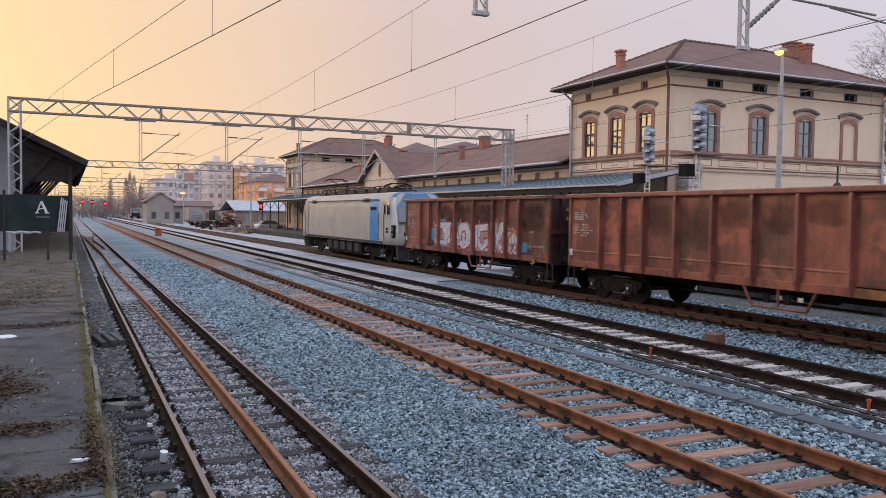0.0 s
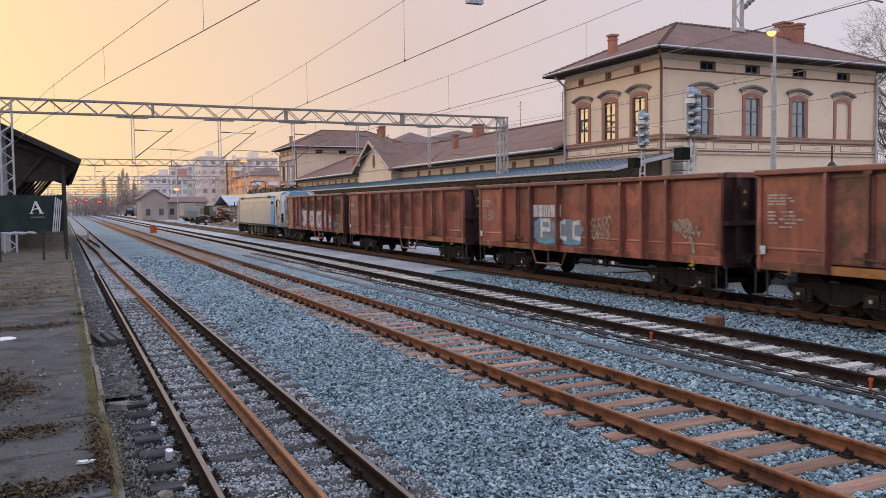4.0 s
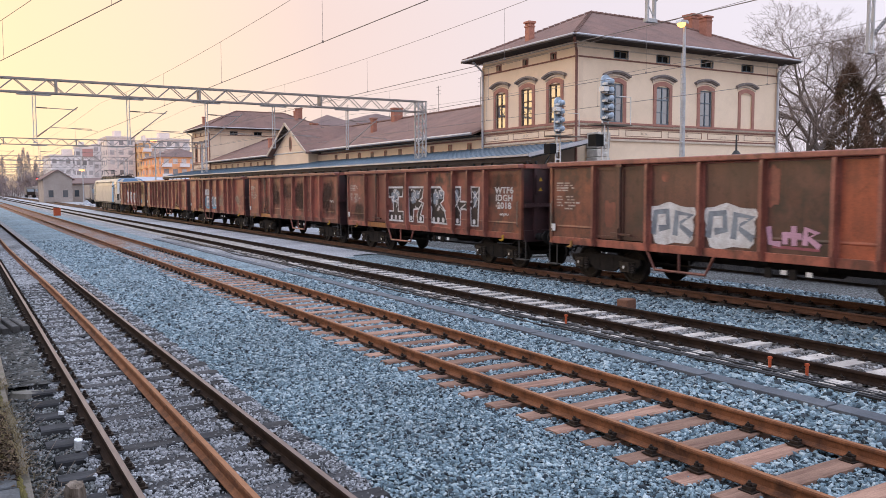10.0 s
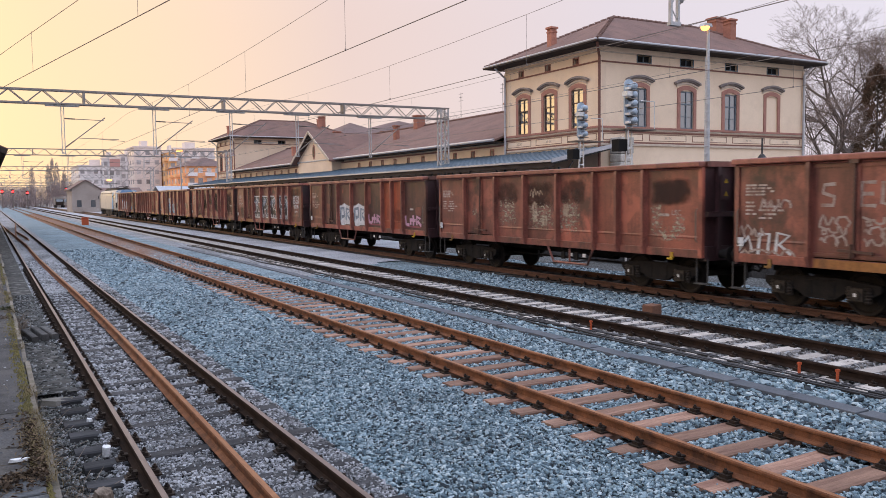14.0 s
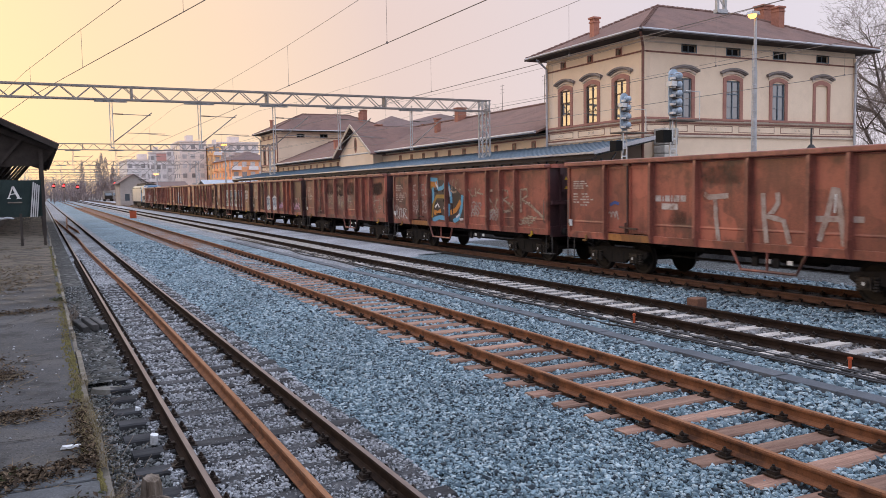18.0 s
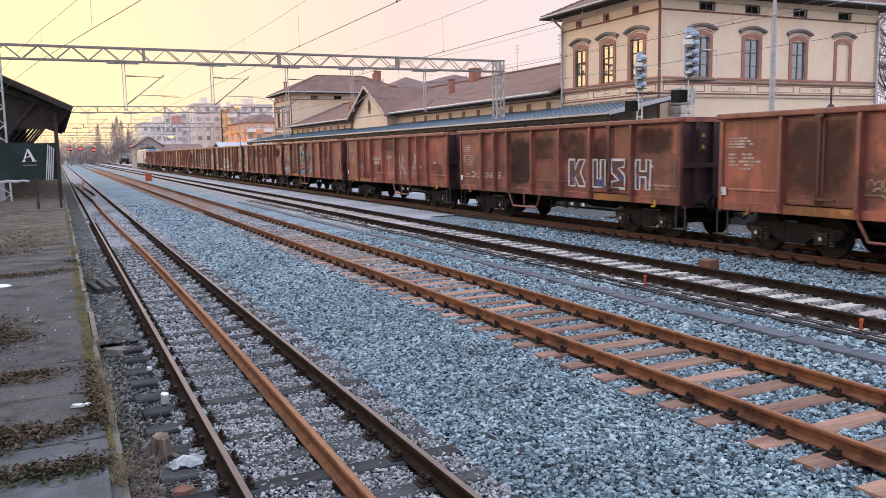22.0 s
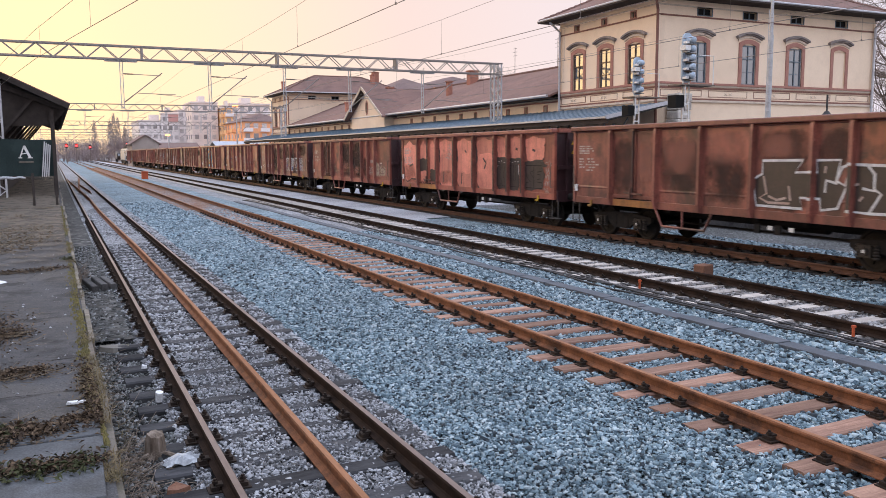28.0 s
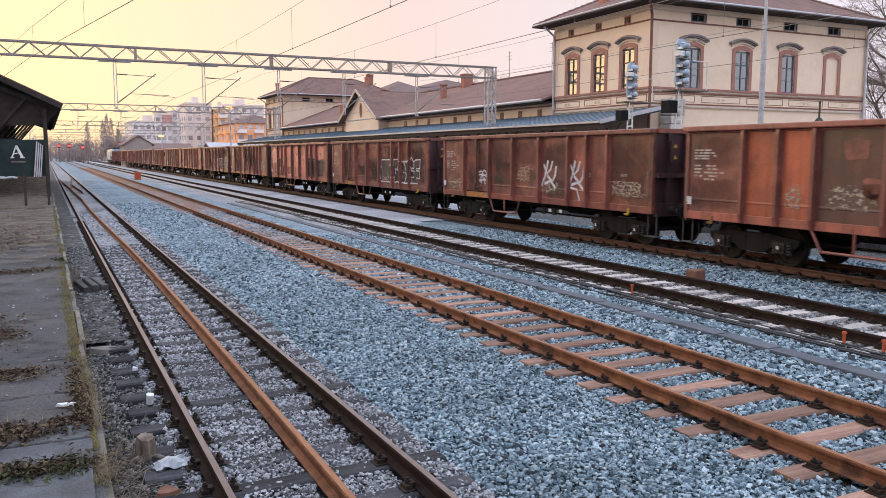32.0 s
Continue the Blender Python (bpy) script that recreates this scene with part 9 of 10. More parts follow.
    b.prism([(XE, ZE), (-9.4, zr), (-19.7, ZE), (-19.7, ZE + 0.12), (-9.4, zr + 0.14), (XE, ZE + 0.14)], "y", Y0 - 1.3, Y1)
    part("roof", b, M_SHEDWOOD, h)
    b = MB()
    b.prism([(XE + 0.07, ZE + 0.13), (-9.4, zr + 0.17), (-9.4, zr + 0.24), (XE + 0.07, ZE + 0.2)], "y", Y0 - 1.35, Y1)
    part("roof_tiles", b, M_TILE, h)
    b = MB()
    b.bar((XE + 0.02, Y0 - 1.33, ZE + 0.03), (-9.4, Y0 - 1.33, zr + 0.03), 0.05, 0.26)
    part("bargeboard", b, M_SHEDWOOD, h)
    b = MB()
    b.prism([(XW, 4.0), (XP, 4.05), (XP + 0.1, 4.15), (XE - 0.12, ZE - 0.06), (XW, zw - 0.2)], "y", Y0 - 0.3, Y0 - 0.22)
    part("gable_boarding", b, M_SHEDWOOD, h, "dark boarded gable under the eave")
    for i in range(8):
        y = Y0 - 0.5 + i * 6.0
        b = MB()
        b.bar((XW, y, zw - 0.5), (XE - 0.2, y, ZE - 0.06), 0.18, 0.22)
        b.bar((XW, y, 3.3), (XW + 1.8, y, zw - 1.2), 0.16)
        part("roof_bracket", b, M_SHEDWOOD, h)
        b = MB()
        b.bar((XP, y, 0.30), (XP, y, 4.9), 0.2)
        part("post", b, M_SHEDWOOD, h, "dark timber post")
    b = MB()
    b.bar((XP, Y0 - 0.5, 4.2), (XP, Y1, 4.2), 0.18, 0.26)
    part("eave_beam", b, M_SHEDWOOD, h)
    for i in range(4):
        b = MB()
        b.box(XW + 0.001, XW + 0.06, Y0 + 3 + 9 * i, Y0 + 6.5 + 9 * i, 0.9, 3.8)
        part("shed_door", b, M_SOFFIT, h)


shed()


M_HEM = mat("pale_sheeting", (0.46, 0.48, 0.50, 1), (0.32, 0.335, 0.35, 1), 0.7, 0, 6.0, 40.0, 0.4, 0.01)


def fence():
    f = thing("site_fence", "fence hung with a dark green tarpaulin across the platform", "fence")
    y = 38.6
    b = MB()
    n = 40
    vs, fs = [], []
    for i in range(n + 1):
        x = -9.0 + 9.05 * i / n
        for z in (1.62, 2.15, 2.65, 3.17):
            vs.append((x, y + 0.04 * math.sin(x * 5 + z * 2), z + 0.02 * math.sin(x * 3)))
    for i in range(n):
        for j in range(3):
            k = 4 * i + j
            fs.append((k, k + 1, k + 5, k + 4))
    m = len(vs)
    b.add(vs, fs)
    t = part("tarpaulin", b, M_TARP, f)
    t.modifiers.new("thickness", "SOLIDIFY").thickness = 0.008
    for x in (-7.5, -4.2, -2.45, -0.8, 0.08):
        b = MB()
        b.box(x - 0.05, x + 0.05, y - 0.1, y - 0.02, PLAT_Z - 0.02, 3.35 if x != -0.8 else 1.75)
        part("fence_post", b, M_SHEDWOOD, f)
    b = MB()                                                    # white emblem on the cloth
    for p, q, w in (((-1.22, 2.42), (-1.05, 2.90), 0.05), ((-1.05, 2.90), (-0.84, 2.42), 0.10), ((-1.15, 2.56), (-0.95, 2.60), 0.04), ((-1.28, 2.40), (-1.14, 2.40), 0.04), ((-0.92, 2.40), (-0.74, 2.40), 0.04)):
        b.bar((p[0], y - 0.065, p[1]), (q[0], y - 0.065, q[1]), 0.01, w)
    e = part("emblem", b, M_LABEL, t, "white emblem")
    b = MB()
    b.box(-1.26, -0.72, y - 0.07, y - 0.06, 2.2, 2.25)
    part("emblem_print", b, M_STEEL_DARK, t)
    for i in range(4):
        b = MB()
        b.bar((-0.42 + 0.08 * i, y - 0.16, 1.6), (-0.26 + 0.07 * i, y - 0.12, 3.08 - 0.05 * i), 0.05, 0.03)
        part("leaning_lath", b, M_STEEL, f)
    rg = random.Random(5)
    vs, fs = [], []                                             # the loose lower hem, rolled up and tied
    n, m = 26, 8
    for i in range(n + 1):
        u = i / n
        fat = (0.055 + 0.03 * noise.noise(Vector((u * 9, 0, 2)))) * (1 - abs(2 * u - 1) ** 6 * 0.7)
        for k in range(m):
            a = 2 * math.pi * k / m
            w = fat * (1 + 0.35 * noise.noise(Vector((u * 14, math.cos(a), math.sin(a)))))
            vs.append((-2.45 + 1.4 * u, y - 0.06 + 1.3 * w * math.cos(a), 1.565 + 0.015 * math.sin(u * 17) + w * math.sin(a)))
    for i in range(n):
        fs.extend((i * m + k, i * m + (k + 1) % m, (i + 1) * m + (k + 1) % m, (i + 1) * m + k) for k in range(m))
    fs += [tuple(range(m)), tuple(range(n * m, n * m + m))]
    part("rolled_hem", MB().add(vs, fs), M_HEM, t, "pale grey sheeting rolled up under the cloth")


fence()


# ---- trees ----
M_BARK = mat("grey_brown_bark", (0.075, 0.060, 0.052, 1), (0.115, 0.092, 0.080, 1), 0.95, 0, 4.0, 30.0, 0.4, 0.02)
M_TWIG = mat("fine_twigs", (0.17, 0.132, 0.115, 1), (0.22, 0.172, 0.15, 1), 0.95, 0, 1.0, 30.0, 0.0)
M_NEEDLE = mat("brown_green_conifer", (0.075, 0.055, 0.034, 1), (0.145, 0.082, 0.055, 1), 0.9, 0, 0.5, 8.0, 0.0)


def bare_tree(label, x, y, height, seed, spread=1.0, depth=6, m=None):
    rg = random.Random(seed)
    t = thing("bare_tree", label, "tree", "bare trees")
    trunk, twigs = MB(), MB()

    def grow(p, d, l, r, level):
        n = 3 if level < 3 else 2
        q = p
        for i in range(n):
            d = (d + Vector((rg.gauss(0, 0.16), rg.gauss(0, 0.16), rg.gauss(0.03, 0.10)))).normalized()
            e = q + d * (l / n)
            (trunk if level < 4 else twigs).tube(q, e, r * (1 - 0.3 * i / n), r * (1 - 0.3 * (i + 1) / n), n=7 if level < 2 else (5 if level < 4 else 3), caps=False)
            q = e
            if level >= 1 and level < depth and rg.random() < 0.75:
                side(q, d, l, r * 0.7, level)
        if level < depth:
            for k in range(3 if level < 2 else 2):
                side(q, d, l, r, level)

    def side(q, d, l, r, level):
        a = Vector((rg.gauss(0, 1), rg.gauss(0, 1), rg.gauss(0, 0.6))).normalized()
        nd = (d + a * 0.75 * spread).normalized()
        grow(q, nd, l * rg.uniform(0.58, 0.78), max(r * 0.5, 0.008), level + 1)

    grow(Vector((0, 0, 0)), Vector((0, 0, 1)), height * 0.30, height * 0.022, 0)
    top = max(v[2] for v in trunk.v + twigs.v)
    k = height / top
    for b in (trunk, twigs):
        b.v = [(v[0] * k + x, v[1] * k + y, v[2] * k - 0.3) for v in b.v]
    part("trunk", trunk, M_BARK, t)
    part("crown", twigs, M_TWIG, t, "fine leafless twigs")
    return t


bare_tree("large leafless tree with a wide crown of fine twigs", 68.5, 46.0, 19.0, 3, 1.0, 7)
bare_tree("leafless tree with a wide crown beside the station", 77.0, 50.0, 22.0, 9, 1.05, 7)
bare_tree("slender leafless tree near the station", 63.0, 44.0, 12.5, 14, 1.1, 6)
bare_tree("leafless tree behind the station wing", 52.0, 92.0, 14.2, 21, 1.2, 6)


def conifer(x, y, height, width, seed):
    rg = random.Random(seed)
    t = thing("conifer", "dense brown-green conifer with a pointed uneven crown", "tree")
    b = MB()
    b.tube((x, y, -0.3), (x, y, height * 0.9), 0.25, 0.04, n=7)
    part("trunk", b, M_BARK, t)
    b = MB()
    for i in range(5200):
        z = rg.random() ** 1.15
        r = width * (1 - z) ** 0.62 * (0.55 + 0.45 * rg.random() ** 0.4) * (1 + 0.18 * noise.noise(Vector((rg.random(), z * 5, seed))))
        a = rg.uniform(0, 2 * math.pi)
        r *= 1 + 0.16 * math.sin(a * 3 + z * 14)
        c = Vector((x + r * math.cos(a), y + r * math.sin(a), 0.3 + z * (height - 0.3)))
        s = rg.uniform(0.12, 0.34)
        d = Vector((math.cos(a) * 0.7 + rg.gauss(0, 0.5), math.sin(a) * 0.7 + rg.gauss(0, 0.5), rg.uniform(0.2, 1.2))).normalized()
        o = d.cross(Vector((rg.gauss(0, 1), rg.gauss(0, 1), 0.3))).normalized()
        b.add([c - d * s - o * s * 0.3, c - d * s + o * s * 0.3, c + d * s], [(0, 1, 2)])
    part("crown", b, M_NEEDLE, t, "clumps of brown-green needles")
    return t


conifer(73.2, 46.5, 14.2, 3.4, 4)
conifer(79.0, 47.5, 12.0, 2.8, 8)


def thicket():
    rg = random.Random(12)
    b = MB()
    for i in range(2600):
        x, y = rg.uniform(60, 96), rg.uniform(50, 60)
        h = rg.uniform(3.0, 8.5) * (0.6 + 0.4 * math.sin(x * 0.6) ** 2)
        p = Vector((x, y, -0.3))
        for k in range(3):
            q = p + Vector((rg.gauss(0, 0.25), rg.gauss(0, 0.25), h / 3))
            b.tube(p, q, 0.035 - 0.01 * k, 0.025 - 0.008 * k, n=3, caps=False)
            if k:
                b.tube(q, q + Vector((rg.gauss(0, 0.7), rg.gauss(0, 0.4), rg.uniform(0.3, 1.2))), 0.014, 0.006, n=3, caps=False)
            p = q
    single("thicket", b, M_TWIG, "leafless grey-brown bushes behind the station", "bushes", kind="stuff")


thicket()

# ---- the town behind ----
# far walls made paler and warmer: haze and low sun put into their colours
M_FLAT_WHITE = mat("pale_render", (0.86, 0.80, 0.78, 1), (0.78, 0.72, 0.70, 1), 0.9, 0, 0.2, 8.0, 0.1)
M_FLAT_GREY = mat("grey_render", (0.80, 0.69, 0.63, 1), (0.72, 0.61, 0.55, 1), 0.9, 0, 0.2, 8.0, 0.1)
M_FLAT_ORANGE = mat("sunlit_orange_render", (0.93, 0.47, 0.25, 1), (0.87, 0.42, 0.22, 1), 0.9, 0, 0.2, 8.0, 0.1)
M_FLAT_YELLOW = mat("sunlit_yellow_render", (0.92, 0.56, 0.28, 1), (0.85, 0.50, 0.24, 1), 0.9, 0, 0.2, 8.0, 0.1)
M_FLAT_RED = mat("red_cladding", (0.66, 0.36, 0.32, 1), (0.60, 0.32, 0.28, 1), 0.9, 0, 0.2, 8.0, 0.1)
M_OLDHOUSE = mat("brownish_old_render", (0.40, 0.35, 0.315, 1), (0.32, 0.275, 0.245, 1), 0.9, 0, 0.4, 8.0, 0.1)
M_SHEETROOF = mat("pale_sheet_roof", (0.42, 0.45, 0.50, 1), (0.34, 0.36, 0.40, 1), 0.6, 0.1, 0.5, 10.0, 0.1)
M_FARROOF = mat("far_brown_roof", (0.20, 0.135, 0.12, 1), (0.16, 0.11, 0.10, 1), 0.9, 0, 0.4, 8.0, 0.1)


# far windows in a light grey: haze over the glass put into the colour
M_FAR_PANE = mat("haze_paled_window", (0.50, 0.46, 0.45, 1), (0.34, 0.31, 0.305, 1), 0.25, 0, 0.12, 3.0, 0.0, spec=0.8, jitter=0.5)


def block(label, x0, x1, y0, y1, h, wall, roofm, storeys, nx, ny, balcony=False, hip=0.0):
    t = thing("apartment_building", label, "building", "far apartment buildings")
    b = MB()
    b.box(x0, x1, y0, y1, -0.3, h)
    part("wall", b, wall, t)
    b = MB()
    if hip:
        o = 0.6
        cx, cy = (x0 + x1) / 2, (y0 + y1) / 2
        b.add([(x0 - o, y0 - o, h), (x1 + o, y0 - o, h), (x1 + o, y1 + o, h), (x0 - o, y1 + o, h), (cx, y0 + 5, h + hip), (cx, y1 - 5, h + hip)],
              [(0, 1, 4), (1, 2, 5, 4), (2, 3, 5), (3, 0, 4, 5), (3, 2, 1, 0)])
    else:
        b.box(x0 - 0.25, x1 + 0.25, y0 - 0.25, y1 + 0.25, h, h + 0.5)
        b.box(x0 + (x1 - x0) * 0.3, x0 + (x1 - x0) * 0.55, y0 + 2, y0 + 6, h + 0.5, h + 2.4)
    part("roof", b, roofm, t)
    sh = h / storeys
    for s in range(storeys):
        for i in range(nx):
            u = x0 + (x1 - x0) * (i + 0.5) / nx
            w = MB()
            w.box(u - 0.65, u + 0.65, y0 - 0.05, y0 + 0.1, s * sh + 0.9, s * sh + 2.3)
            part("window", w, M_FAR_PANE, t)
            if balcony and i % 2 == 0:
                w = MB()
                w.box(u - 1.3, u + 1.3, y0 - 1.2, y0, s * sh + 0.0, s * sh + 0.15)
                w.box(u - 1.3, u + 1.3, y0 - 1.2, y0 - 1.1, s * sh + 0.15, s * sh + 1.0)
                part("balcony", w, M_FLAT_WHITE, t)
        for i in range(ny):
            u = y0 + (y1 - y0) * (i + 0.5) / ny
            w = MB()
            w.box(x0 - 0.05, x0 + 0.1, u - 0.65, u + 0.65, s * sh + 0.9, s * sh + 2.3)
            part("window", w, M_FAR_PANE, t)
            if balcony and i % 2 == 0:
                w = MB()
                w.box(x0 - 1.2, x0, u - 1.6, u + 1.6, s * sh + 0.0, s * sh + 0.15)
                w.box(x0 - 1.2, x0 - 1.1, u - 1.6, u + 1.6, s * sh + 0.15, s * sh + 1.0)
                part("balcony", w, M_FLAT_YELLOW, t)
    return t


block("long white apartment building", 27.6, 40.3, 300, 330, 13.6, M_FLAT_WHITE, M_FLAT_GREY, 4, 6, 4)
attic_house = block("white apartment building with a red attic", 34.7, 40.3, 296, 300, 16.0, M_FLAT_WHITE, M_FLAT_GREY, 5, 3, 2)
part("attic_cladding", MB().box(36.9, 40.2, 295.9, 296.0, 13.2, 15.9), M_FLAT_RED, attic_house, "faded red cladding of the attic")
block("tall white apartment building", 40.4, 48.0, 297, 325, 17.2, M_FLAT_WHITE, M_FLAT_GREY, 6, 4, 4)
block("tall grey apartment tower", 42.1, 50.5, 278, 292, 18.9, M_FLAT_GREY, M_FLAT_GREY, 6, 3, 3)
block("yellow apartment building with balconies", 51.0, 53.4, 268, 290, 17.0, M_FLAT_YELLOW, M_FLAT_GREY, 6, 1, 4, True)
block("wide grey apartment building", 53.5, 66.5, 272, 290, 18.3, M_FLAT_GREY, M_FLAT_GREY, 6, 5, 3, True)
block("orange apartment building with balconies", 48.2, 60.0, 228, 255, 11.2, M_FLAT_ORANGE, M_FARROOF, 4, 5, 6, True, 2.6)
# orange on these two houses stands in for sunset light on their walls
block("brown-roofed house behind the station", 58.0, 74.0, 128, 142, 13.6, M_FLAT_ORANGE, M_FARROOF, 5, 5, 3, True, 2.4)
block("pale house behind the station wing", 49.0, 57.0, 120, 130, 12.4, M_FLAT_ORANGE, M_FARROOF, 5, 3, 2, False, 2.2)


def low_house(name, label, x0, x1, y0, y1, h, r, wall, roofm, cat="building", along=True):
    t = thing(name, label, cat)
    b = MB()
    if along:
        xm = (x0 + x1) / 2
        b.prism([(x0, -0.3), (x1, -0.3), (x1, h), (xm, h + r), (x0, h)], "y", y0, y1)
        part("wall", b, wall, t)
        for s, xa in ((-1, x0), (1, x1)):
            b = MB()
            sl = r / ((x1 - x0) / 2)
            xo = xa + s * 0.5
            b.prism([(xm, h + r + 0.02), (xo, h - 0.5 * sl + 0.02), (xo, h - 0.5 * sl + 0.2), (xm, h + r + 0.2)], "y", y0 - 0.4, y1 + 0.4)
            part("roof", b, roofm, t)
    else:
        b.box(x0, x1, y0, y1, -0.3, h)
        part("wall", b, wall, t)
        b = MB()
        ym = (y0 + y1) / 2
        b.prism([(y0 - 0.4, h), (ym, h + r), (y1 + 0.4, h), (y1 + 0.4, h + 0.15), (ym, h + r + 0.18), (y0 - 0.4, h + 0.15)], "x", x0 - 0.4, x1 + 0.4)
        part("roof", b, roofm, t)
    n = max(2, int((x1 - x0) / 2.2))
    for i in range(n):
        u = x0 + (x1 - x0) * (i + 0.5) / n
        b = MB()
        b.box(u - 0.45, u + 0.45, y0 - 0.04, y0 + 0.08, 0.9, min(2.3, h - 0.4))
        part("window", b, M_PANE, t)
    return t


low_house("gabled_house", "small brown gabled house beside the tracks", 15.0, 20.3, 180, 192, 4.6, 1.7, M_OLDHOUSE, M_FARROOF)
low_house("long_store", "long low greyish storehouse", 21.2, 30.0, 190, 200, 3.6, 1.2, M_OLDHOUSE, M_FARROOF, along=False)
low_house("sheet_roof_hall", "low hall with a pale sheet roof", 25.6, 34.5, 138, 152, 2.7, 1.7, M_OLDHOUSE, M_SHEETROOF, along=False)

M_CARPAINT = plain("white_car_paint", (0.62, 0.62, 0.62, 1), 0.3)
M_TYRE = plain("black_rubber", (0.02, 0.02, 0.02, 1), 0.8)


def car(x, y):
    t = thing("parked_car", "white parked car beside the tracks", "car")
    b = MB()
    b.prism([(-2.1, 0.35), (2.1, 0.35), (2.1, 0.8), (1.2, 0.95), (-1.9, 0.95), (-2.1, 0.8)], "y", -0.85, 0.85)
    body = part("body", b, M_CARPAINT, t, bevel=0.06)
    b = MB()
    b.prism([(-1.7, 0.95), (1.15, 0.95), (0.5, 1.45), (-1.2, 1.45)], "y", -0.72, 0.72)
    part("cabin", b, M_GLASS, t, bevel=0.05)
    for sx in (-1.3, 1.3):
        for sy in (-0.8, 0.8):
            b = MB()
            b.tube((sx, sy - 0.1, 0.32), (sx, sy + 0.1, 0.32), 0.32, n=14)
            part("wheel", b, M_TYRE, t)
    t.matrix_basis = pose(x, y, -0.1, 0, 0, 12)


car(26.1, 115.0)


def yard():
    """Dark tank and heaps in the yard beyond the platform."""
    rg = random.Random(6)
    for x, y, s, lab in ((22.3, 140, 0.9, "dark heap of scrap beside the tracks"), (24.6, 141, 1.1, "rusty brown heap of scrap beside the tracks"), (19.0, 150, 0.8, "pale heap of gravel beside the tracks"), (21.0, 160, 1.0, "dark heap of earth beside the tracks")):
        b = MB()
        n, m = 12, 5
        vs, fs = [], []
        for j in range(m + 1):
            for i in range(n):
                a = 2 * math.pi * i / n
                r = s * 1.4 * (1 - j / m) * (1 + 0.25 * rg.uniform(-1, 1))
                vs.append((x + r * math.cos(a), y + r * 1.6 * math.sin(a), -0.35 + s * 1.3 * (j / m) ** 0.8 * (1 + 0.1 * rg.uniform(-1, 1))))
        for j in range(m):
            for i in range(n):
                fs.append((j * n + i, j * n + (i + 1) % n, (j + 1) * n + (i + 1) % n, (j + 1) * n + i))
        b.add(vs, fs)
        single("scrap_heap", b, M_IRON if "dark" in lab else (M_PALE if "pale" in lab else M_RUST), lab, "heap", "heaps in the yard")
    for k, (x, y, l, h) in enumerate(((20.9, 160, 7.0, 3.3), (18.8, 284, 7.0, 3.2), (25.2, 158, 6.0, 2.8), (21.2, 286, 9.0, 3.4))):
        t = thing("parked_truck", ("pale parked truck in the yard", "dark parked goods trailer in the yard", "dark parked truck in the yard", "dark parked truck far down the line")[k], "truck", "vehicles in the yard")
        b = MB()
        b.box(x, x + 2.4, y, y + l, 0.9, h)
        part("load_box", b, (M_OLDHOUSE, M_TRUSS, M_IRON, M_OLDHOUSE)[k], t, bevel=0.05)
        b = MB()
        b.prism([(y - 1.8, 0.6), (y - 0.1, 0.6), (y - 0.1, 2.6), (y - 1.2, 2.6), (y - 1.8, 1.6)], "x", x + 0.1, x + 2.3)
        part("driver_cab", b, (M_TRUSS, M_IRON, M_STEEL_DARK, M_OLDHOUSE)[k], t, bevel=0.08)
        b = MB()
        b.add([(x + 0.25, y - 1.79, 1.75), (x + 2.15, y - 1.79, 1.75), (x + 2.15, y - 1.3, 2.5), (x + 0.25, y - 1.3, 2.5)], [(0, 1, 2, 3)])
        part("windscreen", b, M_GLASS, t)
        for yy in (y - 1.0, y + l * 0.6, y + l * 0.85):
            for xx in (x + 0.2, x + 2.2):
                b = MB()
                b.tube((xx - 0.14, yy, 0.2), (xx + 0.14, yy, 0.2), 0.5, n=12)
                part("wheel", b, M_TYRE, t)
    for nm, m, lab, x0, x1, y0, y1, n, hi in (("scrap_pile", M_IRON, "pile of dark scrap and sleepers in the yard", 19.0, 26.0, 120, 150, 60, 1.1), ("brown_scrap_pile", M_RUST, "tall pile of rust-brown scrap in the yard", 22.9, 25.0, 132, 137, 40, 2.9),
                                            ("pale_rubble_pile", M_STONE, "pile of pale rubble and boards in the yard", 18.6, 27.0, 104, 132, 50, 0.6)):
        b = MB()
        for i in range(n):
            cx, cy = rg.uniform(x0, x1), rg.uniform(y0, y1)
            fall = 1 - abs((cx - (x0 + x1) / 2) / ((x1 - x0) / 2)) ** 2
            z = -0.25 + hi * rg.random() * fall
            d = Vector((rg.gauss(0, 1), rg.gauss(0, 1), rg.gauss(0, 0.25))).normalized() * rg.uniform(0.4, 1.3)
            b.bar(Vector((cx, cy, z)) - d, Vector((cx, cy, z)) + d, rg.uniform(0.15, 0.5), rg.uniform(0.1, 0.35))
        single(nm, b, m, lab, "scrap", kind="stuff")
    b = MB()
    for i in range(60):
        b.bar((19 + rg.uniform(0, 6), rg.uniform(98, 128), rg.uniform(-0.2, 0.25)), (19 + rg.uniform(0, 6), rg.uniform(98, 128), rg.uniform(-0.2, 0.5)), 0.12)
    single("scrap_timber", b, M_SLEEPER_WOOD, "scattered old timber lying in the yard", "timber", kind="stuff")
    for i, (x, y, z) in enumerate(((3.65, 250, 4.8), (6.2, 250, 4.8), (9.7, 250, 4.4), (19.5, 250, 5.3), (25.5, 118, 3.4))):
        t = thing("far_signal", "far signal showing a red light", "railway signal", "far red signals")
        b = MB()
        b.tube((x, y, -0.3), (x, y, z + 0.5), 0.07, n=8)
        part("mast", b, M_STEEL_DARK, t)
        b = MB()
        b.box(x - 0.3, x + 0.3, y - 0.1, y + 0.05, z - 0.55, z + 0.55)
        part("housing", b, M_BLACK, t)
        b = MB()
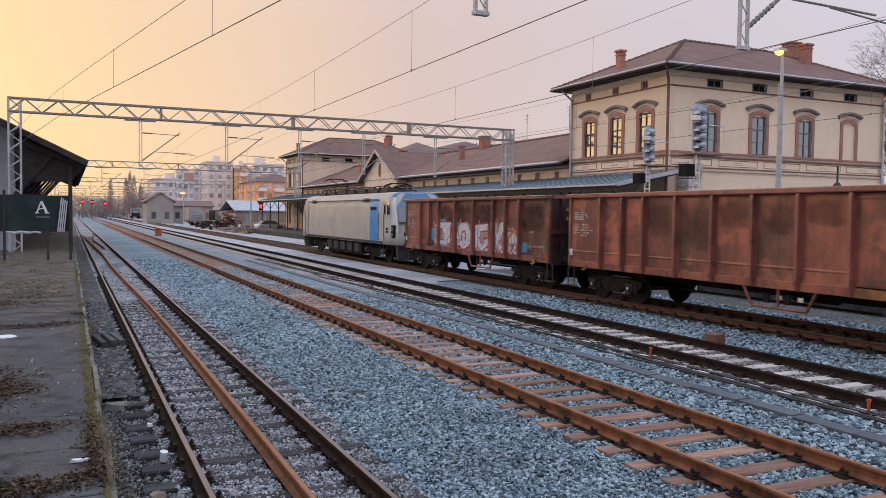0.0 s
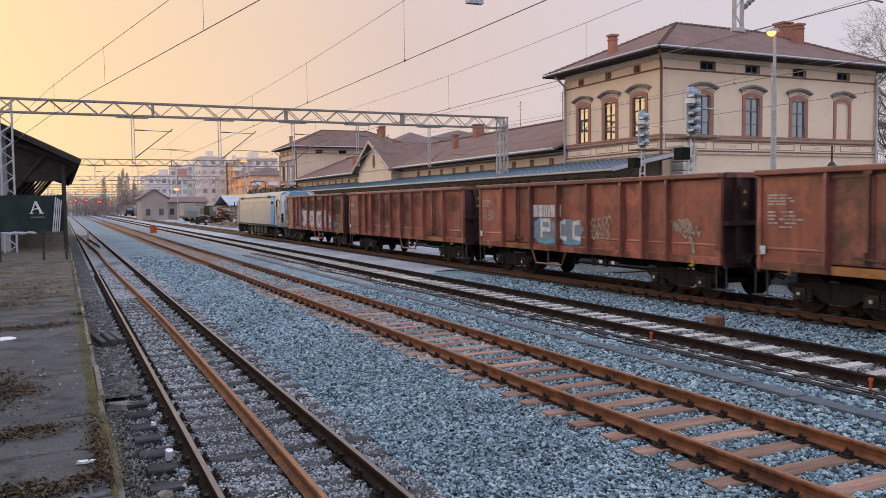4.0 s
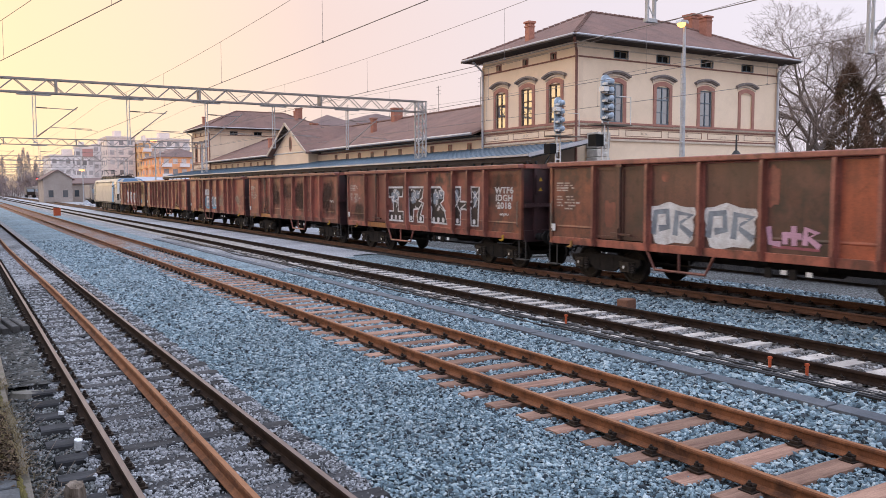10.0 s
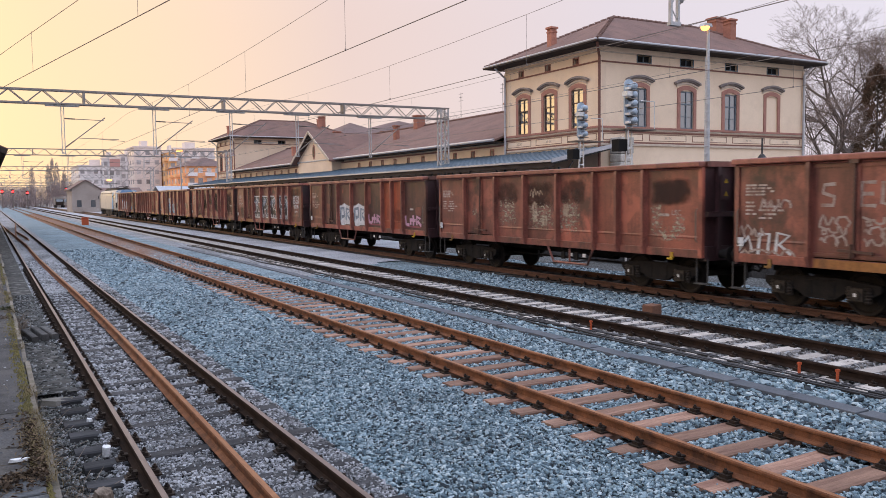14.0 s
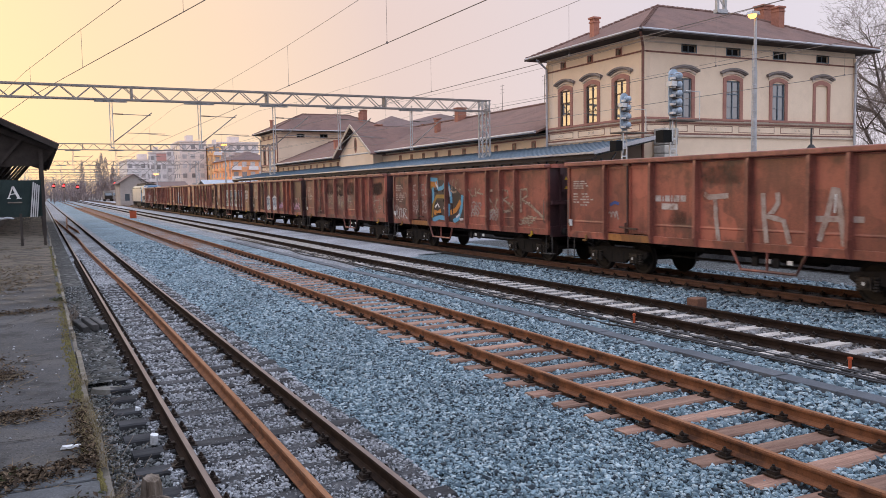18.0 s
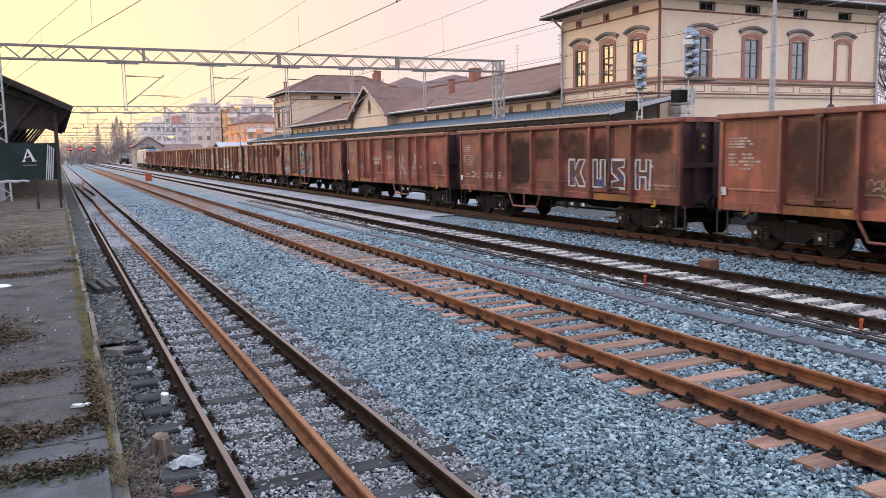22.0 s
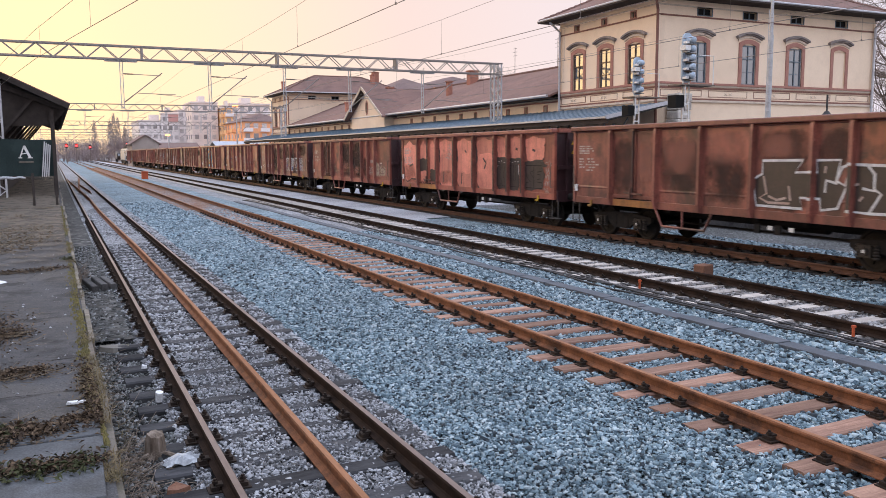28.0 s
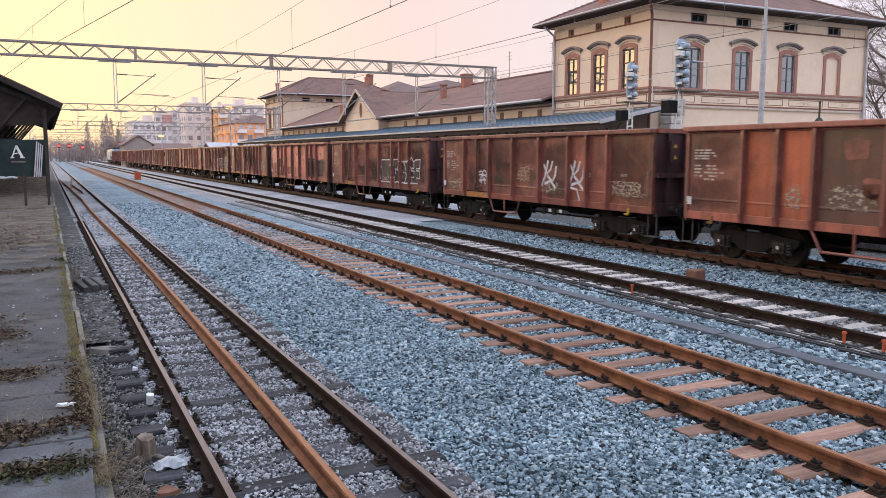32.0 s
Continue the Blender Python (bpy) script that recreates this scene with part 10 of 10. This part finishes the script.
        b.tube((x, y - 0.11, z), (x, y - 0.2, z), 0.28, n=12)
        part("red_lamp", b, M_REDLAMP, t, "lit red lamp")
    for x, y, z in ((18.6, 150, 5.6), (22.4, 110, 8.6)):
        t = thing("yard_lamp_post", "grey lamp post with a lit lamp", "lamp post", "lamp posts in the yard")
        b = MB()
        b.tube((x, y, -0.3), (x, y, z), 0.1, 0.07, n=8)
        part("pole", b, M_STEEL, t)
        b = MB()
        b.box(x - 0.5, x + 0.25, y - 0.2, y + 0.1, z, z + 0.22)
        part("lamp_head", b, M_SODIUM, t, "lit lamp head")


yard()


def far_trees():
    rg = random.Random(31)
    b = MB()

    def crown(x, y, h, w, n):
        b.tube((x, y, -0.4), (x, y, h * 0.6), 0.16, 0.08, n=4, caps=False)
        for k in range(n):
            a, e, u = rg.uniform(0, 6.28), rg.random() ** 0.5, rg.uniform(-1, 1)
            r = w * e * math.sqrt(1 - u * u)
            c = Vector((x + r * math.cos(a), y + r * math.sin(a), h * (0.54 + 0.46 * u * rg.uniform(0.7, 1.0))))
            d = Vector((rg.gauss(0, 0.5), rg.gauss(0, 0.5), rg.uniform(0.3, 1))).normalized() * rg.uniform(0.3, 0.7)
            o = Vector((rg.gauss(0, 1), rg.gauss(0, 0.4), 0)).normalized() * rg.uniform(0.03, 0.09)
            b.add([c - d - o, c - d + o, c + d], [(0, 1, 2)])

    for i in range(420):                                         # a belt of leafless crowns
        x, y = rg.uniform(-80, 60), rg.uniform(310, 350)
        h = max(4.0, 8.5 + 3.5 * noise.noise(Vector((x * 0.05, 0, 4)))) * rg.uniform(0.75, 1.1)
        crown(x, y, h, h * 0.42, 150)
    for x, h in ((18.2, 14.6), (19.4, 16.6), (20.7, 15.6), (13.2, 14.0), (23.0, 12.5)):     # poplars
        crown(x, 300, h, 1.0, 700)
    single("far_wood", b, M_FARTWIG, "leafless woods and poplars on the horizon, paled as by haze", "woods", kind="stuff")


# lighter than the near twigs: distance haze put into the colour
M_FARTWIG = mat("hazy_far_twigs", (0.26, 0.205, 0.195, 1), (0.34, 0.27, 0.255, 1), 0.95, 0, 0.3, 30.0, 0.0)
far_trees()


# ---- things lying about ----
M_CABLE = plain("black_cable", (0.02, 0.02, 0.022, 1), 0.5)
M_DUCT = mat("dark_cable_duct", (0.075, 0.085, 0.10, 1), (0.11, 0.12, 0.135, 1), 0.7, 0, 1.5, 30.0, 0.2)
M_WOODOLD = mat("weathered_wood", (0.29, 0.235, 0.19, 1), (0.13, 0.098, 0.074, 1), 0.95, 0, 9.0, 40.0, 0.6, 0.01, c=(0.05, 0.038, 0.03, 1), stain=0.7, stain_scale=14.0, stretch=(1, 1, 0.2))
M_PAPER = plain("white_litter", (0.70, 0.71, 0.72, 1), 0.7)
M_LEAF = mat("dry_brown_leaf", (0.085, 0.058, 0.036, 1), (0.18, 0.125, 0.08, 1), 0.9, 0, 9.0, 30.0, 0.0)
M_GRASS = mat("dry_grass", (0.20, 0.15, 0.08, 1), (0.10, 0.08, 0.04, 1), 0.9, 0, 2.0, 20.0, 0.0)
M_WEED = mat("olive_weed", (0.036, 0.048, 0.020, 1), (0.075, 0.076, 0.034, 1), 0.85, 0, 3.0, 20.0, 0.0)
M_MOSS = mat("yellow_green_moss", (0.165, 0.138, 0.048, 1), (0.085, 0.075, 0.032, 1), 1.0, 0, 8.0, 60.0, 0.6, 0.02)
M_BRICKBOX = mat("brown_concrete_block", (0.20, 0.10, 0.065, 1), (0.15, 0.075, 0.05, 1), 0.9, 0, 4.0, 50.0, 0.4, 0.01)
M_SIGNALORANGE = plain("orange_paint", (0.48, 0.10, 0.04, 1), 0.6)
M_BAG = plain("white_plastic_bag", (0.40, 0.42, 0.44, 1), 0.35)


M_BEAM = mat("grimy_concrete", (0.095, 0.092, 0.09, 1), (0.05, 0.048, 0.047, 1), 0.95, 0, 4.0, 50.0, 0.5, 0.008, jitter=0.3)


def clutter():
    for k in range(3):
        b = MB()
        b.prism([(-0.06, 0), (0.06, 0), (0.06, 0.11), (0.045, 0.125), (-0.045, 0.125), (-0.06, 0.11)], "y", -0.62, 0.62)
        ob = single("concrete_beam", b, M_BEAM, "short dark grey concrete beam lying beside the track", "beam", "beams beside the track")
        ob.matrix_basis = pose(0.56 + 0.175 * k, 17.75 + 0.1 * k, -0.172 + 0.02 * (k == 1), 0, 0, 7)
    n, m = 22, 9
    vs, fs = [], []
    for j in range(m + 1):
        for i in range(n):
            a = 2 * math.pi * i / n
            t = j / m
            r = (0.066 + 0.045 * (1 - t) ** 2 + 0.012 * t - 0.05 * max(0, t - 0.78) ** 1.0) * (1 + 0.30 * noise.noise(Vector((math.cos(a) * 2.6, math.sin(a) * 2.6, t * 0.8))) + 0.10 * math.sin(a * 9 + 2 * t))
            vs.append((r * math.cos(a) + 0.03 * t, r * math.sin(a) * 0.8, 0.27 * t + 0.02 * t * math.cos(a - 2.2)))
    for j in range(m):
        for i in range(n):
            fs.append((j * n + i, j * n + (i + 1) % n, (j + 1) * n + (i + 1) % n, (j + 1) * n + i))
    k = len(vs)
    vs.append((0.03, 0, 0.282))
    fs.extend((m * n + i, m * n + (i + 1) % n, k) for i in range(n))
    st = MB().add(vs, fs)
    for a, l in ((200, 0.34), (250, 0.22), (330, 0.2)):          # roots
        p = Vector((0.05 * math.cos(radians(a)), 0.05 * math.sin(radians(a)), 0.09))
        st.path([p, p + Vector((math.cos(radians(a)) * l * 0.5, math.sin(radians(a)) * l * 0.5, -0.02)), p + Vector((math.cos(radians(a + 12)) * l, math.sin(radians(a + 12)) * l, -0.10))], 0.022, n=6)
    ob = single("tree_stump", st, M_WOODOLD, "small weathered wooden stump beside the track", "stump")
    ob.matrix_basis = pose(0.72, 7.62, -0.27, 8, -6, 0)
    b = MB()
    b.tube((0, 0, 0), (0, 0, 0.11), 0.035, 0.042, n=14)
    ob = single("paper_cup", b, M_PAPER, "crumpled white paper cup beside the rail", "cup")
    ob.matrix_basis = pose(0.92, 9.15, -0.16, 12, 5, 0)
    for x, y, sx, sy, sz, lab, m in ((0.68, 12.1, 0.5, 0.3, 0.07, "pale broken concrete slab beside the track", M_CONCRETE), 
                                     (0.92, 10.7, 0.08, 0.07, 0.04, "scrap of white paper beside the rail", M_PAPER), (0.55, 13.3, 0.12, 0.1, 0.03, "scrap of white litter on the gravel", M_PAPER),
                                     (0.80, 6.60, 0.24, 0.2, 0.08, "broken red-brown brick beside the rail", M_BRICKBOX), (0.78, 24.5, 0.35, 0.3, 0.06, "pale slab of concrete on the gravel", M_CONCRETE),
                                     (0.08, 7.68, 0.2, 0.07, 0.02, "scrap of white litter on the platform", M_PAPER), (-0.99, 15.7, 0.36, 0.4, 0.02, "pale sheet of litter on the platform", M_PAPER)):
        b = MB()
        n = 7
        rg2 = random.Random(int(y * 10))
        pr = [(sx / 2 * math.cos(2 * math.pi * i / n) * rg2.uniform(0.75, 1.15), sy / 2 * math.sin(2 * math.pi * i / n) * rg2.uniform(0.75, 1.15)) for i in range(n)]
        b.prism(pr, "z", 0, sz)
        for i in range(n, 2 * n):
            v = b.v[i]
            b.v[i] = (v[0] * 0.85, v[1] * 0.85, v[2] + rg2.uniform(-0.3, 0.3) * sz)
        ob = single("litter" if m is M_PAPER else "broken_slab", b, m, lab, "litter" if m is M_PAPER else "rubble")
        ob.location = (x, y, PLAT_Z + 0.004 if x < 0.2 else (-0.165 if x > 0.88 else -0.22))
    b = MB()                                                     # a crumpled bag
    n = 9
    for j in range(n):
        for i in range(n):
            u, w = i / (n - 1) * 2 - 1, j / (n - 1) * 2 - 1
            h = 0.075 * max(0.0, 1 - u * u) * max(0.0, 1 - w * w) + 0.05 * abs(noise.noise(Vector((u * 3.1, w * 3.1, 4))))
            b.v.append((0.15 * u + 0.04 * noise.noise(Vector((u * 2, w * 2, 1))), 0.10 * w + 0.04 * noise.noise(Vector((u * 2, w * 2, 8))), h))
    b.f = [(j * n + i, j * n + i + 1, (j + 1) * n + i + 1, (j + 1) * n + i) for j in range(n - 1) for i in range(n - 1)]
    ob = single("plastic_bag", b, M_BAG, "crumpled translucent white plastic bag on a sleeper", "bag")
    ob.location = (0.90, 7.2, -0.165)
    b = MB()
    b.box(-0.17, 0.17, -0.14, 0.14, 0, 0.30)
    ob = single("trackside_block", b, M_BRICKBOX, "brown concrete block between the tracks", "block", bevel=0.02)
    ob.matrix_basis = pose(12.55, 13.1, -0.2, 0, 0, 12)
    t = thing("trackside_box", "orange trackside cable box far down the line", "box")
    b = MB()
    b.box(8.5, 9.15, 92.0, 92.5, -0.2, 0.55)
    part("cabinet", b, M_SIGNALORANGE, t, bevel=0.03)
    b = MB()
    b.box(8.46, 9.19, 91.96, 92.54, 0.55, 0.62)
    part("lid", b, M_SIGNALORANGE, t)
    for x, y in ((10.33, 7.75), (10.36, 7.15), (10.33, 12.5)):
        b = MB()
        b.tube((x, y, -0.2), (x, y, 0.02), 0.022, n=8)
        b.cbox(x, y, 0.0, 0.05, 0.05, 0.03)
        single("marker_stake", b, M_SIGNALORANGE, "short red-painted marker stake beside the rail", "stake", "stakes beside the rail")
    for k in range(5):
        b = MB()
        pts = []
        for i in range(60):
            y = 3.0 + i * 0.75
            pts.append((9.95 + 0.085 * k + 0.05 * math.sin(y * 0.35 + k) + (0.12 * math.sin(y * 0.9 + 2 * k) if y > 12 else 0), y, -0.165 + 0.012 * (k % 2)))
        b.path(pts, 0.022, n=5)
        single("cable", b, M_CABLE, "black cable lying along the track", "cable", "cables along the track")
    t = thing("cable_duct", "dark flat cable duct sunk in the ballast", "cable duct", kind="structure")
    for i in range(44):
        b = MB()
        b.box(-0.14, 0.14, 0, 0.97, -0.12, 0.0)
        q = part("duct_cover", b, M_DUCT, t, bevel=0.008)
        q.location = (9.19 + 0.02 * math.sin(i * 1.3), 2.0 + i, -0.150 + 0.006 * math.sin(i * 2.1))
        q.rotation_euler.z = radians(0.6 * math.sin(i * 1.7))


clutter()


def platform_wear():
    """Cracks and open joints in the platform's asphalt, filled with dark dirt."""
    rg = random.Random(41)
    b = MB()

    def height(x, y):
        return PLAT_Z + 0.022 * noise.noise(Vector((x * 0.8, y * 0.45, 2.0))) - 0.012 * (x > -0.3)

    def crack(pts, w0, w1):
        for (x, y), (x2, y2) in zip(pts, pts[1:]):
            w = rg.uniform(w0, w1)
            d = Vector((x2 - x, y2 - y, 0)).normalized()
            o = Vector((-d.y, d.x, 0)) * w
            h1, h2 = height(x, y) + 0.006, height(x2, y2) + 0.006
            b.add([(x - o.x, y - o.y, h1), (x2 - o.x, y2 - o.y, h2), (x2 + o.x, y2 + o.y, h2), (x + o.x, y + o.y, h1)], [(0, 1, 2, 3)])

    for y0, xa in ((8.15, -1.3), (9.9, -6), (11.9, -1.2), (15.6, -6), (19.5, -2.5), (23.8, -6), (29.0, -6), (34.0, -6)):
        x, y = xa, y0 + rg.uniform(-0.2, 0.2)
        pts = [(x, y)]
        while x < 0.12:
            x, y = x + rg.uniform(0.1, 0.3), y + rg.uniform(-0.05, 0.05)
            pts.append((min(x, 0.2), y))
        crack(pts, 0.003, 0.012)
    for k in range(9):
        x, y = rg.uniform(-2.6, -0.2), rg.uniform(6, 22)
        pts = [(x, y)]
        for i in range(14):
            x, y = x + rg.uniform(-0.13, 0.13), y + rg.uniform(0.05, 0.25)
            pts.append((min(x, 0.2), y))
        crack(pts, 0.002, 0.007)
    single("platform_cracks", b, M_CRACK, "dirt-filled cracks in the platform asphalt", "cracks", kind="stuff")
    b = MB()                                                     # grit and crumbs
    for i in range(700):
        x, y = -3.2 + 3.4 * rg.random(), 5 + 25 * rg.random() ** 1.7
        s = rg.uniform(0.006, 0.022)
        z = height(x, y) - 0.003
        b.add([(x - s, y - s * 0.7, z), (x + s * 0.8, y - s, z), (x + s, y + s * 0.6, z), (x - s * 0.6, y + s, z), (x, y, z + s * 0.9)], [(0, 1, 4), (1, 2, 4), (2, 3, 4), (3, 0, 4)])
    single("platform_grit", b, M_BALLAST_GREY, "scattered grit and crumbs of stone on the platform", "grit", kind="stuff")


M_CRACK = plain("crack_dirt", (0.012, 0.011, 0.010, 1), 1.0)
platform_wear()


def plants():
    rg = random.Random(17)

    def leaf(b, x, y, z, s, lift=0.5, slim=0.5):
        a = rg.uniform(0, 6.28)
        u = Vector((math.cos(a), math.sin(a), rg.uniform(-lift, lift))) * s
        w = Vector((-math.sin(a), math.cos(a), rg.uniform(-lift, lift))) * s * slim
        c = Vector((x, y, z))
        up = Vector((0, 0, s * rg.uniform(0.1, 0.6)))
        b.add([c - u, c - w + up, c + u, c + w + up], [(0, 1, 2), (0, 2, 3)])

    dry, dark, tw = MB(), MB(), MB()                             # dry leaves and twigs in drifts on the platform
    for cx, cy, rx, ry, n in ((-0.62, 6.95, 0.22, 0.18, 1000), (-0.22, 6.95, 0.16, 0.10, 620), (-0.45, 6.10, 0.28, 0.07, 700), (0.0, 6.05, 0.14, 0.07, 420), (0.22, 7.35, 0.05, 0.28, 420), (0.12, 7.15, 0.10, 0.08, 260),
                              (-0.62, 8.95, 0.26, 0.13, 900), (-0.30, 9.1, 0.12, 0.05, 160), (-0.95, 11.2, 0.26, 0.62, 2200), (-0.6, 11.0, 0.14, 0.16, 300), (0.2, 8.3, 0.06, 0.5, 420), (-0.9, 16.95, 0.45, 0.14, 700), (-0.1, 17.2, 0.3, 0.08, 260),
                              (-1.9, 20.9, 0.6, 0.5, 1300), (-1.0, 22.5, 0.9, 0.2, 420), (-2.2, 26.0, 1.0, 0.6, 900), (-1.6, 31, 1.2, 0.8, 700)):
        for i in range(n):
            x, y = cx + rg.gauss(0, rx), cy + rg.gauss(0, ry)
            if x > 0.27:
                continue
            leaf(dry if rg.random() < 0.45 else dark, x, y, PLAT_Z + (0.03 if y < 7.15 else 0.0) + abs(rg.gauss(0.012, 0.018)), rg.uniform(0.010, 0.032), 0.7, rg.uniform(0.25, 0.6))
        for i in range(n // 9):
            x, y = cx + rg.gauss(0, rx * 1.2), cy + rg.gauss(0, ry * 1.2)
            a, l = rg.uniform(0, 6.28), rg.uniform(0.05, 0.22)
            if x + l > 0.2:
                continue
            p = Vector((x, y, PLAT_Z + rg.uniform(0.005, 0.03)))
            q = p + Vector((math.cos(a) * l, math.sin(a) * l, rg.uniform(-0.05, 0.25) * l))
            tw.tube(p, q, rg.uniform(0.002, 0.005), 0.0015, n=3, caps=False)
    for i in range(8000):                                        # a thin mat of straw on the far platform
        x, y = -5.5 + 5.4 * rg.random() ** 0.8, rg.uniform(19, 37)
        if noise.noise(Vector((x * 0.7, y * 0.25, 6))) < 0.08:
            continue
        leaf(tw if rg.random() < 0.85 else dry, x, y, PLAT_Z + abs(rg.gauss(0.01, 0.012)), rg.uniform(0.02, 0.06), 0.5, 0.3)
    sheet_b = MB()                                               # trodden straw and dirt over the far platform, run on under the shed to lighten its floor
    sheet_b.add([(-9.0, 17.0, PLAT_Z + 0.024), (0.2, 17.0, PLAT_Z + 0.024), (0.2, 92.0, PLAT_Z + 0.024), (-9.0, 92.0, PLAT_Z + 0.024)], [(0, 1, 2, 3)])
    single("trodden_straw", sheet_b, M_TRODDEN, "trodden straw and brown dirt on the far platform", "straw", kind="stuff")
    single("dry_leaves", dry, M_LEAF, "drifts of dry brown leaves on the platform", "leaves", kind="stuff")
    single("rotten_leaves", dark, M_LEAF_DARK, "dark wet leaves in drifts on the platform", "leaves", kind="stuff")
    single("platform_twigs", tw, M_STRAW, "pale dry twigs and stems on the platform", "twigs", kind="stuff")
    b = MB()
    for i in range(9000):                                        # dry grass along the edge and in the joints
        y = 5 + 30 * rg.random() ** 1.8
        k = noise.noise(Vector((y * 0.9, 0, 9))) + (0.5 if 7.0 < y < 9.6 else 0)
        if k < 0.1:
            continue
        x = min(0.33, rg.gauss(0.25, 0.05)) if rg.random() < 0.8 else rg.gauss(0.45, 0.06)
        z = PLAT_Z - 0.02 if x < PLAT_X else -0.24
        h = rg.uniform(0.02, 0.085) * (0.8 + k)
        a = rg.uniform(0, 6.28)
        c = Vector((x, y, z))
        d = Vector((math.cos(a) * rg.uniform(0.3, 1.8), math.sin(a) * rg.uniform(0.3, 1.8), 1)) * h
        o = Vector((-math.sin(a), math.cos(a), 0)) * 0.003
        b.add([c - o, c + o, c + d * 0.55 + o * 0.8, c + d * 0.55 - o * 0.8, c + d + Vector((d.x * 0.4, d.y * 0.4, -0.5 * h))], [(0, 1, 2, 3), (3, 2, 4)])
    single("dry_grass", b, M_GRASS, "dry yellow grass along the platform edge", "grass", kind="stuff")
    b = MB()
    for i in range(1300):                                        # low olive weeds
        cx, cy, r = rg.choice(((-0.72, 7.0, 0.13), (-0.52, 6.98, 0.12), (-0.72, 7.0, 0.13), (-0.62, 6.08, 0.10), (0.02, 6.02, 0.10), (-0.3, 6.02, 0.10), (0.58, 15.0, 0.12), (0.22, 18.6, 0.12), (0.5, 23.5, 0.15)))
        x, y = rg.gauss(cx, r), rg.gauss(cy, r)
        z = PLAT_Z + (0.03 if y < 7.15 else 0.0) if x < 0.27 else -0.23
        leaf(b, x, y, z + abs(rg.gauss(0.02, 0.02)), rg.uniform(0.012, 0.034), 0.8, 0.4)
    single("green_weeds", b, M_WEED, "low olive-green weeds in the joints of the platform", "weeds", kind="stuff")
    b = MB()                                                     # moss cushions behind the kerb
    for i in range(2600):
        y = 6.5 + 32 * rg.random() ** 1.5
        k = noise.noise(Vector((y * 0.45, 3, 2)))
        if k < -0.12 and not 9.4 < y < 16.5:
            continue
        x = 0.262 + 0.012 * math.sin(y * 1.3) - abs(rg.gauss(0, 0.045)) * (1.3 if 9.4 < y < 16.5 else 0.8)
        s = rg.uniform(0.006, 0.030)
        n = 6
        vs = [(x + s * math.cos(2 * math.pi * k / n) * rg.uniform(0.6, 1.1), y + 2.0 * s * math.sin(2 * math.pi * k / n) * rg.uniform(0.6, 1.1), PLAT_Z - 0.02) for k in range(n)]
        b.add(vs + [(x, y, PLAT_Z + 0.004 + s * 0.35)], [(k, (k + 1) % n, n) for k in range(n)])
    single("moss", b, M_MOSS, "yellow-green moss along the platform edge", "moss", kind="stuff")
    b = MB()                                                     # dry twigs and stems round the stump
    for i in range(420):
        x, y = (rg.gauss(0.5, 0.14), rg.gauss(7.3, 0.5)) if i < 260 else (rg.gauss(0.45, 0.12), rg.gauss(9.5, 1.5))
        if not 0.32 < x < 1.0:
            continue
        a = rg.uniform(0, 6.28)
        l = rg.uniform(0.06, 0.25)
        p = Vector((x, y, -0.22 + rg.uniform(0, 0.03)))
        b.tube(p, p + Vector((math.cos(a) * l, math.sin(a) * l, rg.uniform(0, 0.6) * l)), 0.004, 0.002, n=3, caps=False)
    for i in range(40):                                          # a dry bush at the broken edge
        a, l = rg.uniform(0, 6.28), rg.uniform(0.1, 0.4)
        p = Vector((0.42 + rg.gauss(0, 0.06), 19.2 + rg.gauss(0, 0.5), -0.24))
        m = p + Vector((math.cos(a) * l * 0.3, math.sin(a) * l * 0.4, l * 0.7))
        b.tube(p, m, 0.006, 0.004, n=3, caps=False)
        for j in range(3):
            b.tube(m, m + Vector((rg.gauss(0, 0.1), rg.gauss(0, 0.1), rg.uniform(0.05, 0.2))), 0.004, 0.0015, n=3, caps=False)
    single("dry_twigs", b, M_WOODOLD, "thin dry twigs lying beside the platform edge", "twigs", kind="stuff")


M_TRODDEN = cover_mat("trodden_straw_and_dirt", (0.15, 0.122, 0.09, 1), "soot", 3.0, 0.75)
M_LEAF_DARK = mat("rotten_leaf", (0.028, 0.019, 0.013, 1), (0.06, 0.040, 0.026, 1), 0.9, 0, 6.0, 30.0, 0.0)
M_STRAW = mat("dry_straw", (0.22, 0.17, 0.11, 1), (0.12, 0.09, 0.06, 1), 0.9, 0, 6.0, 30.0, 0.0)
plants()


# ---- what moves ----
def run(t):
    """Metres that the train has gone at t seconds."""
    return -0.6493 + t * (5.44492 + t * (-0.00635917 + t * (0.000355486 + t * (1.40218e-6 - t * 1.00081e-7))))


def motions():
    for v in [LOCO] + WAGONS:
        home = v.matrix_basis.copy()
        walk(v, [(t, Matrix.Translation((0, run(t), 0)) @ home) for t in range(0, 33, 2)])
    for w, y, r in WHEELSETS:
        step = 0.1 if r < 0.5 else 0.1333333
        n = round(32 / step)
        walk(w, [(32.0 * i / n, pose(0, y, r, -math.degrees(run(32.0 * i / n) / r))) for i in range(n + 1)])


motions()
